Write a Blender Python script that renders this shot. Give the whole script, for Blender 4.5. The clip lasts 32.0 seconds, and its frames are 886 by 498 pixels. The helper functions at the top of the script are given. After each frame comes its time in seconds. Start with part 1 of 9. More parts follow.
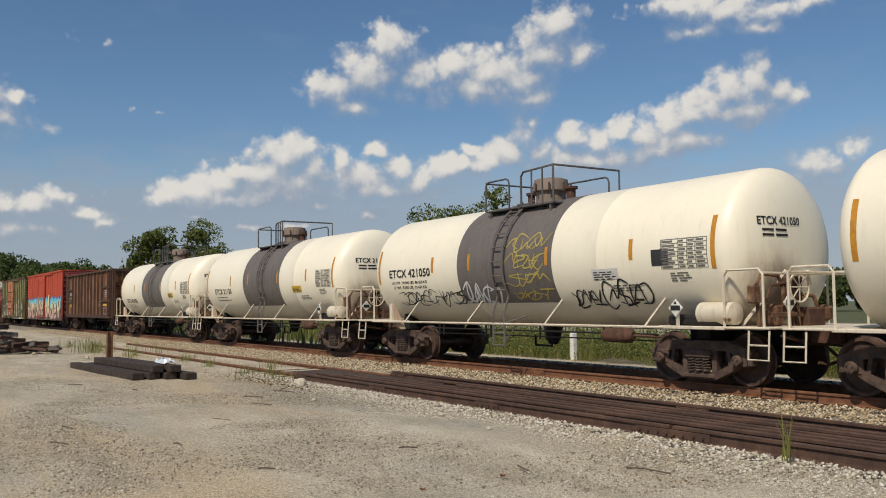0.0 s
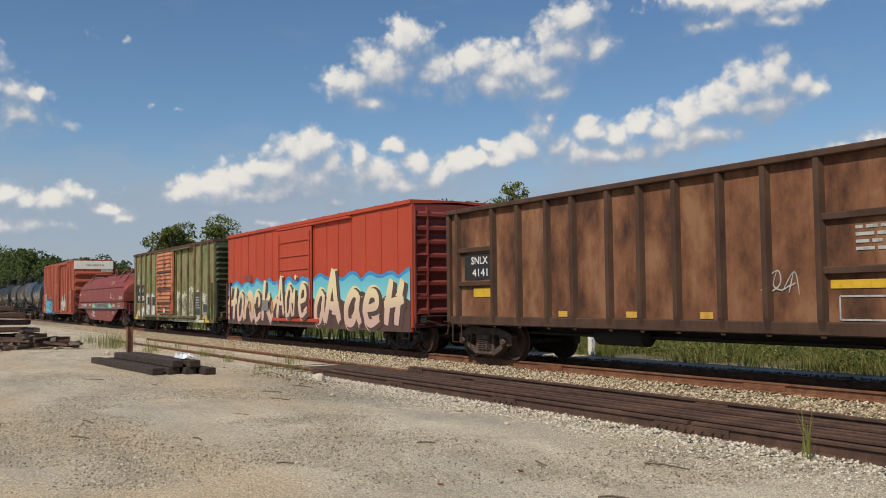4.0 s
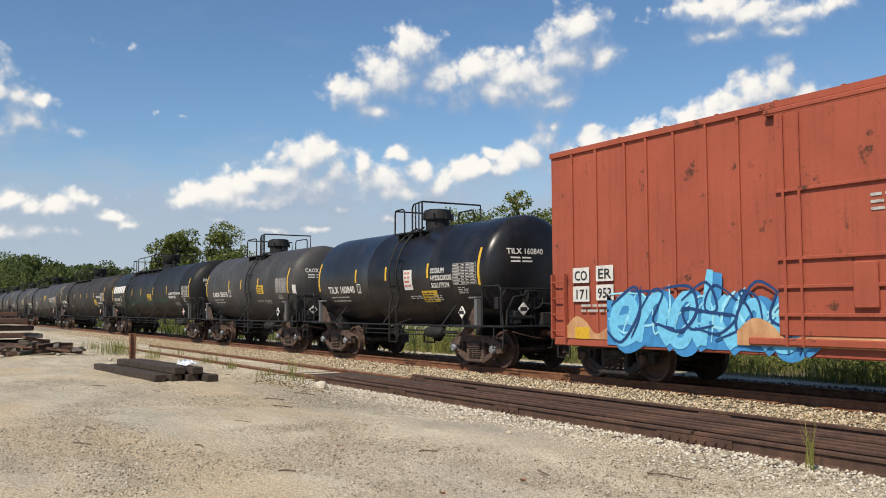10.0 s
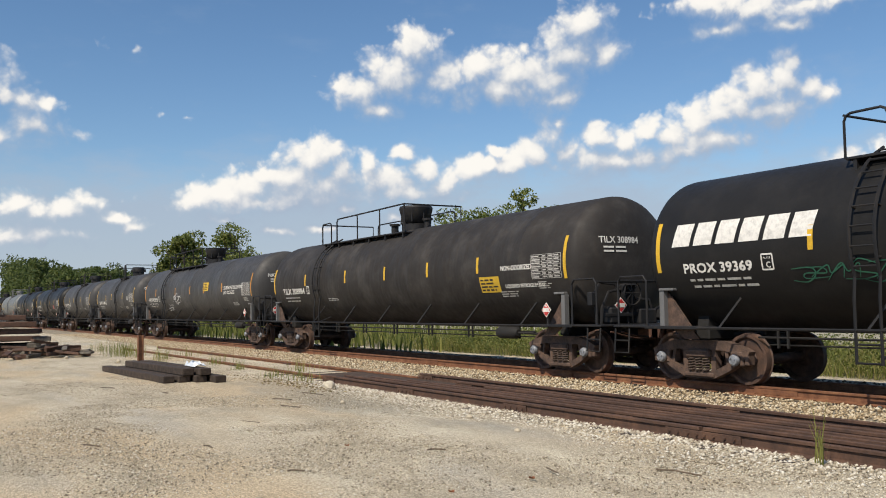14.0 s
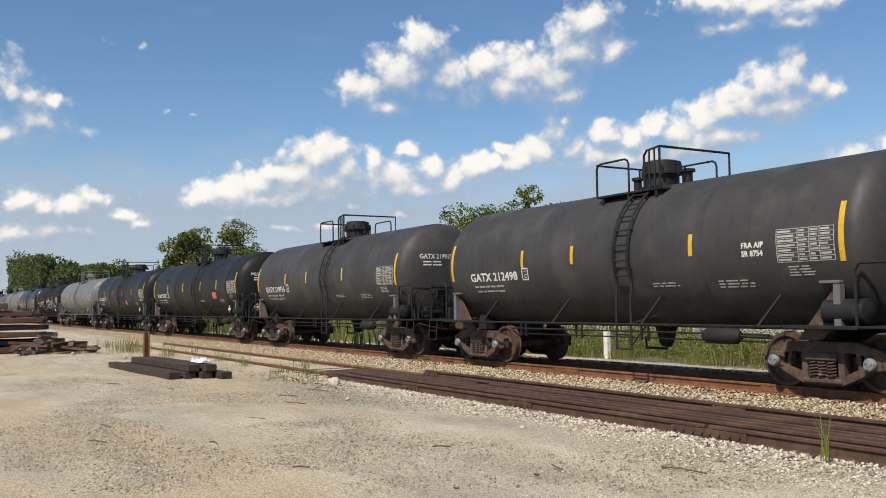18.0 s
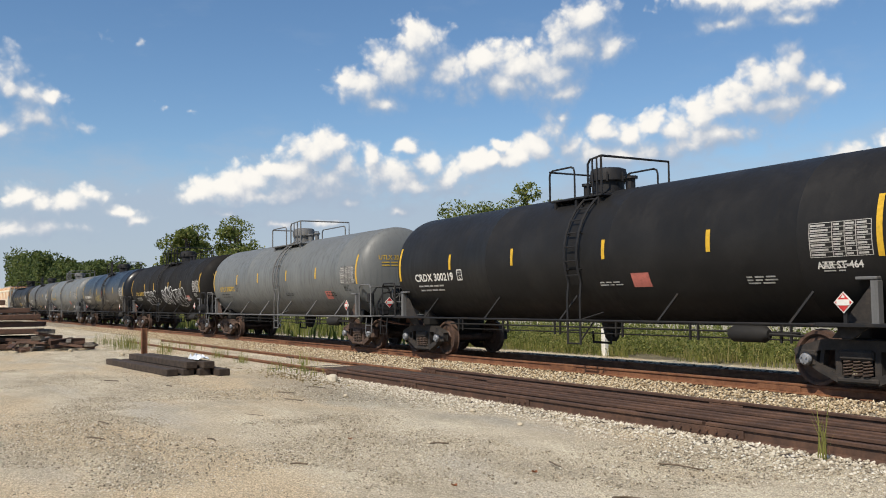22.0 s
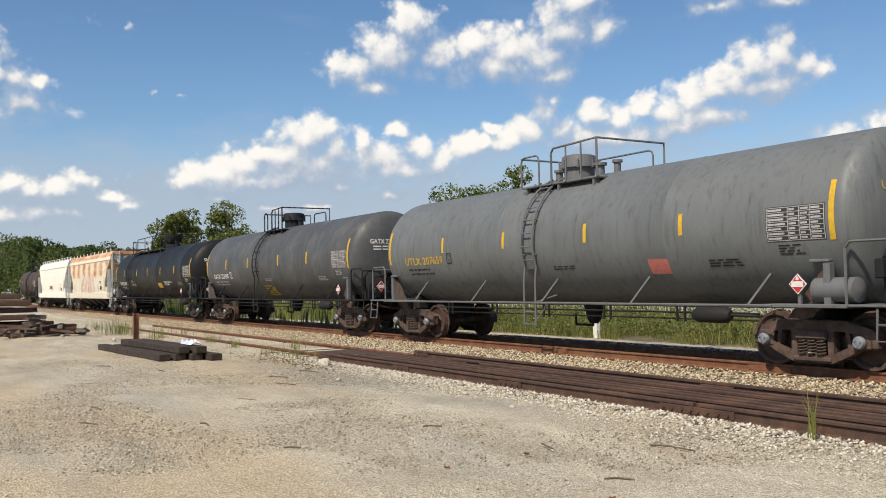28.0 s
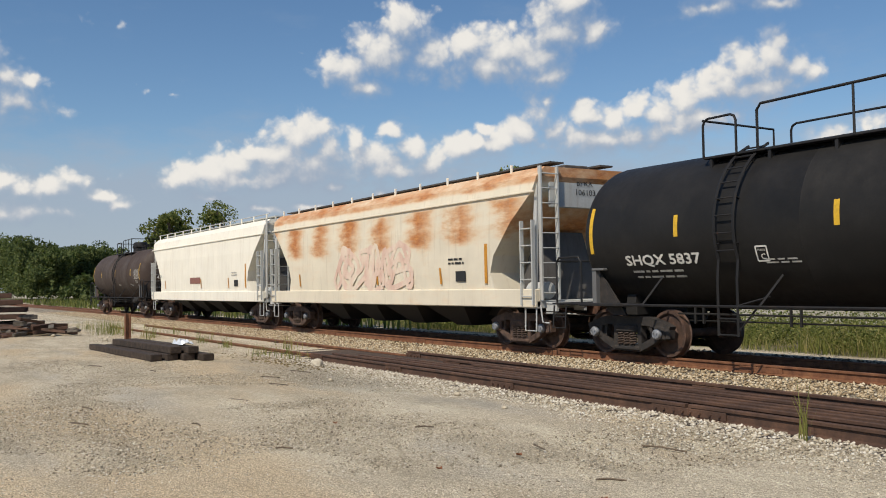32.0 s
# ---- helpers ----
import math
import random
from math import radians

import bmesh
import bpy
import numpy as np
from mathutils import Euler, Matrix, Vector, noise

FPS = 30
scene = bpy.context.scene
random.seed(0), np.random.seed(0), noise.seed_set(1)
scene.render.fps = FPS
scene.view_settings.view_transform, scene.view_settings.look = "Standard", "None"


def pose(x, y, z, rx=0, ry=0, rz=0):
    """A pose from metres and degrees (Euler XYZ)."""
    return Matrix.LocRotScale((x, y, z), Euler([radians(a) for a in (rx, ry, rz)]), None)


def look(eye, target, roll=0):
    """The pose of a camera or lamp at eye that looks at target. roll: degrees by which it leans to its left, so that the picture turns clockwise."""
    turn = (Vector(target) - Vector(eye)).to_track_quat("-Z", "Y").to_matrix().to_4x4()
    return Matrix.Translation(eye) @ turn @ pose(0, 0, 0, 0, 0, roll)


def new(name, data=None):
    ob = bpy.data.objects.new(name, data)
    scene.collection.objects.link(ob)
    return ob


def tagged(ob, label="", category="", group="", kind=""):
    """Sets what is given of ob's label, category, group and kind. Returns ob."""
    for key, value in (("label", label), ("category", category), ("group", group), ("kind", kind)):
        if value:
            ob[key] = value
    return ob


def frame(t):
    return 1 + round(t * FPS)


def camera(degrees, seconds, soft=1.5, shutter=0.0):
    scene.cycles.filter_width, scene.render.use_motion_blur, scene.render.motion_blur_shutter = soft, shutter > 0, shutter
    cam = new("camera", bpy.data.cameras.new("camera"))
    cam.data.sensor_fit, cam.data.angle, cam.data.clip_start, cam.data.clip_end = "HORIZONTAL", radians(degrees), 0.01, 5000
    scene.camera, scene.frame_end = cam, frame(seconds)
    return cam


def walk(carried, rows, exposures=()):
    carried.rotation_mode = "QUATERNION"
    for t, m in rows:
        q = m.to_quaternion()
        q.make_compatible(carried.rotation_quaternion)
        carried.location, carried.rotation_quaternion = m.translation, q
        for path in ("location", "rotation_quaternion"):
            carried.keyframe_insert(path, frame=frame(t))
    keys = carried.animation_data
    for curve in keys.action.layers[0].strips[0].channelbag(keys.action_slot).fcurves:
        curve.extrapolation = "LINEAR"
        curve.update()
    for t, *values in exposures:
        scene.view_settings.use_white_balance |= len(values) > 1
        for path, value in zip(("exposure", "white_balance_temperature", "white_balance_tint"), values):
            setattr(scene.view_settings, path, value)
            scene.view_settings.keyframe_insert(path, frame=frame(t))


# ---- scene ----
# Train on a straight line along x (it runs towards +x), seen from a gravel yard on its south side.
EYE = (0.0, 0.0, 1.63)
RAIL = 0.15          # top of the running rails
LINE = 13.88         # centre of the main line (y)
SIDE = 12.38         # near face of the cars (y)

# seconds, heading west of north, climb, lean (degrees)
VIEW = [
    (0, 57.07, 3.53, -0.56), (0.5, 57.22, 3.62, -0.62), (1, 57.48, 3.56, -0.59), (1.5, 57.76, 3.37, -0.71), (2, 58.20, 3.27, -0.68),
    (2.5, 58.27, 3.24, -0.59), (3, 58.21, 3.12, -0.67), (3.5, 58.15, 3.16, -0.63), (5.5, 58.53, 3.51, -0.56), (6, 58.52, 3.51, -0.73),
    (6.5, 58.56, 3.48, -0.67), (7, 58.52, 3.35, -0.54), (7.5, 58.52, 3.23, -0.55), (8, 58.42, 3.21, -0.40), (8.5, 58.41, 3.50, -0.33),
    (9, 58.24, 3.63, -0.35), (9.5, 58.15, 3.68, -0.24), (10, 58.39, 3.77, -0.25), (10.5, 58.57, 3.63, -0.45), (11, 58.50, 3.50, -0.61),
    (11.5, 58.48, 3.60, -0.65), (12, 58.52, 3.61, -0.57), (12.5, 58.38, 3.57, -0.51), (13, 58.43, 3.58, -0.51), (13.5, 58.69, 3.61, -0.73),
    (14, 58.78, 3.68, -0.89), (14.5, 58.69, 3.63, -0.94), (16.5, 58.50, 3.47, -0.70), (17, 58.60, 3.47, -0.85), (17.5, 58.90, 3.42, -0.85),
    (18, 59.13, 3.49, -0.77), (18.5, 59.06, 3.41, -0.74), (19, 59.12, 3.33, -0.69), (19.5, 59.20, 3.39, -0.71), (20, 59.28, 3.39, -0.80),
    (20.5, 59.18, 3.37, -0.77), (21, 59.08, 3.32, -0.83), (21.5, 59.09, 3.35, -0.80), (22, 59.00, 3.30, -0.74), (22.5, 58.90, 3.28, -0.65),
    (23, 58.92, 3.23, -0.54), (23.5, 58.96, 3.13, -0.64), (24, 58.96, 3.06, -0.69), (24.5, 58.78, 3.15, -0.62), (25, 58.81, 3.25, -0.66),
    (25.5, 58.91, 3.16, -0.89), (27.5, 58.62, 2.44, -1.07), (28, 58.49, 2.25, -1.07), (28.5, 58.27, 2.21, -0.93), (29, 58.14, 2.24, -0.76),
    (29.5, 58.16, 2.35, -0.82), (30, 58.31, 2.47, -0.75), (30.5, 58.35, 2.52, -0.81), (31, 58.11, 2.50, -0.99), (31.5, 58.05, 2.45, -1.04),
    (32, 58.03, 2.28, -0.91),]
# seconds, metres run by the train
TRAVEL = [
    (0, 0.44), (1, 12.61), (2, 24.66), (3, 36.88), (4, 49.03), (5, 61.21), (6, 73.43), (7, 85.40),
    (8, 97.90), (9, 110.05), (10, 122.35), (11, 134.43), (12, 146.57), (13, 158.73), (14, 170.75), (15, 182.80),
    (16, 194.88), (17, 206.97), (18, 219.11), (19, 231.30), (20, 243.44), (21, 255.27), (22, 267.12), (23, 278.97),
    (24, 290.83), (25, 302.36), (26, 314.29), (27, 326.05), (28, 337.85), (29, 349.49), (30, 361.17), (31, 372.80),
    (32, 384.20),]
cam = camera(52.3, 32.0, soft=1.0)


def aim(heading, climb, lean):
    h, c = radians(heading), radians(climb)
    d = Vector((-math.sin(h) * math.cos(c), math.cos(h) * math.cos(c), math.sin(c)))
    return look(EYE, Vector(EYE) + d * 10, lean)


walk(cam, [(t, aim(a, b, c)) for t, a, b, c in VIEW],
     exposures=[(0, -0.50), (3.5, -0.43), (5.5, -0.06), (25.5, -0.03), (27.5, -0.02), (30, -0.05), (31, -0.08), (32, -0.26)])

# ---------------------------------------------------------------- light
SUN_TO = Vector((0.29, -0.64, 0.80)).normalized()
sun = new("sun", bpy.data.lights.new("sun", "SUN"))
sun.data.energy, sun.data.angle, sun.data.color = 5.0, radians(0.53), (1.0, 0.905, 0.775)
sun.matrix_world = look((0, 0, 60), Vector((0, 0, 60)) - SUN_TO)

world = bpy.data.worlds.new("world")
scene.world = world
world.use_nodes = True
wn, wl = world.node_tree.nodes, world.node_tree.links
wn.clear()


def nd(nodes, kind, **values):
    n = nodes.new(kind)
    for key, value in values.items():
        if key in n.inputs:
            n.inputs[key].default_value = value
    return n


def mth(nodes, links, op, a, b=None, c=None, clamp=False):
    n = nodes.new("ShaderNodeMath")
    n.operation, n.use_clamp = op, clamp
    for i, v in enumerate((a, b, c)):
        if v is None:
            continue
        if isinstance(v, (int, float)):
            n.inputs[i].default_value = v
        else:
            links.new(v, n.inputs[i])
    return n.outputs[0]


def vmath(nodes, links, op, a, b=None):
    n = nodes.new("ShaderNodeVectorMath")
    n.operation = op
    for i, v in enumerate((a, b)):
        if v is None:
            continue
        if isinstance(v, (tuple, list)):
            n.inputs[i].default_value = v
        else:
            links.new(v, n.inputs[i])
    return n.outputs["Value"] if op in ("DOT_PRODUCT", "LENGTH", "DISTANCE") else n.outputs["Vector"]


# Cumulus banks: each puff is (across, up, half width, half height), in hundredths of a radian about
# the heading 58.4 degrees west of north, the up axis counted from the horizon.
BANK_A = [(-3.4, 28.2, 2.6, 2.2), (-5.8, 25.6, 3.8, 2.4), (-9.6, 23.8, 2.8, 1.8), (-7.5, 21.8, 2.1, 1.1), (0.1, 24.6, 3, 2.2), (4, 25.7, 3.1, 2.2),
          (7.8, 25.4, 3.6, 2.2), (11.2, 24.1, 3, 2.5), (13.7, 27.1, 2.9, 2.5), (15, 30.1, 2.8, 2.1), (17.9, 27, 1.8, 1.5), (12.3, 22.3, 2.5, 1.1),
          (6, 23.6, 3.8, 1.6)]
BANK_B = [(-27.1, 11.8, 2.1, 1.4), (-24.3, 12.6, 2.5, 1.5), (-21.7, 13.2, 2.8, 1.8), (-19.5, 14.7, 1.8, 1.4), (-17.3, 14.5, 2.9, 2.1),
          (-15.3, 16.3, 2.4, 2.1), (-13.7, 17, 2.1, 1.8), (-11.9, 14.7, 2.1, 2.1), (-14.3, 13.1, 5.6, 2.2), (-21, 11.6, 6.9, 1.6),
          (-8.7, 16.3, 1.2, 1.2), (-4.9, 17.3, 1.2, 0.8), (-7.8, 13.9, 2.5, 1.8), (-5.3, 14.1, 2.2, 1.6), (-2.6, 14.9, 1.8, 1.4),
          (-0.6, 13.8, 2.5, 1.5), (3.1, 15, 2.2, 1.4), (4.6, 15.6, 1.2, 1), (5.6, 17.2, 1.4, 0.6), (-4.3, 12.7, 5.6, 1.5)]
BANK_C = [(7.7, 15.6, 2.2, 1.9), (9.6, 16.8, 1.9, 1.6), (11.6, 18.7, 1.5, 2), (12.6, 19.8, 0.9, 1), (13.5, 16.9, 2.4, 1.6), (17, 18, 2, 1.6),
          (19.4, 17.2, 2.5, 1.5), (22.1, 18.4, 1.8, 1.5), (24.2, 17.8, 2.5, 1.8), (27.3, 18.8, 2.2, 1.9), (29.4, 20, 2.1, 1.9),
          (31.7, 20.9, 2.1, 2.2), (33.8, 22.4, 2.2, 2.1), (36.2, 23.3, 2.2, 2.1), (38.2, 21.8, 1.9, 1.4), (39.7, 21, 1.4, 1), (35.2, 20, 4.4, 2),
          (28.9, 17.1, 6.9, 1.6), (18.1, 15.5, 7.5, 1.5), (25.9, 16.3, 3.8, 1.2)]
BANK_D = [(-38.4, 11.4, 1.9, 1.4), (-40.5, 10.5, 2.5, 1.5), (-43.3, 10.2, 3.1, 1.6), (-45.2, 11, 1.9, 1.5), (-35.5, 9.7, 2.5, 0.9),
          (-40.2, 8, 4.4, 1.2), (-33.4, 8.8, 2.1, 0.9), (-44.5, 7.6, 3.8, 1.4), (-11.2, 11.2, 3.1, 1), (-6, 10.2, 2.1, 0.9), (-19.1, 8.5, 3.1, 0.8),
          (-4, 11.8, 2.1, 0.9), (-14.2, 8.9, 3.8, 0.8), (-24.5, 9.7, 3.8, 0.9), (42.1, 14.1, 3.1, 1.5), (45.3, 15.1, 2.5, 1.5),
          (36.7, 12.6, 4.4, 1.1)]
BANK_E = [(-46.1, 22.3, 2.1, 3.2), (-44.6, 21.4, 1.9, 1.8), (-44.6, 18.9, 4, 2.4), (-42.5, 20.6, 1.6, 1.5), (-46.4, 17.6, 2.9, 1.8),
          (29.4, 30.8, 5.1, 1.9), (33.8, 30.2, 5.9, 2.5), (38, 30, 5.1, 2.1), (41.3, 30.5, 3.2, 1.3), (30.7, 28.5, 4.4, 1.2), (36.4, 28.2, 3.7, 1)]
BANK_F = [(-32.2, 21.4, 1.2, 0.9), (-30.7, 20.7, 1.7, 0.7), (-28.1, 20.4, 2.2, 0.7), (-37.1, 27.5, 2.3, 1.6), (-33.7, 27.1, 1.7, 2),
          (-39, 18.1, 2.3, 1.7), (-35.2, 21.9, 1.2, 0.6), (22.4, 30.3, 2.3, 0.9)]
HEAD = radians(58.4)

cloud = bpy.data.node_groups.new("cloud_density", "ShaderNodeTree")
cloud.interface.new_socket("Place", in_out="INPUT", socket_type="NodeSocketVector")
cloud.interface.new_socket("Density", in_out="OUTPUT", socket_type="NodeSocketFloat")
cloud.interface.new_socket("Bulk", in_out="OUTPUT", socket_type="NodeSocketFloat")
cn, cl = cloud.nodes, cloud.links
c_in, c_out = cn.new("NodeGroupInput"), cn.new("NodeGroupOutput")
place = c_in.outputs["Place"]
warp1 = nd(cn, "ShaderNodeTexNoise", Scale=0.22, Detail=5.0, Roughness=0.55)
cl.new(place, warp1.inputs["Vector"])
shift = vmath(cn, cl, "MULTIPLY", vmath(cn, cl, "SUBTRACT", warp1.outputs["Color"], (0.5, 0.5, 0.5)), (2.6, 2.0, 0))
warped = vmath(cn, cl, "ADD", place, shift)
field = None
for bank, core in ((BANK_A + BANK_B + BANK_C, 1.58), (BANK_D, 1.18), (BANK_E, 1.20), (BANK_F, 0.35)):
    for a, b, w, h in bank:
        d = vmath(cn, cl, "MULTIPLY", vmath(cn, cl, "SUBTRACT", warped, (a, b, 0)), (1 / w, 1 / h, 0))
        one = mth(cn, cl, "SUBTRACT", core, vmath(cn, cl, "LENGTH", d))
        field = one if field is None else mth(cn, cl, "SMOOTH_MAX", field, one, 0.6)
fine = nd(cn, "ShaderNodeTexNoise", Scale=0.36, Detail=5.0, Roughness=0.5)
cl.new(place, fine.inputs["Vector"])
knobs = nd(cn, "ShaderNodeTexVoronoi", Scale=0.50, Detail=2.0, Roughness=0.5, Lacunarity=2.2)
knobs.feature = "SMOOTH_F1"
knobs.inputs["Smoothness"].default_value = 0.6
cl.new(warped, knobs.inputs["Vector"])
billow = mth(cn, cl, "MULTIPLY", mth(cn, cl, "SUBTRACT", fine.outputs[0], 0.5), 1.25)
billow = mth(cn, cl, "ADD", billow, mth(cn, cl, "MULTIPLY", mth(cn, cl, "SUBTRACT", 0.50, knobs.outputs["Distance"]), 0.95))
cl.new(mth(cn, cl, "ADD", field, billow), c_out.inputs["Density"])
cl.new(mth(cn, cl, "ADD", field, mth(cn, cl, "MULTIPLY", billow, 0.55)), c_out.inputs["Bulk"])

coords = wn.new("ShaderNodeTexCoord")
ray = coords.outputs["Generated"]
ahead = vmath(wn, wl, "DOT_PRODUCT", ray, (-math.sin(HEAD), math.cos(HEAD), 0))
right = vmath(wn, wl, "DOT_PRODUCT", ray, (math.cos(HEAD), math.sin(HEAD), 0))
level = wn.new("ShaderNodeSeparateXYZ")
wl.new(ray, level.inputs[0])
span = mth(wn, wl, "SQRT", mth(wn, wl, "MAXIMUM", mth(wn, wl, "SUBTRACT", 1.0, mth(wn, wl, "MULTIPLY", level.outputs[2], level.outputs[2])), 0.0004))
across = mth(wn, wl, "MULTIPLY", mth(wn, wl, "ARCTAN2", right, ahead), 100.0)
up = mth(wn, wl, "MULTIPLY", mth(wn, wl, "ARCTAN2", level.outputs[2], span), 100.0)
spot = wn.new("ShaderNodeCombineXYZ")
wl.new(across, spot.inputs[0])
wl.new(up, spot.inputs[1])


def density(where):
    g = wn.new("ShaderNodeGroup")
    g.node_tree = cloud
    wl.new(where, g.inputs[0])
    return g.outputs


def smooth(value, lo, hi):
    m = wn.new("ShaderNodeMapRange")
    m.interpolation_type = "SMOOTHSTEP"
    wl.new(value, m.inputs[0])
    for i, v in ((1, lo), (2, hi)):
        if isinstance(v, (int, float)):
            m.inputs[i].default_value = v
        else:
            wl.new(v, m.inputs[i])
    return m.outputs[0]


here = density(spot.outputs[0])
above = density(vmath(wn, wl, "ADD", spot.outputs[0], (-0.5, 1.1, 0)))
high = density(vmath(wn, wl, "ADD", spot.outputs[0], (-0.9, 3.0, 0)))
near_lit = mth(wn, wl, "SUBTRACT", here["Bulk"], above["Bulk"])
wide_lit = mth(wn, wl, "SUBTRACT", here["Bulk"], high["Bulk"])
lit = smooth(mth(wn, wl, "ADD", mth(wn, wl, "MULTIPLY", near_lit, 0.62), mth(wn, wl, "MULTIPLY", wide_lit, 0.42)), -0.36, 1.16)
# crisp sunlit tops, ragged soft bases
soft_edge = mth(wn, wl, "ADD", 0.55, mth(wn, wl, "MULTIPLY", mth(wn, wl, "SUBTRACT", 1.0, lit), 0.95))
cover = smooth(here["Density"], -0.30, soft_edge)
tone = wn.new("ShaderNodeValToRGB")
tone.color_ramp.elements[0].color = (0.46, 0.55, 0.69, 1)
tone.color_ramp.elements[1].color = (1.16, 1.12, 1.05, 1)
mid = tone.color_ramp.elements.new(0.45)
mid.color = (0.76, 0.79, 0.84, 1)
wl.new(lit, tone.inputs[0])
# low hazy deck under the banks, and thin veils
haze_noise = nd(wn, "ShaderNodeTexNoise", Scale=0.13, Detail=6.0, Roughness=0.6)
wl.new(vmath(wn, wl, "MULTIPLY", spot.outputs[0], (0.6, 1.5, 1.0)), haze_noise.inputs["Vector"])
deck_top = mth(wn, wl, "ADD", 16.0, mth(wn, wl, "MULTIPLY", mth(wn, wl, "SUBTRACT", haze_noise.outputs[0], 0.5), 16.0))
deck = mth(wn, wl, "MULTIPLY", smooth(mth(wn, wl, "SUBTRACT", deck_top, up), -2.5, 6.5), 0.82)
veil = mth(wn, wl, "MULTIPLY", smooth(haze_noise.outputs[0], 0.52, 0.78), 0.16)
thin = mth(wn, wl, "MAXIMUM", deck, veil)
sky = wn.new("ShaderNodeTexSky")
sky.sky_type, sky.sun_disc = "NISHITA", False
sky.sun_elevation = math.asin(SUN_TO.z)
sky.sun_rotation = math.atan2(SUN_TO.x, SUN_TO.y)
sky.air_density, sky.dust_density, sky.ozone_density = 1.0, 0.3, 3.0


def scaled(colour, k):
    v = wn.new("ShaderNodeVectorMath")
    v.operation = "SCALE"
    if isinstance(colour, tuple):
        v.inputs[0].default_value = colour
    else:
        wl.new(colour, v.inputs[0])
    v.inputs["Scale"].default_value = k
    return v.outputs[0]


def over(fac, a, b):
    m = wn.new("ShaderNodeMix")
    m.data_type = "RGBA"
    wl.new(fac, m.inputs["Factor"])
    wl.new(a, m.inputs["A"])
    wl.new(b, m.inputs["B"])
    return m.outputs["Result"]


deep = wn.new("ShaderNodeHueSaturation")
deep.inputs["Saturation"].default_value = 1.12
wl.new(sky.outputs[0], deep.inputs["Color"])
hazy = over(thin, deep.outputs[0], scaled((0.58, 0.68, 0.83), 6.4))
mix = over(cover, hazy, scaled(tone.outputs[0], 7.6))
back = wn.new("ShaderNodeBackground")
back.inputs["Strength"].default_value = 0.115
wl.new(mix, back.inputs["Color"])
wout = wn.new("ShaderNodeOutputWorld")
wl.new(back.outputs[0], wout.inputs["Surface"])

# ---------------------------------------------------------------- materials
def material(name):
    m = bpy.data.materials.new(name)
    m.use_nodes = True
    n, l = m.node_tree.nodes, m.node_tree.links
    return m, n, l, n["Principled BSDF"]


def ramp(n, l, fac, stops):
    r = n.new("ShaderNodeValToRGB")
    el = r.color_ramp.elements
    el[0].position, el[0].color = stops[0][0], (*stops[0][1], 1)
    el[1].position, el[1].color = stops[-1][0], (*stops[-1][1], 1)
    for p, c in stops[1:-1]:
        e = el.new(p)
        e.color = (*c, 1)
    l.new(fac, r.inputs[0])
    return r.outputs[0]


def blend(n, l, fac, a, b, mode="MIX"):
    x = n.new("ShaderNodeMix")
    x.data_type, x.blend_type = "RGBA", mode
    for key, v in (("Factor", fac), ("A", a), ("B", b)):
        s = x.inputs[key]
        if key == "Factor":
            s = x.inputs[0]
        else:
            s = [i for i in x.inputs if i.name == key and i.type == "RGBA"][0]
        if isinstance(v, (int, float)):
            s.default_value = v
        elif isinstance(v, tuple):
            s.default_value = (*v, 1)
        else:
            l.new(v, s)
    return [o for o in x.outputs if o.type == "RGBA"][0]


def noise_at(n, l, scale, detail=4.0, rough=0.55, stretch=(1, 1, 1), coord="Object", warp=0.0):
    c = n.new("ShaderNodeTexCoord")
    mp = n.new("ShaderNodeMapping")
    mp.inputs["Scale"].default_value = stretch
    l.new(c.outputs[coord], mp.inputs[0])
    t = nd(n, "ShaderNodeTexNoise", Scale=scale, Detail=detail, Roughness=rough, Distortion=warp)
    l.new(mp.outputs[0], t.inputs["Vector"])
    return t.outputs[0]


def mask(n, l, fac, lo, hi):
    m = n.new("ShaderNodeMapRange")
    m.interpolation_type = "SMOOTHSTEP"
    l.new(fac, m.inputs[0])
    m.inputs[1].default_value, m.inputs[2].default_value = lo, hi
    return m.outputs[0]


def relief(n, l, bsdf, height, strength=0.3, distance=0.01):
    b = n.new("ShaderNodeBump")
    b.inputs["Strength"].default_value, b.inputs["Distance"].default_value = strength, distance
    l.new(height, b.inputs["Height"])
    l.new(b.outputs[0], bsdf.inputs["Normal"])


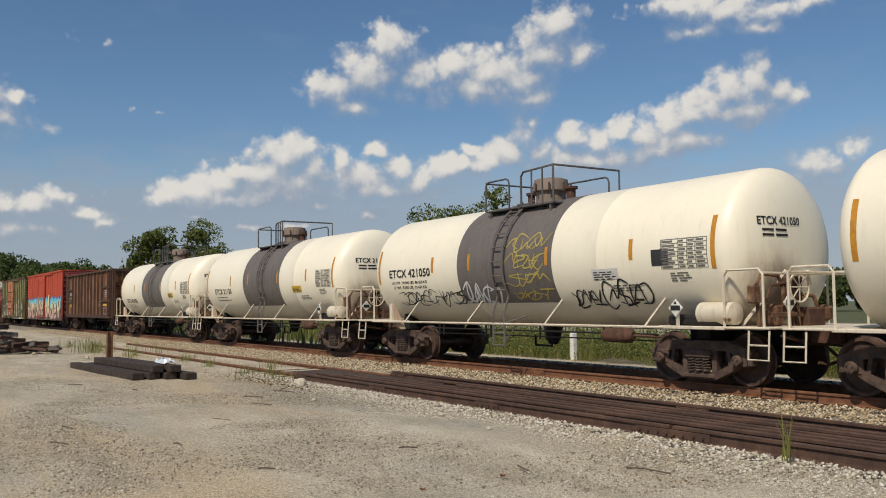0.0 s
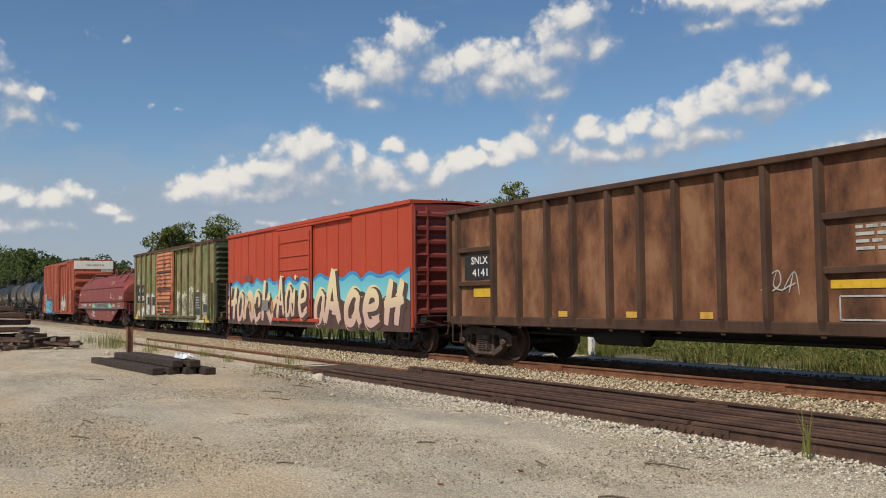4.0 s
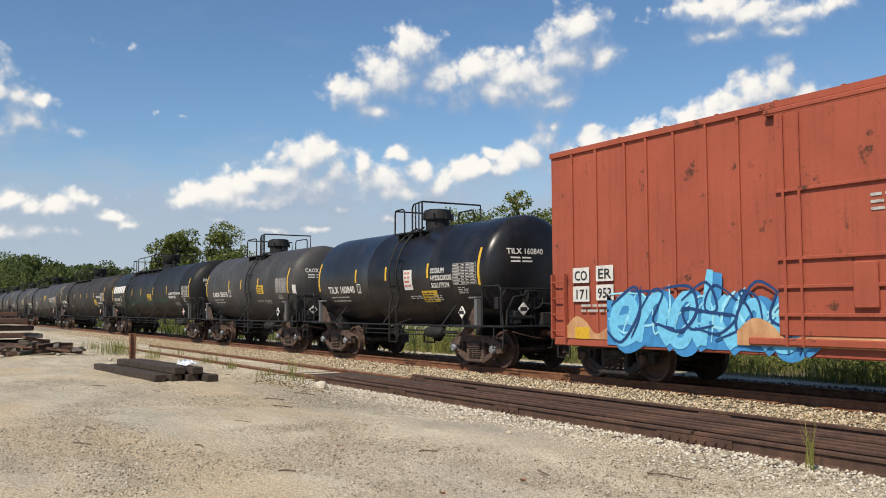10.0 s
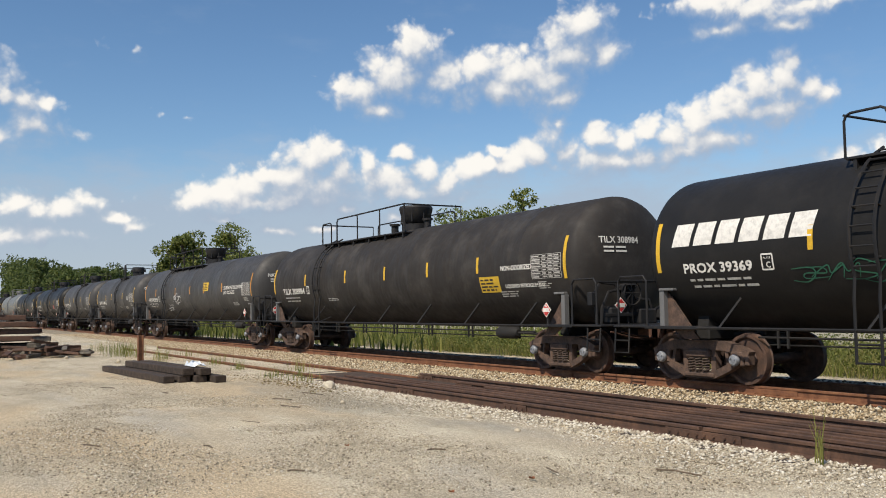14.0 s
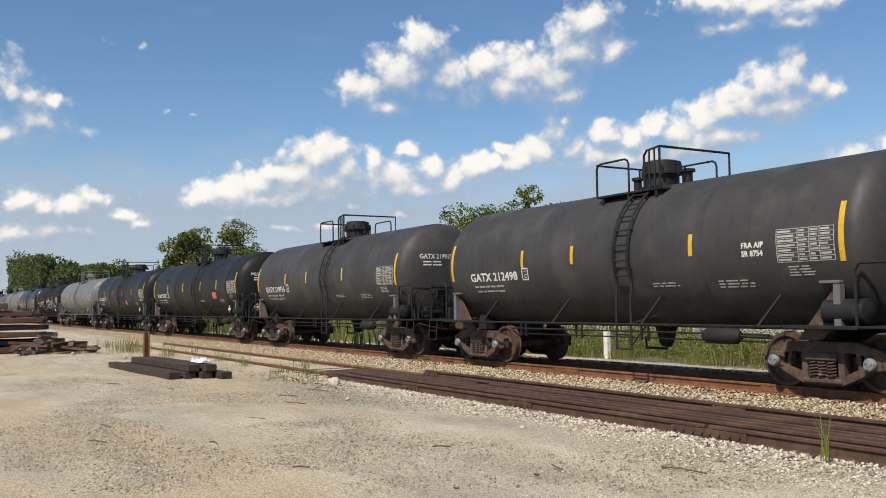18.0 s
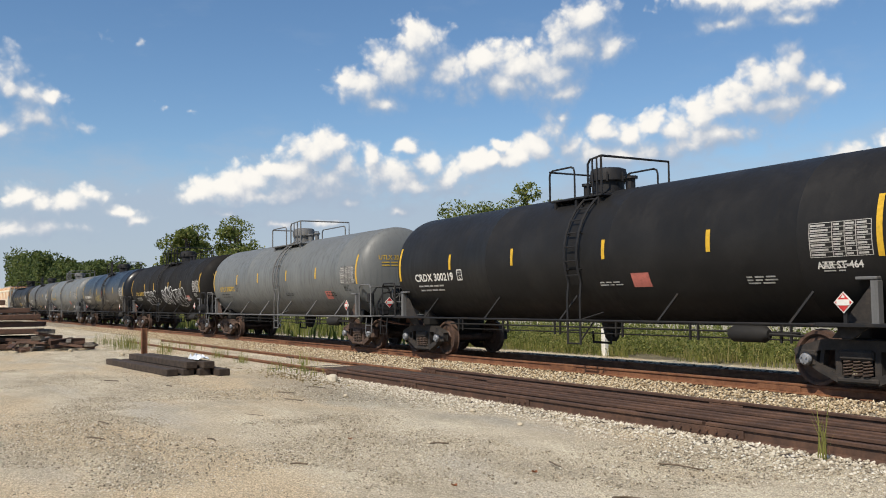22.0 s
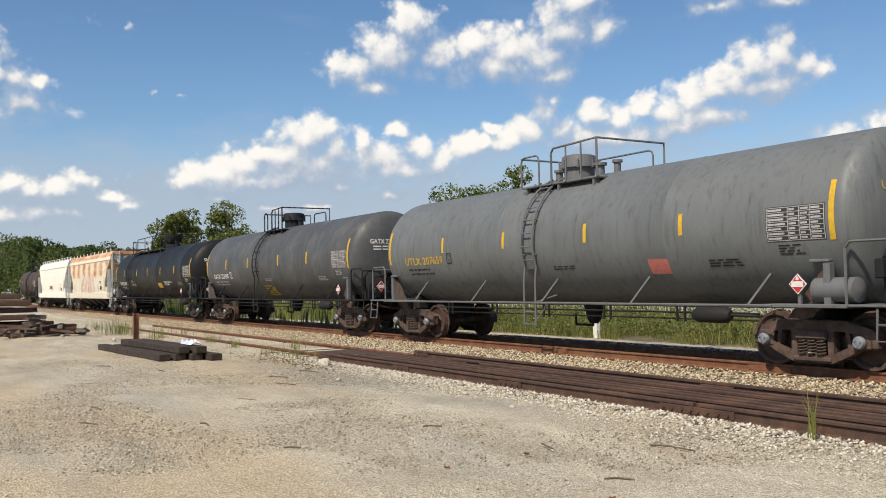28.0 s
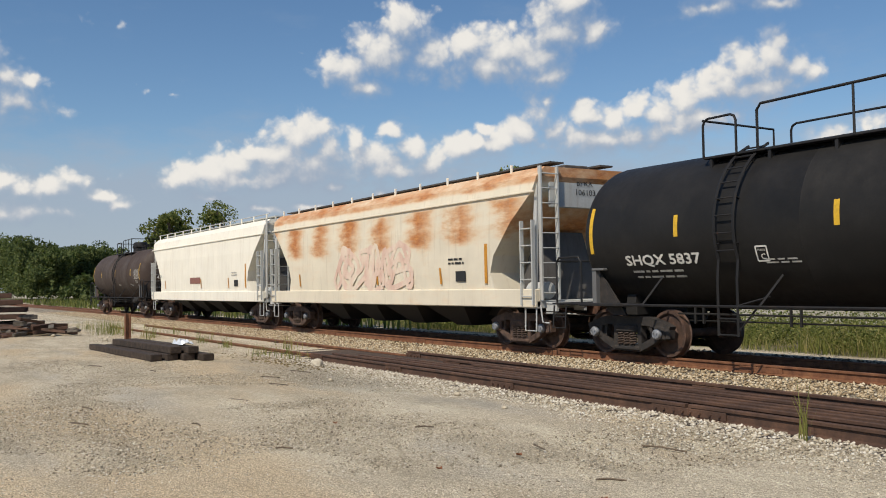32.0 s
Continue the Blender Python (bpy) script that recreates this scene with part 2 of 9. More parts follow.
def paint(name, base, rough=0.5, dirt=0.35, dirt_tint=(0.10, 0.075, 0.05), rust=0.0, rust_tint=(0.16, 0.055, 0.02), metal=0.0, fade=0.12, dust=0.0, spec=0.5):
    """Weathered paint: cloudy fading, vertical streaks of grime, specks of rust."""
    m, n, l, b = material(name)
    cloudy = noise_at(n, l, 0.7, 5, 0.6)
    light = tuple(min(1, c * (1 + fade) + 0.02 * fade) for c in base)
    dark = tuple(c * (1 - fade) for c in base)
    col = ramp(n, l, cloudy, [(0.3, dark), (0.7, light)])
    streak = noise_at(n, l, 3.2, 6, 0.62, (2.6, 2.6, 0.16))
    col = blend(n, l, mth(n, l, "MULTIPLY", mask(n, l, streak, 0.48, 0.78), dirt), col, dirt_tint)
    if dust:
        col = blend(n, l, mth(n, l, "MULTIPLY", mask(n, l, noise_at(n, l, 1.3, 6, 0.65), 0.42, 0.75), dust), col, (0.36, 0.33, 0.29))
    if rust:
        spots = noise_at(n, l, 2.2, 9, 0.72)
        col = blend(n, l, mask(n, l, spots, 0.70 - 0.25 * rust, 0.76 - 0.2 * rust), col, rust_tint)
    grain = noise_at(n, l, 34, 3, 0.6)
    col = blend(n, l, 0.16, col, ramp(n, l, grain, [(0.3, (0.25, 0.25, 0.25)), (0.7, (0.75, 0.75, 0.75))]), "OVERLAY")
    l.new(col, b.inputs["Base Color"])
    l.new(ramp(n, l, streak, [(0.3, (rough * 0.85,) * 3), (0.75, (min(1, rough * 1.3),) * 3)]), b.inputs["Roughness"])
    b.inputs["Metallic"].default_value = metal
    b.inputs["Specular IOR Level"].default_value = spec
    relief(n, l, b, noise_at(n, l, 5.0, 4, 0.6), 0.12, 0.01)
    return m


def rusty(name, a, b_, c, rough=0.85, scale=6.0):
    m, n, l, b = material(name)
    k = noise_at(n, l, scale, 9, 0.68)
    col = ramp(n, l, k, [(0.28, a), (0.5, b_), (0.74, c)])
    g = noise_at(n, l, scale * 9, 4, 0.6)
    col = blend(n, l, 0.3, col, ramp(n, l, g, [(0.3, (0.2, 0.2, 0.2)), (0.7, (0.8, 0.8, 0.8))]), "OVERLAY")
    l.new(col, b.inputs["Base Color"])
    b.inputs["Roughness"].default_value = rough
    relief(n, l, b, g, 0.35, 0.006)
    return m


def plain(name, base, rough=0.6, metal=0.0, vary=0.15):
    m, n, l, b = material(name)
    k = noise_at(n, l, 9, 6, 0.6)
    l.new(ramp(n, l, k, [(0.3, tuple(c * (1 - vary) for c in base)), (0.7, tuple(min(1, c * (1 + vary)) for c in base))]), b.inputs["Base Color"])
    b.inputs["Roughness"].default_value, b.inputs["Metallic"].default_value = rough, metal
    return m


def worn(name, base, show=0.35, rough=0.6):
    """Stencilled or sprayed paint that has flaked: what lies under it shows in specks."""
    m, n, l, b = material(name)
    k = noise_at(n, l, 11, 8, 0.7)
    l.new(ramp(n, l, k, [(0.33, tuple(c * (1 - show) for c in base)), (0.55, base)]), b.inputs["Base Color"])
    b.inputs["Roughness"].default_value = rough
    return m


CREAM = paint("cream_tank_paint", (0.88, 0.81, 0.63), 0.40, 0.16, (0.46, 0.37, 0.25), fade=0.04)


def stained(name, base, foot, size, tint):
    """Cream tank paint, sooty about the brake gear at the leading end and streaked below it."""
    m, n, l, b = material(name)
    c = n.new("ShaderNodeTexCoord").outputs["Object"]
    col = ramp(n, l, noise_at(n, l, 0.7, 5, 0.6), [(0.3, tuple(q * 0.96 for q in base)), (0.7, tuple(min(1, q * 1.03) for q in base))])
    streak = noise_at(n, l, 3.2, 6, 0.62, (2.6, 2.6, 0.16))
    col = blend(n, l, mth(n, l, "MULTIPLY", mask(n, l, streak, 0.50, 0.80), 0.16), col, (0.46, 0.37, 0.25))
    off = vmath(n, l, "MULTIPLY", vmath(n, l, "SUBTRACT", c, foot), tuple(1 / q for q in size))
    rag = noise_at(n, l, 1.6, 7, 0.66, (1, 1.6, 0.7))
    near = mth(n, l, "ADD", vmath(n, l, "LENGTH", off), mth(n, l, "MULTIPLY", mth(n, l, "SUBTRACT", rag, 0.5), 1.1))
    near = mth(n, l, "SUBTRACT", 1.0, near)
    col = blend(n, l, mth(n, l, "MULTIPLY", mask(n, l, near, -0.25, 0.55), 0.55), col, tint)
    col = blend(n, l, mth(n, l, "MULTIPLY", mask(n, l, near, 0.15, 0.80), 0.85), col, (0.045, 0.026, 0.016))
    grain = noise_at(n, l, 34, 3, 0.6)
    col = blend(n, l, 0.12, col, ramp(n, l, grain, [(0.3, (0.25, 0.25, 0.25)), (0.7, (0.75, 0.75, 0.75))]), "OVERLAY")
    l.new(col, b.inputs["Base Color"])
    b.inputs["Roughness"].default_value = 0.42
    relief(n, l, b, noise_at(n, l, 5.0, 4, 0.6), 0.10, 0.01)
    return m


CREAM_SHELL = stained("stained_cream_tank_paint", (0.88, 0.81, 0.63), (6.6, -0.45, 1.45), (0.75, 0.95, 0.95), (0.42, 0.29, 0.17))
BAND = paint("grey_band_paint", (0.138, 0.120, 0.104), 0.6, 0.35, (0.05, 0.045, 0.04))
DUSTBROWN = paint("dusty_brown_tank_paint", (0.058, 0.042, 0.035), 0.65, 0.35, (0.10, 0.07, 0.05), dust=0.1, spec=0.15)
DUSTY = paint("dusty_black_tank_paint", (0.030, 0.027, 0.0245), 0.6, 0.30, (0.045, 0.033, 0.025), dust=0.08, spec=0.18)
BLACK = paint("black_tank_paint", (0.0155, 0.0150, 0.0145), 0.45, 0.22, (0.026, 0.024, 0.022), dust=0.02, spec=0.16)
GLOSS = paint("glossy_black_tank_paint", (0.009, 0.009, 0.011), 0.30, 0.12, (0.03, 0.028, 0.025), dust=0.04, spec=0.32)
CHARCOAL = paint("charcoal_tank_paint", (0.045, 0.043, 0.041), 0.52, 0.30, (0.016, 0.015, 0.014), dust=0.08, spec=0.3)
MATT = paint("matt_black_tank_paint", (0.015, 0.0138, 0.0125), 0.62, 0.28, (0.028, 0.024, 0.021), dust=0.015, spec=0.10)
GREY = paint("grey_tank_paint", (0.140, 0.146, 0.140), 0.5, 0.6, (0.055, 0.056, 0.054), fade=0.12)
DARKGREY = paint("dark_grey_tank_paint", (0.075, 0.076, 0.074), 0.5, 0.4, (0.03, 0.03, 0.028), dust=0.15, spec=0.35)
TRIM_BLACK = paint("black_steel_trim", (0.014, 0.014, 0.015), 0.6, 0.4, (0.06, 0.045, 0.03), rust=0.1, spec=0.3)
TRIM_CREAM = paint("cream_steel_trim", (0.66, 0.58, 0.44), 0.55, 0.5, (0.22, 0.14, 0.08), rust=0.3)
TRIM_DECK = paint("dark_grey_deck_trim", (0.09, 0.085, 0.08), 0.6, 0.4, (0.05, 0.04, 0.03), rust=0.2)
TRIM_GREY = paint("grey_steel_trim", (0.13, 0.13, 0.127), 0.6, 0.4, (0.05, 0.045, 0.04), rust=0.15)
TRUCK = rusty("truck_casting", (0.030, 0.020, 0.015), (0.080, 0.050, 0.036), (0.165, 0.100, 0.067))
TRUCK_DARK = rusty("dark_truck_casting", (0.014, 0.013, 0.012), (0.028, 0.024, 0.021), (0.060, 0.046, 0.036))
WHEEL = rusty("wheel_steel", (0.030, 0.020, 0.015), (0.075, 0.042, 0.028), (0.15, 0.085, 0.055), 0.7)
TREAD = plain("polished_tread", (0.33, 0.31, 0.29), 0.3, 0.9)
CAP = plain("bearing_cap_paint", (0.24, 0.25, 0.265), 0.5, 0.2, 0.4)
SPRING = rusty("spring_steel", (0.03, 0.022, 0.018), (0.07, 0.046, 0.034), (0.12, 0.08, 0.055))
UNDER = plain("underframe_black", (0.012, 0.011, 0.010), 0.8)
COUPLER = rusty("coupler_casting", (0.035, 0.018, 0.012), (0.085, 0.040, 0.024), (0.16, 0.075, 0.04))
WHITE = worn("white_lettering", (0.72, 0.70, 0.64), 0.3)
PANEL = worn("printed_panel", (0.46, 0.44, 0.40), 0.4)
DIMWHITE = worn("worn_white_lettering", (0.46, 0.45, 0.41), 0.5)
MANWAY = paint("rust_stained_manway", (0.22, 0.17, 0.13), 0.7, 0.5, (0.12, 0.06, 0.03), rust=0.3)
BLUSH = paint("rust_blush", (0.40, 0.29, 0.19), 0.6, 0.5, (0.20, 0.12, 0.07))
STAIN = rusty("rust_and_grease", (0.03, 0.018, 0.012), (0.13, 0.06, 0.028), (0.40, 0.27, 0.16), 0.85, 5)
GREYPRINT = worn("faded_grey_lettering", (0.16, 0.15, 0.13), 0.3)
INK = worn("black_lettering", (0.02, 0.018, 0.016), 0.4)
YELLOW = worn("yellow_reflective_strip", (0.66, 0.40, 0.025), 0.25, 0.45)
AMBER = worn("orange_reflective_strip", (0.56, 0.25, 0.02), 0.3, 0.5)
STENCIL = worn("yellow_lettering", (0.55, 0.36, 0.045), 0.5)
PLACARD_RED = plain("red_placard", (0.52, 0.035, 0.03), 0.5)
PLACARD_WHITE = plain("white_placard", (0.70, 0.68, 0.62), 0.5)
PALE_RED = worn("pink_notice", (0.55, 0.17, 0.13), 0.3)

# ---------------------------------------------------------------- mesh helpers
class Geo:
    """Vertices and faces of one part."""

    def __init__(self):
        self.v, self.f = [], []

    def add(self, verts, faces):
        k = len(self.v)
        self.v += [tuple(p) for p in verts]
        self.f += [tuple(i + k for i in q) for q in faces]
        return self

    def box(self, x0, x1, y0, y1, z0, z1, c=0.0):
        """A block; c cuts its edges."""
        if c <= 0 or min(x1 - x0, y1 - y0, z1 - z0) < 2.2 * c:
            v = [(x, y, z) for z in (z0, z1) for y in (y0, y1) for x in (x0, x1)]
            return self.add(v, [(0, 2, 3, 1), (4, 5, 7, 6), (0, 1, 5, 4), (2, 6, 7, 3), (0, 4, 6, 2), (1, 3, 7, 5)])
        lo, hi = Vector((x0, y0, z0)), Vector((x1, y1, z1))
        v, tag = [], {}
        for sx in (0, 1):
            for sy in (0, 1):
                for sz in (0, 1):
                    for ax in range(3):
                        p = [(lo, hi)[s][i] + (c if s == 0 else -c) for i, s in enumerate((sx, sy, sz))]
                        p[ax] = (lo, hi)[(sx, sy, sz)[ax]][ax]
                        tag[sx, sy, sz, ax] = len(v)
                        v.append(tuple(p))
        f = []
        for ax in range(3):
            o = [i for i in range(3) if i != ax]
            for s in (0, 1):
                q = []
                for a, b in ((0, 0), (1, 0), (1, 1), (0, 1)):
                    k = [0, 0, 0]
                    k[ax], k[o[0]], k[o[1]] = s, a, b
                    q.append(tag[(*k, ax)])
                f.append(q if (s == 1) == (ax != 1) else q[::-1])
            for a in (0, 1):
                for b in (0, 1):
                    k0, k1 = [0, 0, 0], [0, 0, 0]
                    k0[o[0]] = k1[o[0]] = a
                    k0[o[1]] = k1[o[1]] = b
                    k1[ax] = 1
                    q = [tag[(*k0, o[0])], tag[(*k1, o[0])], tag[(*k1, o[1])], tag[(*k0, o[1])]]
                    f.append(q if (a == b) == (ax != 1) else q[::-1])
        for sx in (0, 1):
            for sy in (0, 1):
                for sz in (0, 1):
                    q = [tag[sx, sy, sz, i] for i in range(3)]
                    f.append(q if (sx + sy + sz) % 2 else q[::-1])
        return self.add(v, f)

    def tube(self, pts, r, n=6, close=False):
        """A bar of round section along the points."""
        pts = [Vector(p) for p in pts]
        rings, last = [], None
        for i, p in enumerate(pts):
            a = pts[i - 1] if i else (pts[-1] if close else p)
            b = pts[i + 1] if i + 1 < len(pts) else (pts[0] if close else p)
            d = (b - a).normalized()
            u = last - d * last.dot(d) if last else d.cross(Vector((0.31, 0.17, 0.93)))
            if u.length < 1e-4:
                u = d.cross(Vector((0.9, 0.3, 0.1)))
            u.normalize()
            last = u
            w = d.cross(u)
            rings.append([p + (u * math.cos(2 * math.pi * k / n) + w * math.sin(2 * math.pi * k / n)) * r for k in range(n)])
        v = [q for ring in rings for q in ring]
        m = len(rings)
        f = [(i * n + k, i * n + (k + 1) % n, ((i + 1) % m) * n + (k + 1) % n, ((i + 1) % m) * n + k)
             for i in range(m if close else m - 1) for k in range(n)]
        if not close:
            f += [tuple(range(n))[::-1], tuple((m - 1) * n + k for k in range(n))]
        return self.add(v, f)

    def lathe(self, profile, n=24, axis="x", at=(0, 0, 0)):
        """Turn (along, radius) round an axis."""
        v, f = [], []
        for s, r in profile:
            for k in range(n):
                a = 2 * math.pi * k / n
                c, d = r * math.cos(a), r * math.sin(a)
                p = {"x": (s, c, d), "y": (d, s, c), "z": (c, d, s)}[axis]
                v.append((p[0] + at[0], p[1] + at[1], p[2] + at[2]))
        for i in range(len(profile) - 1):
            for k in range(n):
                f.append((i * n + k, i * n + (k + 1) % n, (i + 1) * n + (k + 1) % n, (i + 1) * n + k))
        f += [tuple(range(n))[::-1], tuple((len(profile) - 1) * n + k for k in range(n))]
        return self.add(v, f)

    def beam(self, path, y0, y1, h):
        """A bar of height h swept along (x, z) points, between y0 and y1."""
        v, f = [], []
        for i, (x, z) in enumerate(path):
            a, b = path[max(0, i - 1)], path[min(len(path) - 1, i + 1)]
            d = Vector((b[0] - a[0], b[1] - a[1])).normalized()
            nx, nz = -d.y * h / 2, d.x * h / 2
            v += [(x + nx, y0, z + nz), (x + nx, y1, z + nz), (x - nx, y1, z - nz), (x - nx, y0, z - nz)]
        m = len(path)
        for i in range(m - 1):
            for k in range(4):
                f.append((i * 4 + k, i * 4 + (k + 1) % 4, (i + 1) * 4 + (k + 1) % 4, (i + 1) * 4 + k))
        f += [(3, 2, 1, 0), tuple((m - 1) * 4 + k for k in range(4))]
        return self.add(v, f)

    def prism(self, outline, y0, y1):
        """A plate: an outline of (x, z), from y0 to y1."""
        n = len(outline)
        v = [(x, y0, z) for x, z in outline] + [(x, y1, z) for x, z in outline]
        f = [tuple(range(n)), tuple(range(2 * n - 1, n - 1, -1))]
        f += [(i, i + n, (i + 1) % n + n, (i + 1) % n) for i in range(n)]
        return self.add(v, f)

    def extrude_x(self, outline, x0, x1):
        """A plate: an outline of (y, z), from x0 to x1."""
        n = len(outline)
        v = [(x0, y, z) for y, z in outline] + [(x1, y, z) for y, z in outline]
        f = [tuple(range(n))[::-1], tuple(range(n, 2 * n))]
        f += [(i, (i + 1) % n, (i + 1) % n + n, i + n) for i in range(n)]
        return self.add(v, f)

    def mesh(self, name, mat, smooth=0.0):
        me = bpy.data.meshes.new(name)
        me.from_pydata(self.v, [], self.f)
        me.materials.append(mat)
        if smooth:
            me.shade_smooth()
            me.set_sharp_from_angle(angle=radians(smooth))
        bm = bmesh.new()
        bm.from_mesh(me)
        bmesh.ops.recalc_face_normals(bm, faces=bm.faces)
        bm.to_mesh(me)
        bm.free()
        return me


def part(name, geo, mat, parent, label="", smooth=0.0, at=None):
    """Links a Geo, or a mesh that is there already, as one mesh object under a thing or a part."""
    ob = new(name, geo.mesh(name, mat, smooth) if isinstance(geo, Geo) else geo)
    if parent:
        ob.parent = parent
    if at:
        ob.location = at
    if label:
        ob["label"] = label
    return ob


def thing(name, label, category, at=(0, 0, 0), group="", turn=0.0):
    ob = new(name)
    ob.empty_display_size = 0.3
    ob.location = at
    ob.rotation_euler = (0, 0, radians(turn))
    return tagged(ob, label, category, group)


class Wall:
    """The near face of a flat-sided car: x along, v up."""

    def __init__(self, y):
        self.y = y

    def at(self, u, v, lift):
        return (u, self.y - lift, v)


class Shell:
    """The near face of a lying cylinder: x along, v the height of the middle, wrapped round."""

    def __init__(self, r, zc):
        self.r, self.zc = r, zc

    def at(self, u, v, lift):
        a = (v - self.zc) / self.r
        return (u, -(self.r + lift) * math.cos(a), self.zc + (self.r + lift) * math.sin(a))


class HeadFace:
    """The dished leading head of a tank: u runs along y."""

    def __init__(self, x, dish, r, zc):
        self.x, self.dish, self.r, self.zc = x, dish, r, zc

    def at(self, u, v, lift):
        q = min(1.0, math.hypot(u, v - self.zc) / self.r) ** (1 / 0.72)
        return (self.x + self.dish * math.sqrt(1 - q * q) + lift, u, v)


class EndFace:
    """The face of a car's leading end: u runs along y."""

    def __init__(self, x):
        self.x = x

    def at(self, u, v, lift):
        return (self.x + lift, u, v)


def patch(g, skin, u0, u1, v0, v1, lift=0.006, cells=4, lean=0.0):
    """A painted or stuck-on rectangle."""
    v = []
    for i in range(cells + 1):
        w = v0 + (v1 - v0) * i / cells
        k = lean * (w - v0)
        v += [skin.at(u0 + k, w, lift), skin.at(u1 + k, w, lift)]
    return g.add(v, [(2 * i, 2 * i + 1, 2 * i + 3, 2 * i + 2) for i in range(cells)])


def shape(g, skin, outline, lift=0.006):
    """A painted patch with an outline of (u, v); star-shaped about its middle."""
    n = len(outline)
    cu, cv = sum(p[0] for p in outline) / n, sum(p[1] for p in outline) / n
    v = [skin.at(cu, cv, lift)] + [skin.at(cu + (u - cu) * 0.5, cv + (w - cv) * 0.5, lift) for u, w in outline] + [skin.at(u, w, lift) for u, w in outline]
    f = [(0, 1 + i, 1 + (i + 1) % n) for i in range(n)]
    f += [(1 + i, 1 + n + i, 1 + n + (i + 1) % n, 1 + (i + 1) % n) for i in range(n)]
    return g.add(v, f)


STROKE_COUNT = [0]


def stroke(g, skin, pts, w, lift=0.008, taper=0.5):
    """A sprayed line through points (u, v); each lies a hair above the one before."""
    STROKE_COUNT[0] += 1
    lift += 0.0005 * (STROKE_COUNT[0] % 11)
    fine = []
    m = len(pts)
    for i in range(m - 1):
        p0, p1, p2, p3 = pts[max(0, i - 1)], pts[i], pts[i + 1], pts[min(m - 1, i + 2)]
        for k in range(5):
            t = k / 5
            fine.append(tuple(0.5 * (2 * p1[j] + (p2[j] - p0[j]) * t + (2 * p0[j] - 5 * p1[j] + 4 * p2[j] - p3[j]) * t * t
                                     + (3 * p1[j] - p0[j] - 3 * p2[j] + p3[j]) * t ** 3) for j in (0, 1)))
    fine.append(pts[-1])
    v = []
    for i, p in enumerate(fine):
        a, b = fine[max(0, i - 1)], fine[min(len(fine) - 1, i + 1)]
        d = Vector((b[0] - a[0], b[1] - a[1]))
        d = d.normalized() if d.length > 1e-6 else Vector((1, 0))
        h = w / 2 * (1 - taper * abs(2 * i / (len(fine) - 1) - 1) ** 3)
        k = lift + 0.003 * i / len(fine)
        v += [skin.at(p[0] - d.y * h, p[1] + d.x * h, k), skin.at(p[0] + d.y * h, p[1] - d.x * h, k)]
    return g.add(v, [(2 * i, 2 * i + 1, 2 * i + 3, 2 * i + 2) for i in range(len(fine) - 1)])


STROKES = [[[(0, 0.1), (0.2, 0.9), (0.55, 0.95), (0.35, 0.45), (0.9, 0.1)]],
           [[(0.85, 0.8), (0.35, 0.98), (0.05, 0.5), (0.3, 0.03), (0.85, 0.2)]],
           [[(0.1, 0.0), (0.15, 1.0)], [(0.1, 0.55), (0.5, 0.75), (0.8, 0.5), (0.75, 0.0)]],
           [[(0.0, 0.9), (0.3, 0.08), (0.5, 0.6), (0.7, 0.08), (0.95, 0.95)]],
           [[(0.1, 0.03), (0.5, 1.0), (0.9, 0.0)], [(0.25, 0.4), (0.75, 0.45)]],
           [[(0.5, 0.95), (0.1, 0.5), (0.5, 0.05), (0.9, 0.5), (0.5, 0.95)]],
           [[(0.9, 0.85), (0.3, 0.95), (0.2, 0.6), (0.8, 0.4), (0.6, 0.02), (0.05, 0.15)]],
           [[(0.1, 0.9), (0.9, 0.95)], [(0.5, 0.95), (0.45, 0.5), (0.55, -0.05)]]]


def scrawl(g, skin, u0, u1, v0, v1, count, w, seed, lift=0.008):
    """A row of sprayed letter-like strokes without meaning, slanted, of uneven height."""
    rnd = random.Random(seed)
    step = (u1 - u0) / count
    for i in range(count):
        a = u0 + i * step
        lo, hi = v0 + (v1 - v0) * rnd.uniform(0, 0.2), v1 - (v1 - v0) * rnd.uniform(0, 0.2)
        fx, fy = rnd.random() < 0.5, rnd.random() < 0.5
        for line in rnd.choice(STROKES):
            line = [(1 - x if fx else x, 1 - y if fy else y) for x, y in line]
            pts = [(a + step * (2.3 * x - 0.6 + 0.5 * y + rnd.uniform(-0.2, 0.2)), lo + (hi - lo) * (y + rnd.uniform(-0.15, 0.15))) for x, y in line]
            stroke(g, skin, pts, w * rnd.uniform(0.8, 1.2), lift)
    return g


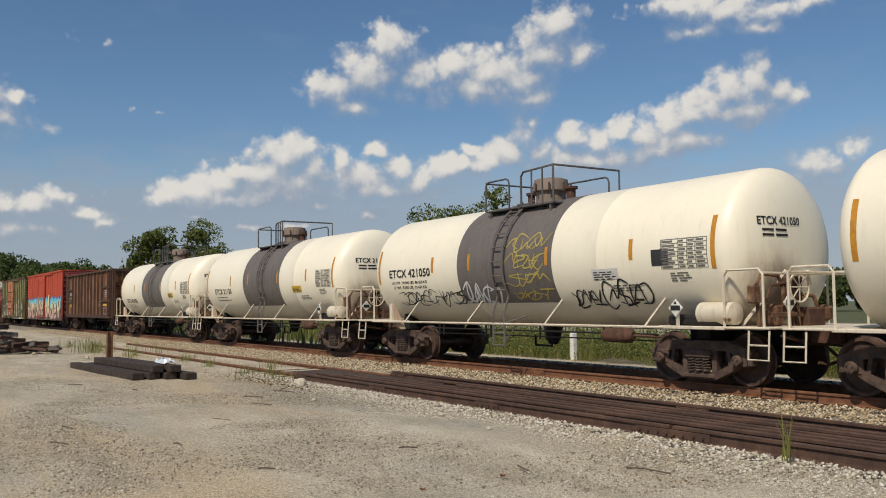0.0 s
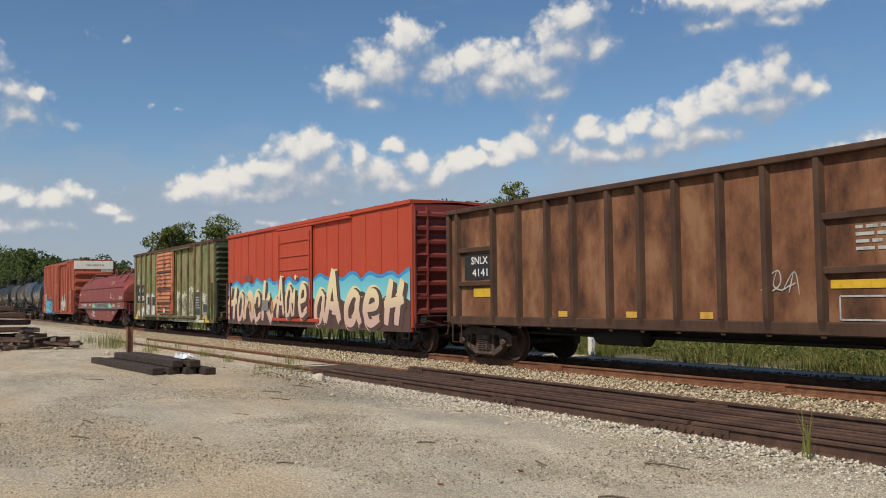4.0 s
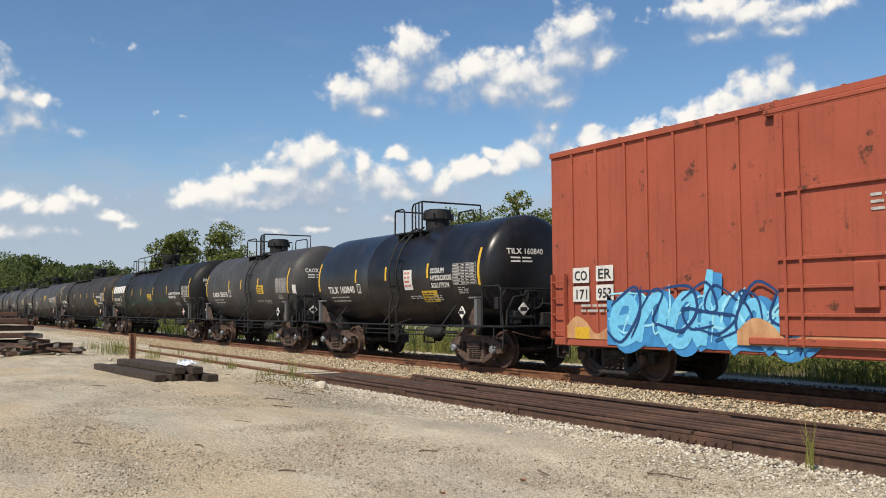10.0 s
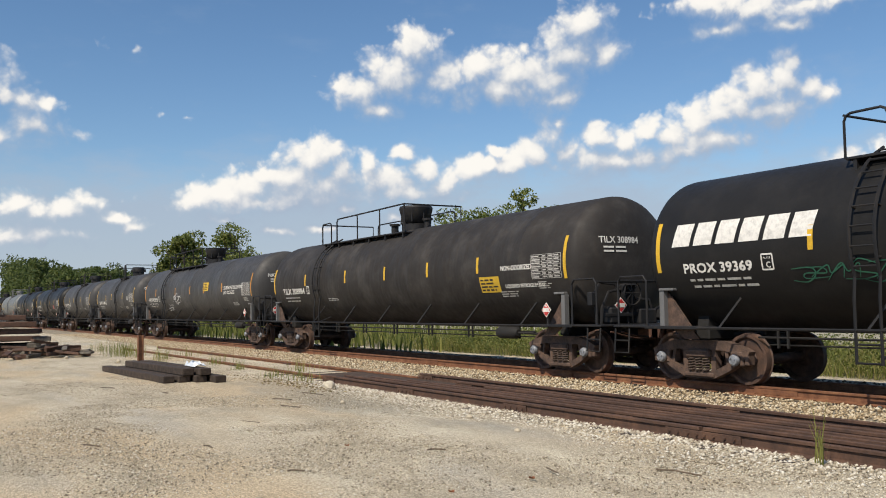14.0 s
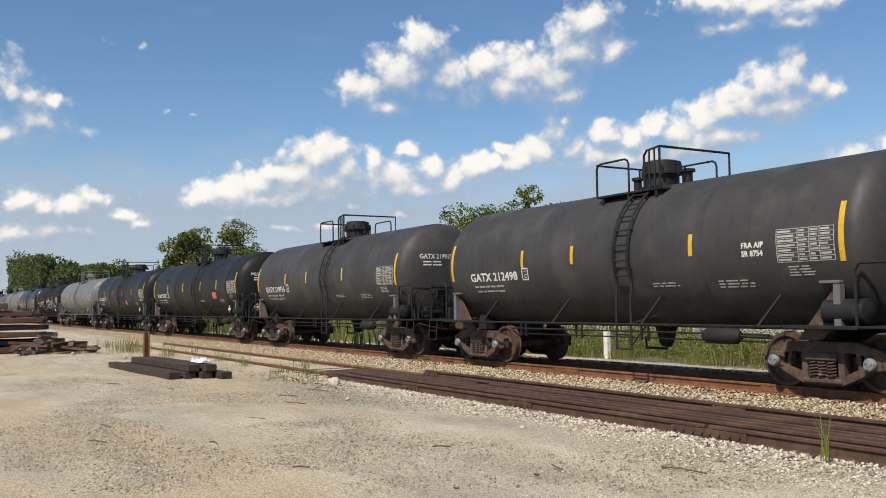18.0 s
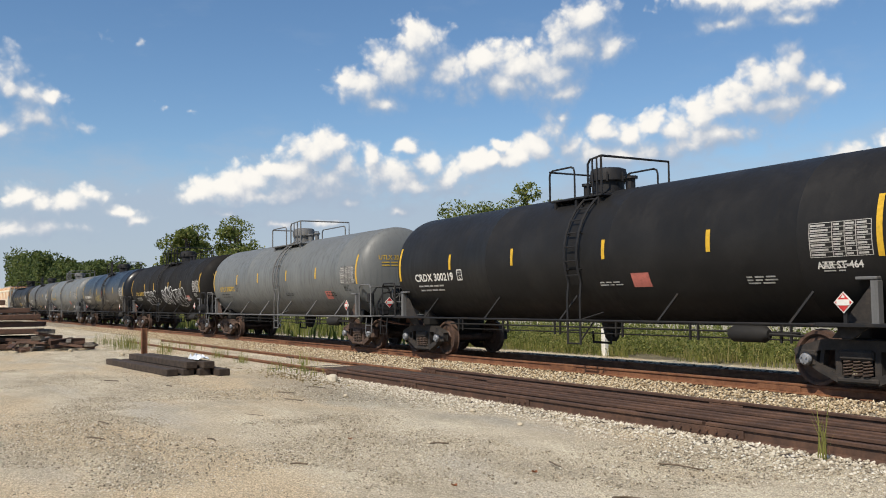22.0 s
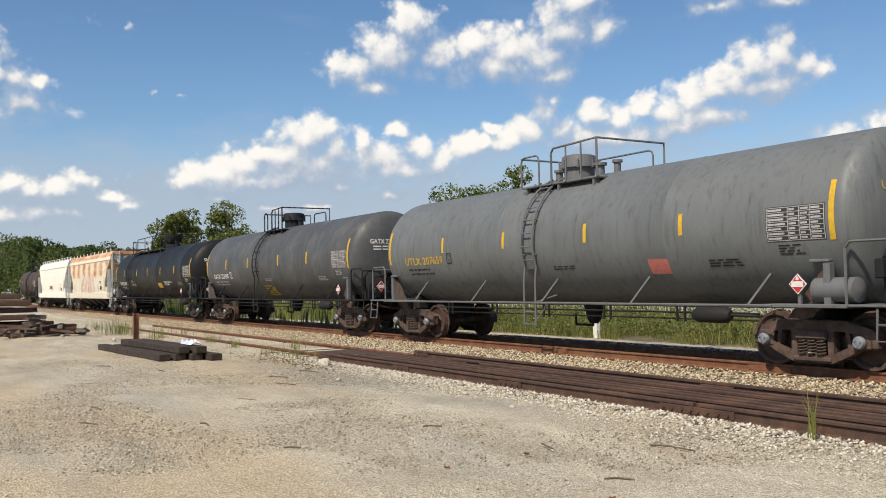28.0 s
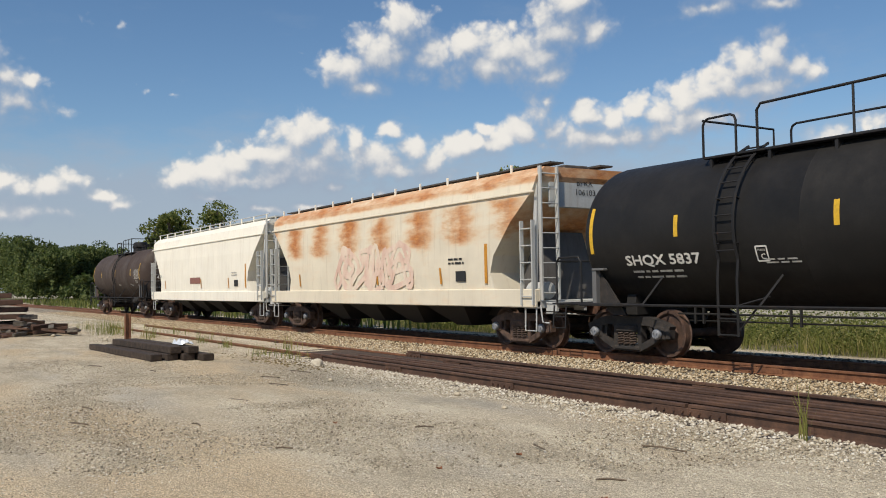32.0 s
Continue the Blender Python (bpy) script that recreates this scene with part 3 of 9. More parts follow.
def bubbles(g, skin, u0, u1, v0, v1, count, w, seed, lift=0.008):
    """Outlined letter bodies without meaning: the rims of fat slanted strokes that overlap."""
    rnd = random.Random(seed)
    step = (u1 - u0) / count
    for i in range(count):
        a = u0 + i * step
        lo, hi = v0 + (v1 - v0) * rnd.uniform(0, 0.15), v1 - (v1 - v0) * rnd.uniform(0, 0.25)
        fx, fy = rnd.random() < 0.6, rnd.random() < 0.6
        for line in rnd.choice(STROKES) + rnd.choice(STROKES)[:1]:
            line = [(1 - x if fx else x, 1 - y if fy else y) for x, y in line]
            pts = [Vector((a + step * (1.15 * x + 0.3 * y - 0.2 + rnd.uniform(-0.2, 0.2)), lo + (hi - lo) * (y + rnd.uniform(-0.08, 0.08)))) for x, y in line]
            left, right = [], []
            for k, p in enumerate(pts):
                d = (pts[min(len(pts) - 1, k + 1)] - pts[max(0, k - 1)]).normalized()
                h = step * 0.16 * rnd.uniform(0.7, 1.3)
                left.append((p.x - d.y * h, p.y + d.x * h))
                right.append((p.x + d.y * h, p.y - d.x * h))
            tip = pts[-1] + (pts[-1] - pts[-2]).normalized() * step * 0.2
            stroke(g, skin, left + [tuple(tip)] + right[::-1] + [left[0]], w, lift, 0.1)
    return g


FONT_MESH = {}


def glyphs(text):
    """Flat outlines of a word in Blender's own font: points, faces, width for a letter height of one."""
    if text not in FONT_MESH:
        c = bpy.data.curves.new("lettering", "FONT")
        c.body, c.resolution_u = text, 2
        ob = bpy.data.objects.new("lettering", c)
        me = bpy.data.meshes.new_from_object(ob)
        pts = [(v.co.x / 0.7, v.co.y / 0.7) for v in me.vertices]
        FONT_MESH[text] = (pts, [tuple(q.vertices) for q in me.polygons], max([p[0] for p in pts] or [0]))
        bpy.data.objects.remove(ob)
        bpy.data.meshes.remove(me)
        bpy.data.curves.remove(c)
    return FONT_MESH[text]


def letters(g, skin, text, u, v, h, width=None, lift=0.007, bold=0.0):
    """Words with their lower left corner at (u, v) and letters h high, spread to the width."""
    pts, faces, w = glyphs(text)
    k = (width / w) if width else h
    for dx, dv in ([(0, 0), (bold, 0), (0, bold), (bold, bold)] if bold else [(0, 0)]):
        g.add([skin.at(u + dx + x * k, v + dv + y * h, lift + dx * 0.02 + dv * 0.03) for x, y in pts], faces)
    return g


def bars(g, skin, u, v, width, rows, h=0.05, gap=0.04, seed=1, lift=0.007):
    """Small print that cannot be read: rows of bars, from the top row down."""
    rnd = random.Random(seed)
    for i in range(rows):
        w = v - i * (h + gap)
        x = u
        end = u + width * rnd.uniform(0.75, 1.0)
        while x < end - 0.05:
            n = min(rnd.uniform(0.10, 0.32), end - x)
            patch(g, skin, x, x + n, w - h, w, lift, 1)
            x += n + 0.05
    return g


def table(g, skin, u, v, width, height, rows=7, seed=3):
    """A printed data panel: a ruled frame filled with small bars."""
    t = 0.007
    for k in range(rows + 1):
        w = v + height * k / rows
        patch(g, skin, u, u + width, w - t * 0.7, w + t * 0.7, 0.007, 1)
    for x in (u, u + width * 0.38, u + width * 0.58, u + width * 0.76, u + width):
        patch(g, skin, x - t, x + t, v, v + height, 0.007, 3)
    rnd = random.Random(seed)
    for k in range(rows):
        w = v + height * (k + 0.28) / rows
        for a, b in ((0.02, 0.36), (0.40, 0.56), (0.60, 0.74), (0.78, 0.97)):
            patch(g, skin, u + width * a, u + width * (a + (b - a) * rnd.uniform(0.6, 1.0)), w, w + height / rows * 0.42, 0.007, 1)
    return g


def frame_of(g, skin, u, v, w, h, t=0.014):
    for a in (v, v + h):
        patch(g, skin, u, u + w, a - t, a + t, 0.007, 1)
    for x in (u, u + w):
        patch(g, skin, x - t, x + t, v, v + h, 0.007, 2)
    return g

# ---------------------------------------------------------------- trucks and wheels
AXLE = 0.89          # half the wheelbase
TYRE = 0.457


def side_frame_geo():
    g = Geo()
    g.beam([(-1.14, 0.53), (-0.98, 0.60), (-0.62, 0.70), (0.62, 0.70), (0.98, 0.60), (1.14, 0.53)], -0.085, 0.085, 0.17)
    g.beam([(-0.86, 0.42), (-0.66, 0.30), (-0.34, 0.16), (0.34, 0.16), (0.66, 0.30), (0.86, 0.42)], -0.08, 0.08, 0.13)
    for s in (-1, 1):
        g.beam([(s * 0.34, 0.16), (s * 0.34, 0.66)], -0.075, 0.075, 0.11)
        g.box(s * AXLE - 0.15, s * AXLE + 0.15, -0.10, 0.10, 0.34, 0.62, 0.03)
        g.box(s * 1.10 - 0.05, s * 1.10 + 0.05, -0.09, 0.09, 0.36, 0.56, 0.02)
        g.beam([(s * 0.68, 0.32), (s * 0.62, 0.66)], -0.06, 0.06, 0.07)
    g.box(-0.36, 0.36, -0.12, 0.12, 0.11, 0.20, 0.025)
    g.box(-0.30, 0.30, -0.14, 0.02, 0.47, 0.63, 0.03)
    return g


def spring_geo():
    g = Geo()
    for cx in (0.0,):
        pts = []
        for i in range(31):
            a = i / 30 * 5 * 2 * math.pi
            pts.append((cx + 0.068 * math.cos(a), -0.075 + 0.068 * math.sin(a), 0.21 + 0.25 * i / 30))
        g.tube(pts, 0.017, 5)
    return g


def wheelset_geo():
    prof = [(-0.068, 0.10), (-0.068, 0.16), (-0.02, 0.20), (-0.015, 0.36), (-0.05, 0.385), (-0.065, 0.40), (-0.065, 0.452), (0.055, 0.460),
            (0.068, 0.486), (0.085, 0.482), (0.088, 0.40), (0.04, 0.385), (0.03, 0.20), (0.085, 0.15), (0.085, 0.09)]
    g = Geo()
    g.lathe([(-0.765 + a, r) for a, r in prof], 32, "y")
    g.lathe([(0.765 - a, r) for a, r in prof], 32, "y")
    g.lathe([(-0.98, 0.07), (-0.80, 0.085), (-0.70, 0.10), (0, 0.078), (0.70, 0.10), (0.80, 0.085), (0.98, 0.07)], 12, "y")
    return g


def tread_geo():
    g = Geo()
    for s in (-1, 1):
        v, f, n = [], [], 32
        for y, r in ((-0.822, 0.4545), (-0.716, 0.4615)):
            for k in range(n):
                a = 2 * math.pi * k / n
                v.append((r * math.sin(a), -s * y, r * math.cos(a)))
        g.add(v, [(k, (k + 1) % n, n + (k + 1) % n, n + k) for k in range(n)])
    return g


def cap_geo():
    g = Geo()
    g.lathe([(0.0, 0.075), (-0.05, 0.105), (-0.09, 0.105), (-0.12, 0.085), (-0.125, 0.03)], 16, "y")
    for k in range(3):
        a = 2 * math.pi * k / 3 + 0.4
        g.lathe([(-0.12, 0.016), (-0.145, 0.014)], 6, "y", (0.055 * math.cos(a), 0, 0.055 * math.sin(a)))
    return g


def bolster_geo():
    g = Geo()
    g.box(-0.20, 0.20, -1.02, 1.02, 0.46, 0.66, 0.03)
    g.lathe([(0.64, 0.24), (0.74, 0.22)], 16, "z")
    for s in (-1, 1):
        g.box(s * 0.5 - 0.05, s * 0.5 + 0.05, -0.72, 0.72, 0.30, 0.38, 0.01)
        for y in (-0.76, 0.76):
            g.box(s * 0.40 - 0.06, s * 0.40 + 0.06, y - 0.05, y + 0.05, 0.34, 0.56, 0.02)
    return g


TRUCK_MESH = {}
WHEELSETS = {-1: [], 1: []}


def truck(parent, x, mat, cap):
    """A two-axle truck under a car: bolster > side frames, springs, wheelsets, bearing caps."""
    if "spring" not in TRUCK_MESH:
        TRUCK_MESH["spring"] = spring_geo().mesh("spring", SPRING, 50)
        TRUCK_MESH["wheel"] = wheelset_geo().mesh("wheelset", WHEEL, 35)
        TRUCK_MESH["tread"] = tread_geo().mesh("tread", TREAD, 35)
    for key, make in (("frame", side_frame_geo), ("bolster", bolster_geo)):
        if (key, mat) not in TRUCK_MESH:
            TRUCK_MESH[key, mat] = make().mesh("side_frame" if key == "frame" else "truck", mat, 30)
    if ("cap", cap) not in TRUCK_MESH:
        TRUCK_MESH["cap", cap] = cap_geo().mesh("bearing_cap", cap, 40)
    t = part("truck", TRUCK_MESH["bolster", mat], mat, parent, "rusty cast-steel two-axle truck", at=(x, 0, 0))
    for s in (-1, 1):
        fr = part("side_frame", TRUCK_MESH["frame", mat], mat, t, at=(0, s * 0.99, 0))
        fr.rotation_euler = (0, 0, 0 if s < 0 else math.pi)
        for cx in (-0.17, 0.0, 0.17):
            sp = part("spring", TRUCK_MESH["spring"], SPRING, t, at=(cx, s * 0.99, 0))
            sp.rotation_euler = (0, 0, 0 if s < 0 else math.pi)
        w = part("wheelset", TRUCK_MESH["wheel"], WHEEL, t, at=(s * AXLE, 0, TYRE))
        WHEELSETS[s].append(w)
        for e in (-1, 1):
            c = part("bearing_cap", TRUCK_MESH["cap", cap], cap, t, at=(e * AXLE, s * 1.07, TYRE))
            c.rotation_euler = (0, 0, 0 if s < 0 else math.pi)
    return t


def coupler(parent, x, s, reach, mat):
    """Draft sill, shank and knuckle at one end; s is the way it points."""
    g = Geo()
    a, b = sorted((x, x + s * (reach - 0.75)))
    g.box(a, b, -0.30, 0.30, 0.70, 1.02, 0.02)
    part("draft_sill", g, mat, parent)
    g = Geo()
    e = x + s * reach
    a, b = sorted((e, e - s * 0.80))
    g.box(a, b, -0.07, 0.07, 0.80, 0.95, 0.02)
    a, b = sorted((e + s * 0.10, e - s * 0.26))
    g.box(a, b, -0.17, 0.10, 0.72, 1.02, 0.05)
    g.tube([(e - s * 0.5, -0.12, 0.72), (e - s * 0.3, -0.75, 0.80), (e - s * 0.3, -1.25, 0.92)], 0.016, 5)
    g.tube([(e - s * 0.6, 0.3, 0.75), (e - s * 0.3, 0.3, 0.50), (e, 0.2, 0.38), (e + s * 0.05, 0.0, 0.42)], 0.028, 6)
    part("coupler", g, COUPLER, parent, smooth=35)

# ---------------------------------------------------------------- ground, tracks, ballast
def sheet():
    xs = sorted({-2500, -1200, -700, -450, -300, 2500, 900, 300, 120} | {round(-200 + 10 * k, 2) for k in range(12)} | {round(-80 + 0.4 * k, 2) for k in range(240)} | {25, 30, 40, 60})
    ys = sorted({-2500, -900, -300, -100, -60, -40, -25, 2500, 1200, 700, 400, 250, 180, 140, 110} | {round(-15 + 0.4 * k, 2) for k in range(78)} | {17 + 2.0 * k for k in range(40)})

    def rise(x, y):
        if y > 16.4:
            return -0.12 * min(1, (y - 16.4) / 0.6)
        if not (-75 < x < 15 and -12 < y < 16.6):
            return 0.0
        k = 0.05 * noise.noise((x * 0.35, y * 0.35, 0)) + 0.018 * noise.noise((x * 1.3, y * 1.3, 4))
        return k * min(1, max(0, (7.8 - y) / 2)) - (0.03 if 10.6 < y < 16.2 else 0.0)
    v = [(x, y, rise(x, y)) for y in ys for x in xs]
    n = len(xs)
    f = [(j * n + i, j * n + i + 1, (j + 1) * n + i + 1, (j + 1) * n + i) for j in range(len(ys) - 1) for i in range(n - 1)]
    return Geo().add(v, f)


def ground_material():
    m, n, l, b = material("yard_ground")
    pos = n.new("ShaderNodeNewGeometry").outputs["Position"]
    s = n.new("ShaderNodeSeparateXYZ")
    l.new(pos, s.inputs[0])

    def nz(scale, detail=6, rough=0.6, stretch=(1, 1, 1)):
        mp = n.new("ShaderNodeMapping")
        mp.inputs["Scale"].default_value = stretch
        l.new(pos, mp.inputs[0])
        t = nd(n, "ShaderNodeTexNoise", Scale=scale, Detail=detail, Roughness=rough)
        l.new(mp.outputs[0], t.inputs["Vector"])
        return t.outputs[0]

    def cells(scale):
        t = nd(n, "ShaderNodeTexVoronoi", Scale=scale)
        l.new(pos, t.inputs["Vector"])
        return t
    big = nz(0.22, 5, 0.6, (0.6, 1.3, 1))
    patches = nz(0.75, 6, 0.62, (0.7, 1.4, 1))
    col = ramp(n, l, patches, [(0.30, (0.344, 0.297, 0.211)), (0.48, (0.464, 0.404, 0.297)), (0.66, (0.585, 0.525, 0.396))])
    col = blend(n, l, mth(n, l, "MULTIPLY", mask(n, l, big, 0.47, 0.62), 0.7), col, (0.499, 0.387, 0.241))
    col = blend(n, l, mth(n, l, "MULTIPLY", mask(n, l, nz(0.33, 4, 0.55, (0.5, 1.6, 1)), 0.55, 0.68), 0.45), col, (0.387, 0.37, 0.327))
    peb, tiny = cells(38.0), cells(85.0)
    spot = mask(n, l, peb.outputs["Distance"], 0.16, 0.34)
    tint = n.new("ShaderNodeSeparateColor")
    l.new(peb.outputs["Color"], tint.inputs[0])
    stone = ramp(n, l, tint.outputs[0], [(0.0, (0.22, 0.18, 0.123)), (0.4, (0.44, 0.383, 0.286)), (0.75, (0.572, 0.515, 0.4)), (1.0, (0.686, 0.642, 0.546))])
    gravelly = mth(n, l, "MULTIPLY", mth(n, l, "SUBTRACT", 1.0, spot), mask(n, l, nz(0.9, 5, 0.65), 0.34, 0.52))
    gravelly = mth(n, l, "MULTIPLY", gravelly, mask(n, l, tint.outputs[1], 0.25, 0.45))
    col = blend(n, l, gravelly, col, stone)
    t2 = n.new("ShaderNodeSeparateColor")
    l.new(tiny.outputs["Color"], t2.inputs[0])
    col = blend(n, l, 0.85, col, ramp(n, l, t2.outputs[0], [(0.0, (0.26, 0.25, 0.235)), (0.5, (0.49, 0.483, 0.465)), (1.0, (0.84, 0.83, 0.81))]), "OVERLAY")
    # damp grey silt by the old rails
    at = vmath(n, l, "MULTIPLY", vmath(n, l, "SUBTRACT", pos, (-15.0, 6.75, 0)), (1 / 5.0, 1 / 1.0, 0))
    wet = mth(n, l, "ADD", vmath(n, l, "LENGTH", at), mth(n, l, "MULTIPLY", mth(n, l, "SUBTRACT", nz(0.9, 6, 0.65, (0.6, 1.3, 1)), 0.5), 2.2))
    col = blend(n, l, mth(n, l, "MULTIPLY", mth(n, l, "SUBTRACT", 1.0, mask(n, l, wet, 0.35, 1.15)), 0.6), col, (0.26, 0.245, 0.20))
    # soil and dry grass past the line, a pale lane beyond
    dirt = ramp(n, l, nz(1.6, 6), [(0.3, (0.10, 0.085, 0.05)), (0.55, (0.19, 0.16, 0.09)), (0.75, (0.15, 0.17, 0.06))])
    far = mask(n, l, mth(n, l, "ADD", s.outputs[1], mth(n, l, "MULTIPLY", nz(0.5, 4), 1.6)), 19.0, 19.7)
    col = blend(n, l, far, col, dirt)
    lane = mth(n, l, "MULTIPLY", mask(n, l, s.outputs[1], 30.0, 31.5), mth(n, l, "SUBTRACT", 1.0, mask(n, l, s.outputs[1], 58.0, 66.0)))
    col = blend(n, l, mth(n, l, "MULTIPLY", lane, 0.8), col, ramp(n, l, nz(0.2, 5), [(0.3, (0.36, 0.32, 0.22)), (0.7, (0.52, 0.48, 0.38))]))
    # ballast brown runs on past the line to deepen the train's shadow there
    ball = mth(n, l, "MULTIPLY", mask(n, l, s.outputs[1], 10.2, 10.6), mth(n, l, "SUBTRACT", 1.0, mask(n, l, s.outputs[1], 17.3, 18.1)))
    col = blend(n, l, ball, col, ramp(n, l, tint.outputs[2], [(0.0, (0.15, 0.119, 0.0792)), (0.6, (0.299, 0.251, 0.176)), (1.0, (0.422, 0.37, 0.282))]))
    # the train's shade, with some oil, painted dark beneath and just behind it
    gauge_shade = mth(n, l, "MULTIPLY", mask(n, l, s.outputs[1], 12.75, 13.15), mth(n, l, "SUBTRACT", 1.0, mask(n, l, s.outputs[1], 15.2, 16.2)))
    col = blend(n, l, mth(n, l, "MULTIPLY", gauge_shade, 0.9), col, ramp(n, l, nz(1.1, 6), [(0.3, (0.030, 0.022, 0.015)), (0.7, (0.085, 0.062, 0.042))]))
    meadow = mth(n, l, "MULTIPLY", mask(n, l, s.outputs[1], 62.0, 70.0), 0.85)
    col = blend(n, l, meadow, col, ramp(n, l, nz(0.15, 6), [(0.3, (0.05, 0.07, 0.025)), (0.7, (0.12, 0.13, 0.045))]))
    l.new(col, b.inputs["Base Color"])
    b.inputs["Roughness"].default_value = 0.95
    h = mth(n, l, "ADD", mth(n, l, "MULTIPLY", mth(n, l, "SUBTRACT", 1.0, peb.outputs["Distance"]), gravelly), mth(n, l, "MULTIPLY", nz(6, 6), 0.9))
    h = mth(n, l, "ADD", h, mth(n, l, "MULTIPLY", mth(n, l, "SUBTRACT", 1.0, tiny.outputs["Distance"]), 0.45))
    relief(n, l, b, h, 0.9, 0.024)
    return m


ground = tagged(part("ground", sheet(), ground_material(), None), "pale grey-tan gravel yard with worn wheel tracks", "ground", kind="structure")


def island_material(name, stops, rough=0.9):
    m, n, l, b = material(name)
    r = n.new("ShaderNodeNewGeometry").outputs["Random Per Island"]
    col = ramp(n, l, r, stops)
    g = noise_at(n, l, 40, 4, 0.6)
    l.new(blend(n, l, 0.25, col, ramp(n, l, g, [(0.3, (0.2, 0.2, 0.2)), (0.7, (0.8, 0.8, 0.8))]), "OVERLAY"), b.inputs["Base Color"])
    b.inputs["Roughness"].default_value = rough
    return m


STONE_TAN = island_material("tan_ballast", [(0.0, (0.171, 0.122, 0.0675)), (0.35, (0.36, 0.27, 0.158)), (0.7, (0.504, 0.405, 0.261)), (1.0, (0.63, 0.549, 0.405))])
STONE_WHITE = island_material("white_ballast", [(0.0, (0.198, 0.162, 0.113)), (0.3, (0.396, 0.342, 0.252)), (0.7, (0.54, 0.486, 0.378)), (1.0, (0.702, 0.657, 0.558))])
STONE_YARD = island_material("yard_pebbles", [(0.0, (0.135, 0.104, 0.0675)), (0.3, (0.333, 0.284, 0.203)), (0.7, (0.486, 0.423, 0.31)), (1.0, (0.684, 0.63, 0.522))])
# stone colour darkened for oil and for the shade of the cars
STONE_OIL_SHADE = island_material("oil_and_shade_ballast", [(0.0, (0.035, 0.026, 0.018)), (0.5, (0.085, 0.062, 0.042)), (1.0, (0.17, 0.13, 0.09))])
ROCK_SHAPES = []
rs = np.random.RandomState(5)
for _ in range(8):
    base = np.array([(1, 0, 0), (-1, 0, 0), (0, 1, 0), (0, -1, 0), (0, 0, 1), (0, 0, -1)], float)
    base = base * rs.uniform(0.65, 1.15, (6, 3)) + rs.uniform(-0.28, 0.28, (6, 3))
    ROCK_SHAPES.append(base)
ROCK_FACES = np.array([(0, 2, 4), (2, 1, 4), (1, 3, 4), (3, 0, 4), (2, 0, 5), (1, 2, 5), (3, 1, 5), (0, 3, 5)])


def stones(name, places, sizes, mat, label, sink=0.25):
    """Loose stones: one object of many small rocks."""
    n = len(places)
    shapes = np.array(ROCK_SHAPES)[rs.randint(0, 8, n)]
    ang = rs.uniform(0, 2 * math.pi, n)
    c, s = np.cos(ang), np.sin(ang)
    k = np.asarray(sizes)[:, None] * np.array([[1.0, 0.85, 0.62]]) * rs.uniform(0.75, 1.25, (n, 3))
    p = shapes * k[:, None, :]
    x = p[..., 0] * c[:, None] - p[..., 1] * s[:, None]
    y = p[..., 0] * s[:, None] + p[..., 1] * c[:, None]
    v = np.stack([x, y, p[..., 2]], -1) + np.asarray(places)[:, None, :]
    v[..., 2] += (np.asarray(sizes) * sink)[:, None]
    f = (ROCK_FACES[None] + (np.arange(n) * 6)[:, None, None]).reshape(-1, 3)
    me = bpy.data.meshes.new(name)
    me.vertices.add(n * 6)
    me.vertices.foreach_set("co", v.reshape(-1))
    me.loops.add(len(f) * 3)
    me.loops.foreach_set("vertex_index", f.reshape(-1).astype(np.int32))
    me.polygons.add(len(f))
    me.polygons.foreach_set("loop_start", np.arange(0, len(f) * 3, 3, dtype=np.int32))
    me.update(calc_edges=True)
    me.materials.append(mat)
    return tagged(new(name, me), label, "gravel", kind="stuff")


def spread(n, x0, x1, y0, y1, power=1.0, z=0.0):
    """Places strewn over a strip, thicker towards x1."""
    x = x1 - (x1 - x0) * rs.uniform(0, 1, n) ** power
    return np.stack([x, rs.uniform(y0, y1, n), np.full(n, z)], -1)


p = np.concatenate([spread(34000, -75, 4, 10.35, 12.95, 1.5, -0.02)])
stones("ballast", p, rs.uniform(0.022, 0.046, len(p)), STONE_TAN, "tan crushed-stone ballast between the tracks")
# darkened stones between the rails and in the train's shadow behind them
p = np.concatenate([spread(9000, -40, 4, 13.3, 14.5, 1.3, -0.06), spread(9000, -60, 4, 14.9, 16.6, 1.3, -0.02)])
stones("oily_shaded_ballast", p, rs.uniform(0.022, 0.046, len(p)), STONE_OIL_SHADE, "ballast under the train, darkened for oil and the train's shade")
p = spread(15000, -21, 3, 0, 1, 1.05)
edge = rs.uniform(0, 1, len(p)) ** 1.7
p[:, 1] = 8.12 - edge * (0.55 + 0.075 * (p[:, 0] + 21))
stones("white_ballast", p, rs.uniform(0.012, 0.038, len(p)) * (1.15 - 0.6 * edge), STONE_WHITE, "chalk-white crushed stone along the old rails")
p = np.concatenate([spread(70000, -17, 0.5, 2.0, 7.9, 0.8), spread(34000, -26, -8, 1.0, 8.0, 0.8), spread(14000, -45, -18, 1.5, 8.2, 0.8), spread(16000, -14, -2, 0.1, 2.4, 0.8)])
keep = np.array([noise.noise((q[0] * 0.45, q[1] * 0.9, 3.0)) for q in p]) * 0.5 > rs.uniform(-0.85, 0.30, len(p))
p = p[keep]
stones("yard_pebbles", p, 0.005 + 0.015 * rs.uniform(0, 1, len(p)) ** 2.0, STONE_YARD, "small loose pebbles strewn over the yard", 0.15)

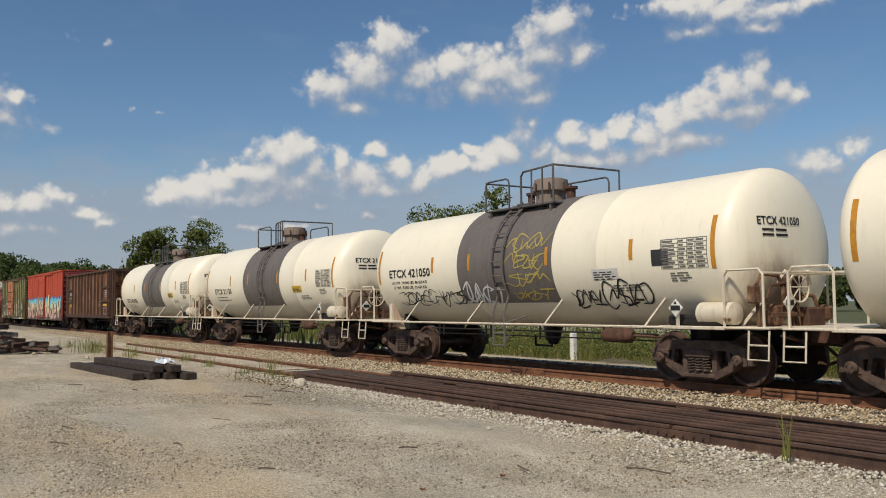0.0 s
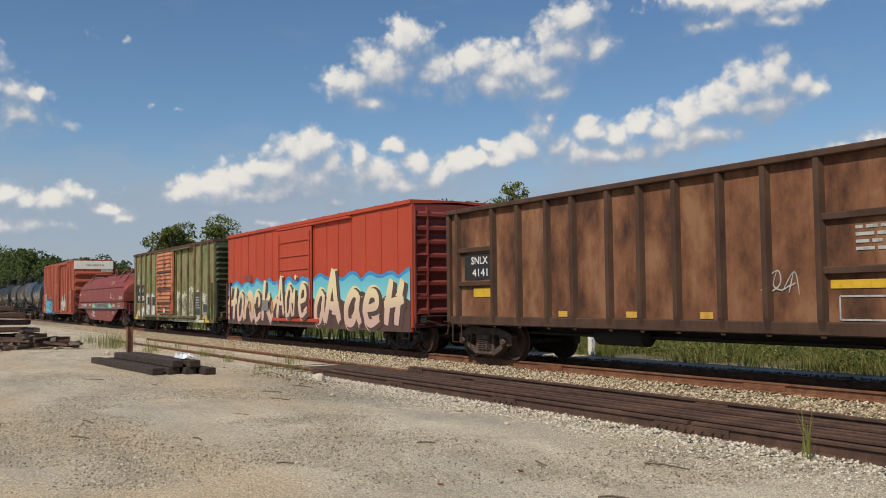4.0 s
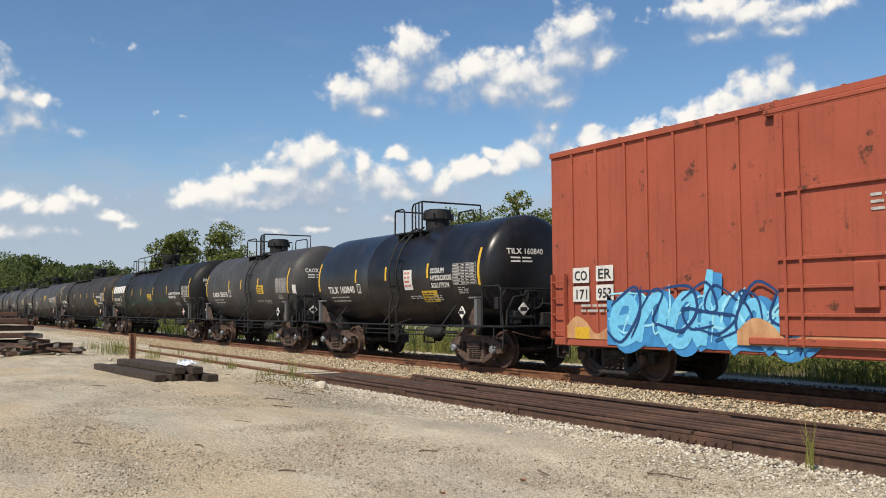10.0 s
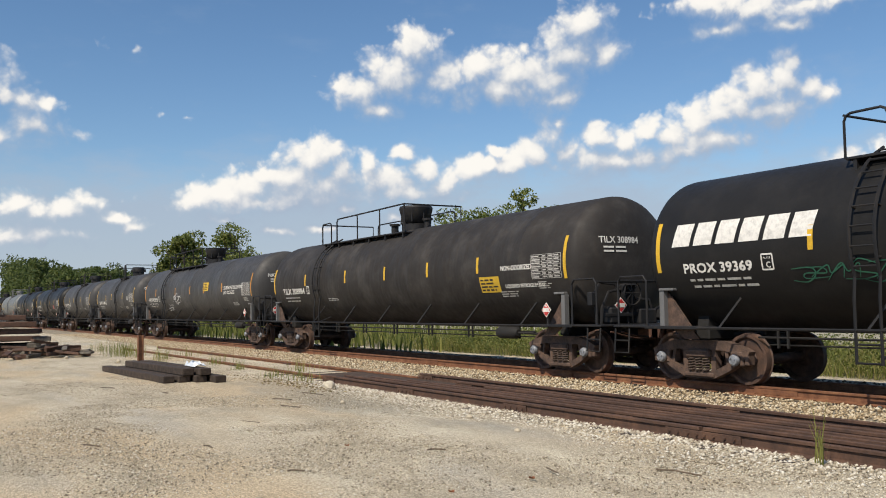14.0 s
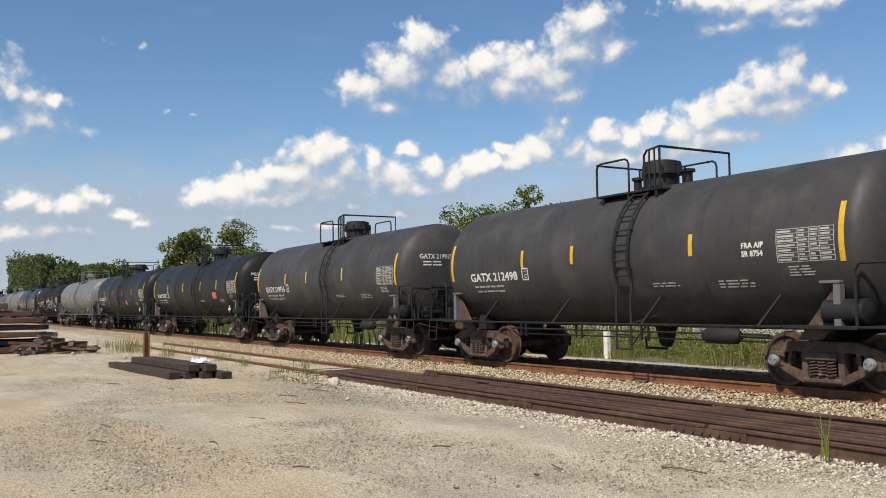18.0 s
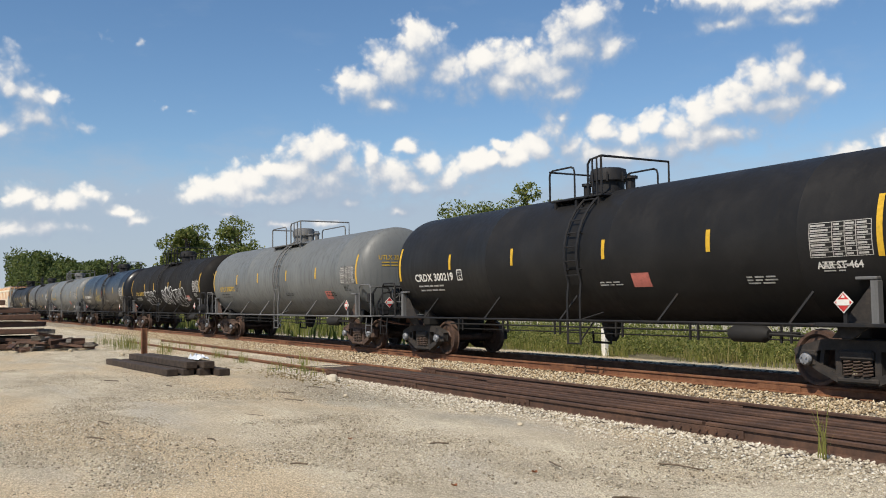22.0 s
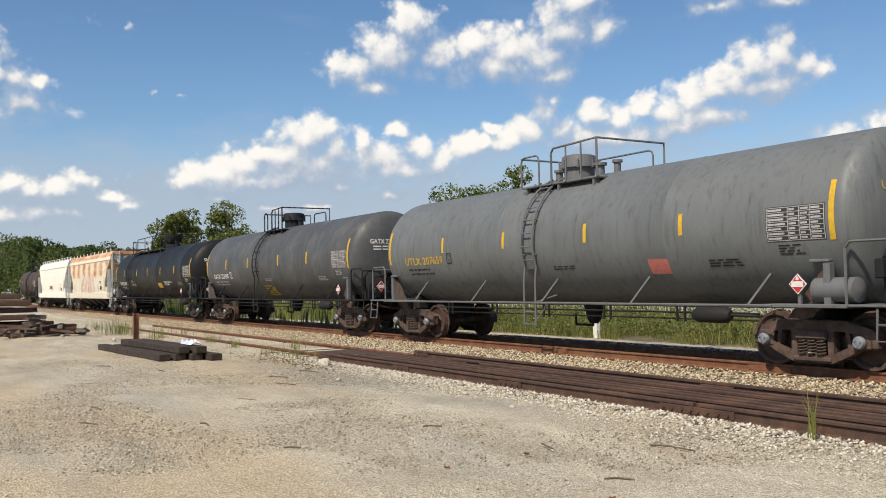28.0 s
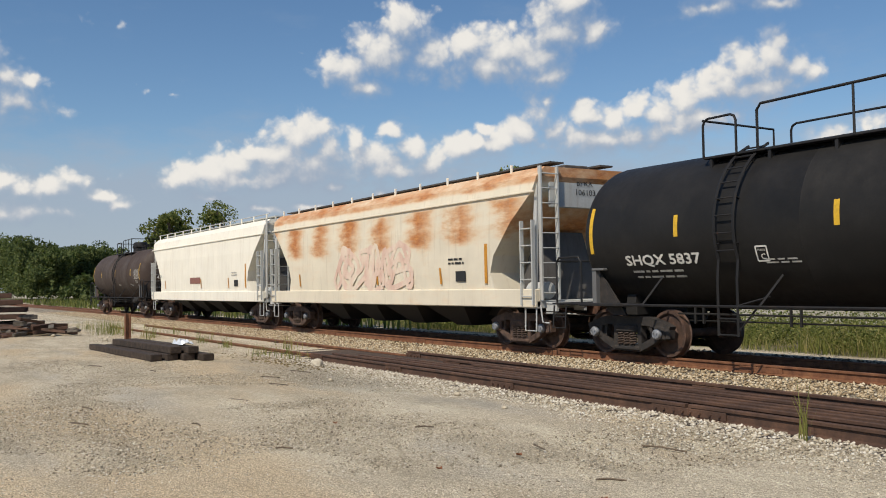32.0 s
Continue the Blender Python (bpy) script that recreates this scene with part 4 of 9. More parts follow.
RAILRUST = rusty("rail_rust", (0.085, 0.034, 0.016), (0.175, 0.073, 0.033), (0.26, 0.125, 0.056), 0.75, 4)
OLDRUST = rusty("old_rail_rust", (0.040, 0.022, 0.015), (0.080, 0.042, 0.026), (0.14, 0.072, 0.042), 0.75, 3)
TIE = rusty("creosoted_timber", (0.016, 0.011, 0.008), (0.038, 0.026, 0.018), (0.082, 0.058, 0.041), 0.9, 5)
TIE_GREY = rusty("weathered_grey_timber", (0.05, 0.043, 0.034), (0.11, 0.094, 0.076), (0.21, 0.19, 0.155), 0.95, 6)
RAIL_PROFILE = [(-0.075, 0.0), (0.075, 0.0), (0.075, 0.012), (0.012, 0.035), (0.010, 0.125), (0.036, 0.135), (0.036, 0.165), (0.028, 0.172),
                (-0.028, 0.172), (-0.036, 0.165), (-0.036, 0.135), (-0.010, 0.125), (-0.012, 0.035), (-0.075, 0.012)]


def rail_geo(x0, x1):
    return Geo().extrude_x(RAIL_PROFILE, x0, x1)


def sleeper_mesh(name, mat, half_length=1.3):
    return Geo().box(-0.115, 0.115, -half_length, half_length, -0.17, 0.0, 0.012).mesh(name, mat)


track = thing("railway_track", "main-line railway track with rust-brown rails", "railway track")
track["kind"] = "structure"
for y in (LINE - 0.755, LINE + 0.755):
    rail = part("running_rail", rail_geo(-600, 100), RAILRUST, track, at=(0, y, RAIL - 0.172))
    for k in range(12):
        x = -4.6 - 5.95 * k
        for e in (-1, 1):
            part("joint_bar", Geo().box(x - 0.45, x + 0.45, *sorted((e * 0.012, e * 0.034)), 0.03, 0.125, 0.006), RAILRUST, rail)
sleeper = sleeper_mesh("sleeper", TIE)
for k in range(150):
    ob = part("sleeper", sleeper, TIE, track, at=(6.0 - 0.51 * k, LINE + random.uniform(-0.05, 0.05), -0.018))
    ob.rotation_euler = (0, 0, random.uniform(-0.02, 0.02))
plate = Geo().box(-0.10, 0.10, -0.19, 0.19, 0.0, 0.022, 0.006).mesh("tie_plate", RAILRUST)
for k in range(60):
    part("tie_plate", plate, RAILRUST, track, at=(6.0 - 0.51 * k, LINE - 0.755, -0.016))

siding = thing("old_siding", "disused siding with dark brown rails laid side by side", "railway track")
siding["kind"] = "structure"
for y, x0, x1, z in ((8.16, -18.6, -7.65, 0.0), (8.17, -7.6, 6, 0.0), (8.52, -41, -18.4, -0.09), (8.52, -18.3, 8, 0.0), (8.72, -17.4, 3, 0.005), (8.95, -16.2, 8, 0.0), (9.22, -13.8, 8, 0.01), (9.50, -15.2, -3.2, 0.0), (9.52, -3.1, 8, 0.0), (9.98, -41, -17.6, -0.08), (9.98, -17.5, 8, 0.01)):
    rail = part("old_rail", rail_geo(x0, x1), OLDRUST if x1 > -17 else RAILRUST, siding, at=(0, y, z))
    for k in range(4):
        x = x0 + 0.25 + (x1 - x0 - 0.5) * k / 3
        part("joint_bar", Geo().box(x - 0.3, x + 0.3, -0.036, -0.012, 0.03, 0.125, 0.006), OLDRUST, rail)
        for dx in (-0.22, -0.08, 0.08, 0.22):
            part("bolt", Geo().lathe([(-0.062, 0.016), (-0.03, 0.018)], 6, "y", (x + dx, 0, 0.078)), OLDRUST, rail)
bed = Geo()
for i in range(60):
    a0, a1 = -20.5 + 28.5 * i / 60, -20.5 + 28.5 * (i + 1) / 60
    y0, y1 = [8.20 + max(0, (-13 - q) * 0.05) + 0.12 * math.sin(q * 2.1) * (q < -14) for q in (a0, a1)]
    bed.add([(a0, y0, 0.055), (a1, y1, 0.055), (a1, 10.0, 0.05), (a0, 10.0, 0.05)], [(0, 1, 2, 3)])
part("cinder_bed", bed, rusty("rust_stained_cinders", (0.022, 0.015, 0.010), (0.055, 0.034, 0.022), (0.12, 0.082, 0.055), 0.95, 9), siding, "dark rust-stained cinders between the old rails")
low = sleeper_mesh("sleeper", TIE, 1.35)
for k in range(44):
    ob = part("sleeper", low, TIE, siding, at=(5.0 - 0.62 * k, 9.14 + random.uniform(-0.10, 0.10), 0.004))
    ob.rotation_euler = (0, 0, random.uniform(-0.05, 0.05))

# ---------------------------------------------------------------- cars
CARS = []            # (thing, x of its middle when the train has run 0 m)
ROW = "cars of the freight train"


def new_car(name, label, category, left, right, nudge=0.0):
    mid = (left + right) / 2
    ob = thing(name, label, category, (mid, LINE, RAIL), ROW)
    CARS.append((ob, mid + nudge))
    return ob, (right - left) / 2


def diamond(car, x, y, z, skin_mat, axis="y", size=0.23):
    """A hazard placard on its bracket: a lozenge with a white rim."""
    g = Geo()
    s = size * 0.72
    v = [(-s, 0), (0, -s), (s, 0), (0, s)]
    if axis == "y":
        g.prism([(x + a, z + b) for a, b in v], y - 0.012, y)
    else:
        g.extrude_x([(y + a, z + b) for a, b in v], x, x + 0.012)
    p = part("placard", g, PLACARD_WHITE, car, "lozenge-shaped hazard placard")
    g = Geo()
    s *= 0.86
    v = [(-s, 0), (0, -s), (s, 0), (0, s)]
    if axis == "y":
        g.prism([(x + a, z + b) for a, b in v], y - 0.018, y - 0.013)
    else:
        g.extrude_x([(y + a, z + b) for a, b in v], x + 0.013, x + 0.018)
    part("placard_face", g, skin_mat, p)
    g = Geo()
    if axis == "y":
        g.box(x - 0.11, x + 0.11, y - 0.023, y - 0.019, z - 0.045, z + 0.045)
        g.prism([(x, z + 0.13), (x - 0.035, z + 0.07), (x + 0.035, z + 0.07)], y - 0.023, y - 0.019)
    else:
        g.box(x + 0.019, x + 0.023, y - 0.10, y + 0.10, z - 0.045, z + 0.045)
    part("placard_print", g, PLACARD_WHITE if skin_mat is PLACARD_RED else INK, p)


def ladder(car, x, skin, z0, z1, trim, foot=True, width=0.42):
    """A side ladder that follows the tank, with its foot below the sill."""
    lad = Geo()
    n = 9
    for dx in (0, width):
        lad.tube([skin.at(x + dx, z0 + (z1 - z0) * i / n, 0.10) for i in range(n + 1)], 0.028, 5)
        for i in (1, 4, 7):
            lad.tube([skin.at(x + dx, z0 + (z1 - z0) * i / n, 0.10), skin.at(x + dx, z0 + (z1 - z0) * i / n, 0.0)], 0.02, 4)
    top = part("ladder", lad, trim, car, "steel side ladder")
    for i in range(8):
        v = z0 + (z1 - z0) * (i + 0.5) / 8
        part("rung", Geo().tube([skin.at(x, v, 0.10), skin.at(x + width, v, 0.10)], 0.017, 5), trim, top)
    if foot:
        a = skin.at(x, z0, 0.10)
        b = Geo()
        for dx in (0, width):
            b.tube([(x + dx, a[1], a[2]), (x + dx, -1.52, a[2] - 0.35), (x + dx, -1.52, 0.52)], 0.026, 5)
        for z in (0.54, 0.82):
            b.tube([(x, -1.52, z), (x + width, -1.52, z)], 0.018, 5)
        b.tube([(x + width, -1.52, 0.60), (x + width + 0.34, -1.42, 1.03)], 0.018, 5)
        b.tube([(x + width - 0.06, -1.52, 1.03), (x + width + 0.5, -1.30, 1.20)], 0.016, 5)
        part("ladder_foot", b, trim, top)


def hoop(g, x0, x1, y, z0, z1, r=0.024, posts=0):
    c = 0.12
    g.tube([(x0, y, z0), (x0, y, z1 - c), (x0 + c * 0.3, y, z1 - c * 0.3), (x0 + c, y, z1), (x1 - c, y, z1),
            (x1 - c * 0.3, y, z1 - c * 0.3), (x1, y, z1 - c), (x1, y, z0)], r, 6)
    for k in range(posts):
        x = x0 + (x1 - x0) * (k + 1) / (posts + 1)
        g.tube([(x, y, z0), (x, y, z1)], r * 0.85, 5)
    return g


# limits stencilled below the reporting marks
LOAD_LINES = {
    "ETCX 421050": ("LD LMT  191000 LBS  86 650 KG", "LT WT  72000 LBS  32 650 KG"),
    "NATX 401033": ("LD LMT  163200 LB  74050 KG", "LT WT  99800 LB  45250 KG"),
    "GATX 219915": ("LD LMT  217500 LB  98650 KG", "LT WT  68500 LB  31050 KG"),
    "MULX 731072": ("LD LMT  195 500 LB  88700 KG", "LT WT  90 500 LB  41000 KG"),
    "TILX 362244": ("LD LMT  194900 LB  88400 KG", "LT WT  91100 LB  41300 KG"),
    "GATX 223290": ("LD LMT  195000 LB  88400 KG", "LT WT  91000 LB  41300 KG"),
}


def tank_car(label, left, right, paint_mat, trim, lad, rails, long=False, r=1.49, zc=2.42, end=1.55, band=None, strip=YELLOW, strips=(),
             marks=None, mark_mat=None, mark_h=0.20, placard=None, truck_mat=None, cap=None, dome=0.0, reservoir=False, extra=None, bottom=False,
             small=DIMWHITE, low=-0.40, mark_x=0.30, mark_w=None, placard_x=0.12):
    """A tank car: tank, sills, saddles, railings, ladder, manway, trucks, marks."""
    left, right = left - 0.50, right - 0.25
    car, half = new_car("tank_car", label, "tank car", left, right)
    mid = (left + right) / 2
    tail, cyl, dish = half + 0.62, half + 0.80, 0.50
    tip = cyl + dish
    head = HeadFace(cyl, dish, r, zc)
    skin = Shell(r, zc)
    prof = [(-tail - dish, 0.02)]
    prof += [(-tail - dish * math.cos(a), r * math.sin(a) ** 0.72) for a in [math.pi / 2 * k / 12 for k in range(1, 12)]]
    prof += [(-tail, r)]
    n = max(4, int(cyl / 1.5))
    for k in range(1, 2 * n):
        x = -tail + (cyl + tail) * k / (2 * n)
        prof += [(x - 0.012, r), (x, r + 0.004), (x + 0.012, r)] if k % 3 == 0 else [(x, r)]
    prof += [(cyl, r)]
    prof += [(cyl + dish * math.cos(a), r * math.sin(a) ** 0.72) for a in [math.pi / 2 * k / 12 for k in range(11, 0, -1)]]
    prof += [(tip, 0.02)]
    tank = part("tank", Geo().lathe(prof, 72, "x", (0, 0, zc)), CREAM_SHELL if paint_mat is CREAM else paint_mat, car, smooth=32)
    if band:
        a, b = band[0] - mid, band[1] - mid
        g = Geo()
        base = zc - 0.98
        v = []
        m = 26
        for i in range(m + 1):
            w = base + (zc + r * math.pi / 2 + 0.9 - base) * i / m
            v += [skin.at(a, w, 0.005), skin.at(b, w, 0.005)]
        g.add(v, [(2 * i, 2 * i + 1, 2 * i + 3, 2 * i + 2) for i in range(m)])
        part("painted_band", g, BAND, tank, "dark grey band painted round the middle", smooth=60)
    # stub sills, bolsters and saddles
    # black on cream cars too, painting in the shade below the tank
    dark = UNDER
    for s in (-1, 1):
        coupler(car, s * (half - 0.9), s, 0.9 + 2.18, dark)
        g = Geo()
        x = s * half
        g.box(x - 0.16, x + 0.16, -0.95, 0.95, 0.80, 1.00, 0.02)
        for e in (-1, 1):
            g.add([(x - 0.13, e * 0.95, 1.0), (x + 0.13, e * 0.95, 1.0), (x + 0.13, e * 0.55, 1.0), (x - 0.13, e * 0.55, 1.0),
                   (x - 0.13, e * 0.90, 1.24), (x + 0.13, e * 0.90, 1.24), (x + 0.13, e * 0.62, 1.12), (x - 0.13, e * 0.62, 1.12)],
                  [(0, 1, 5, 4), (1, 2, 6, 5), (2, 3, 7, 6), (3, 0, 4, 7), (0, 3, 2, 1), (4, 5, 6, 7)])
        part("saddle", g, dark, car)
        # end platform with its railing and steps
        g = Geo()
        e0, e1 = sorted((s * (half + 0.95), s * (half + 1.85)))
        g.box(e0, e1, -1.50, 1.50, 1.02, 1.06, 0.01)
        g.box(*sorted((s * (half - 0.55), s * (half + 0.95))), -1.52, -1.16, 1.00, 1.06, 0.01)
        g.box(*sorted((s * (half - 0.55), s * (half + 0.95))), 1.16, 1.52, 1.00, 1.06, 0.01)
        platform = part("end_platform", g, trim, car)
        xo, xi = s * (half + 1.72), s * (half + 0.92)
        for e in (-1, 1):
            g = Geo().tube([(xi, e * 1.46, 1.04), (xi, e * 1.46, 1.92), (xi + s * 0.08, e * 1.46, 2.02), (xo - s * 0.08, e * 1.46, 2.02), (xo, e * 1.46, 1.92), (xo, e * 1.46, 1.04)], 0.024, 6)
            part("end_railing", g, trim, platform)
        part("end_railing", Geo().tube([(xo, -1.46, 1.95), (xo, 1.46, 1.95)], 0.022, 6), trim, platform)
        for e in (-1, 1):
            g = Geo()
            x = s * (half + 1.62)
            g.tube([(x - 0.2, e * 1.46, 1.0), (x - 0.2, e * 1.50, 0.52), (x + 0.2, e * 1.50, 0.52), (x + 0.2, e * 1.46, 1.0)], 0.02, 5)
            g.tube([(x - 0.2, e * 1.48, 0.76), (x + 0.2, e * 1.48, 0.76)], 0.016, 5)
            part("corner_step", g, trim, platform)
        # long gusset from the saddle to the side rail
        if trim is not TRIM_CREAM:
            x = s * half
            for e in (-1, 1):
                g = Geo().prism([(x + s * a, b) for a, b in ((0.62, 1.04), (0.62, 1.70), (0.58, 1.76), (0.50, 1.76), (0.50, 1.04))], e * 1.36 - 0.06, e * 1.36 + 0.06)
                g.box(*sorted((x + s * 0.62, x + s * 0.26)), e * 1.36 - 0.08, e * 1.36 + 0.08, 1.72, 1.77, 0.01)
                stay = part("saddle_post", g, TRIM_GREY, car)
                g = Geo().prism([(x + s * a, b) for a, b in ((0.499, 1.71), (0.499, 1.07), (0.10, 0.82), (-0.26, 0.82))], e * 1.30 - 0.02, e * 1.30 + 0.02)
                part("gusset", g, TRUCK if truck_mat is not TRUCK_DARK else TRUCK_DARK, stay, "rusty brown gusset plate")
        else:
            x = s * half
            for e in (-1, 1) if s > 0 else ():
                g = Geo().box(*sorted((x - s * 0.45, x + s * 0.75)), *sorted((e * 1.02, e * 1.40)), 1.06, 1.26, 0.05)
                part("skid_box", g, UNDER, car)
            if s < 0:
                g = Geo().box(x + 0.02, x + 0.16, -1.50, -1.42, 1.04, 1.52, 0.015)
                stay = part("saddle_post", g, trim, car)
                g = Geo().prism([(x + 0.16, 1.50), (x + 0.16, 1.06), (x + 0.52, 0.84), (x + 0.78, 0.84)], -1.44, -1.40)
                part("gusset", g, BLUSH, stay, "rust-brown gusset plate")
    # side handrails on brackets
    for e in (-1, 1):
        g = Geo()
        g.tube([(-half + 0.4, e * 1.52, 1.03), (half - 0.4, e * 1.52, 1.03)], 0.026, 6)
        rail = part("side_handrail", g, trim, car)
        count = max(3, int(2 * half / 2.3))
        for k in range(count):
            x = -half + 0.9 + (2 * half - 1.8) * k / (count - 1)
            part("bracket", Geo().tube([(x, e * 1.52, 1.03), (x + 0.26, e * 1.22, 1.56)], 0.024, 5), trim, rail)
    # brake rigging and piping under the tank
    g = Geo()
    g.tube([(-half + 1.0, -0.55, 0.72), (half - 1.0, -0.55, 0.72)], 0.016, 5)
    g.tube([(-half + 1.2, -0.85, 0.86), (half - 1.2, -0.85, 0.86)], 0.020, 5)
    k = -half + 1.6
    while k < half - 1.4:
        g.box(k, k + 0.035, -0.87, -0.83, 0.68, 1.0)
        g.box(k + 0.2, k + 0.235, -0.87, -0.83, 0.68, 1.0)
        k += 2.1
    part("brake_piping", g, UNDER, car)
    if not long or bottom:
        g = Geo()
        x = (rails[0] + rails[1]) / 2 - mid
        g.lathe([(0.52, 0.10), (0.62, 0.16), (0.95, 0.24)], 12, "z", (x, 0, 0))
        g.tube([(x - 0.3, -0.3, 0.75), (x - 0.3, -0.3, 0.5), (x + 0.3, -0.3, 0.5), (x + 0.3, -0.3, 0.75)], 0.03, 5)
        part("bottom_outlet", g, UNDER, car)
    g = Geo()
    g.lathe([(half - 2.6, 0.10), (half - 2.5, 0.15), (half - 1.85, 0.15), (half - 1.75, 0.08)], 14, "x", (0, -0.95, 0.83))
    g.tube([(half - 1.75, -0.95, 0.83), (half - 0.7, -0.7, 0.8)], 0.03, 5)
    part("brake_cylinder", g, UNDER if trim is not TRIM_CREAM else COUPLER, car, smooth=40)
    if reservoir:
        g = Geo()
        g.lathe([(half + 0.22, 0.06), (half + 0.28, 0.20), (half + 1.0, 0.20), (half + 1.06, 0.06)], 16, "x", (0, -1.26, 1.28))
        part("air_reservoir", g, trim, car, smooth=40)
    # brake wheel and its gear box on the leading platform
    g = Geo()
    x = half + 1.66
    g.tube([(x, -0.42 + 0.26 * math.cos(a), 1.72 + 0.26 * math.sin(a)) for a in [2 * math.pi * k / 16 for k in range(16)]], 0.02, 5, True)
    for k in range(4):
        a = math.pi * k / 4
        g.tube([(x, -0.42 + 0.26 * math.cos(a), 1.72 + 0.26 * math.sin(a)), (x, -0.42 - 0.26 * math.cos(a), 1.72 - 0.26 * math.sin(a))], 0.012, 4)
    wheel = part("brake_wheel", g, trim, car)
    g = Geo()
    g.box(x - 0.24, x - 0.04, -0.58, -0.26, 1.46, 1.92, 0.03)
    g.tube([(x - 0.14, -0.42, 1.46), (x - 0.14, -0.42, 1.06)], 0.03, 6)
    g.tube([(x - 0.16, -0.60, 1.8), (x - 0.2, -0.9, 1.75), (x - 0.2, -1.1, 1.4), (x - 0.2, -1.12, 1.06)], 0.03, 6)
    g.box(x - 0.2, x + 0.0, -0.2, 0.3, 1.05, 1.38, 0.03)
    part("brake_gear", g, TRIM_BLACK if trim is not TRIM_CREAM else COUPLER, car, smooth=30)
    gear = TRIM_BLACK if trim is not TRIM_CREAM else STAIN
    for k, (y0, y1, zt) in enumerate(((-1.22, -0.62, 1.95), (-0.2, 0.35, 1.6))):
        g = Geo().tube([(x - 0.22, y0, 1.06), (x - 0.26, y0, zt - 0.2), (x - 0.24, y0 + 0.12, zt), (x - 0.2, y1 - 0.1, zt - 0.03), (x - 0.18, y1, zt - 0.25), (x - 0.18, y1, 1.3)], 0.035, 6)
        part("brake_pipe", g, gear, car, smooth=40)
    part("brake_valve", Geo().box(x - 0.34, x - 0.08, -0.98, -0.72, 1.06, 1.44, 0.05), gear, car)
    part("valve_bowl", Geo().lathe([(1.12, 0.05), (1.18, 0.13), (1.36, 0.13), (1.42, 0.05)], 12, "z", (x - 0.2, 0.55, 0)), gear, car, smooth=40)
    part("brake_lever", Geo().box(x - 0.12, x - 0.07, -1.12, 0.1, 1.22, 1.30, 0.012), gear, car)
    part("brake_chain", Geo().tube([(x - 0.04, -0.42, 1.5), (x - 0.02, -0.40, 1.25), (x - 0.05, -0.36, 1.06)], 0.014, 4), gear, car)
    part("retainer_box", Geo().box(x - 0.30, x - 0.16, -1.42, -1.24, 1.45, 1.75, 0.02), gear, car)
    # top platform, railings, manway
    a, b = rails[0] - mid, rails[1] - mid
    top = zc + r
    deck = trim if trim is not TRIM_CREAM else TRIM_DECK
    high = top + 0.62
    lx = lad - mid
    wide = 1.0
    walkway = part("top_walkway", Geo().box(a, b, -wide, -wide + 0.42, top - 0.20, top - 0.16, 0.008), deck, car)
    part("top_walkway", Geo().box(b - 0.42, b, -wide + 0.43, wide, top - 0.20, top - 0.16, 0.008), deck, car)
    for e in (-1, 1):
        count = 3 if not long else 6
        for k in range(count):
            x = a + 0.15 + (b - a - 0.3) * k / (count - 1)
            part("walkway_support", Geo().box(x - 0.03, x + 0.03, *sorted((e * (wide - 0.36), e * (wide - 0.02))), top - 0.62, top - 0.20), deck, walkway)
    gap0 = min(max(lx - 0.02, a + 0.35), b - 0.9) if not long else a + 0.75
    gap1 = gap0 + 0.46
    part("top_railing", hoop(Geo(), a, gap0, -wide, top - 0.18, high - 0.08), deck, walkway)
    g = Geo()
    g.tube([(gap1, -wide, top - 0.18), (gap1, -wide, high - 0.10), (gap1 + 0.08, -wide, high), (b, -wide, high + 0.04), (b, wide, high + 0.04), (b, wide, top - 0.18)], 0.026, 6)
    part("top_railing", g, deck, walkway)
    part("top_railing", Geo().tube([(b, -wide, top - 0.18), (b, -wide, high + 0.04)], 0.026, 6), deck, walkway)
    part("top_railing", Geo().tube([(a, -wide, high - 0.10), (a, wide, high - 0.10), (a, wide, top - 0.18)], 0.024, 6), deck, walkway)
    part("top_railing", hoop(Geo(), a + 0.4, b - 0.35, wide, top - 0.18, high - 0.06), deck, walkway)
    if not long:
        for k in range(2):
            x = gap1 + (b - gap1) * (k + 1) / 3
            part("railing_post", Geo().tube([(x, -wide, top - 0.18), (x, -wide, high + 0.02)], 0.022, 5), deck, walkway)
    if long:
        for k in range(2):
            x = gap1 + (b - gap1) * (k + 1) / 3
            part("railing_post", Geo().tube([(x, -wide, top - 0.18), (x, -wide, high)], 0.022, 5), deck, walkway)
        part("safety_chain", Geo().tube([(b - 1.3 + 0.9 * k / 6, wide - 0.1, high - 0.02 - 0.16 * math.sin(math.pi * k / 6)) for k in range(7)], 0.009, 4), deck, walkway)
    mx = ((a + b) / 2 if not long else b - 1.05) + dome
    g = Geo()
    if long:
        g.lathe([(top - 0.1, 0.42), (top + 0.16, 0.42), (top + 0.18, 0.30), (top + 0.30, 0.44), (top + 0.60, 0.52), (top + 0.66, 0.53), (top + 0.72, 0.50), (top + 0.73, 0.1)], 24, "z", (mx, 0, 0))
    else:
        g.lathe([(top - 0.1, 0.36), (top + 0.24, 0.36), (top + 0.25, 0.44), (top + 0.32, 0.44), (top + 0.52, 0.40), (top + 0.55, 0.32), (top + 0.56, 0.05)], 20, "z", (mx, 0, 0))
    man = part("manway", g, trim if trim is not TRIM_CREAM else MANWAY, car, smooth=35)
    for k in range(8):
        t = 2 * math.pi * k / 8
        g = Geo().lathe([(top + 0.22, 0.025), (top + (0.42 if not long else 0.72), 0.022)], 6, "z", (mx + 0.47 * math.cos(t), 0.47 * math.sin(t), 0))
        part("manway_bolt", g, trim if trim is not TRIM_CREAM else COUPLER, man)
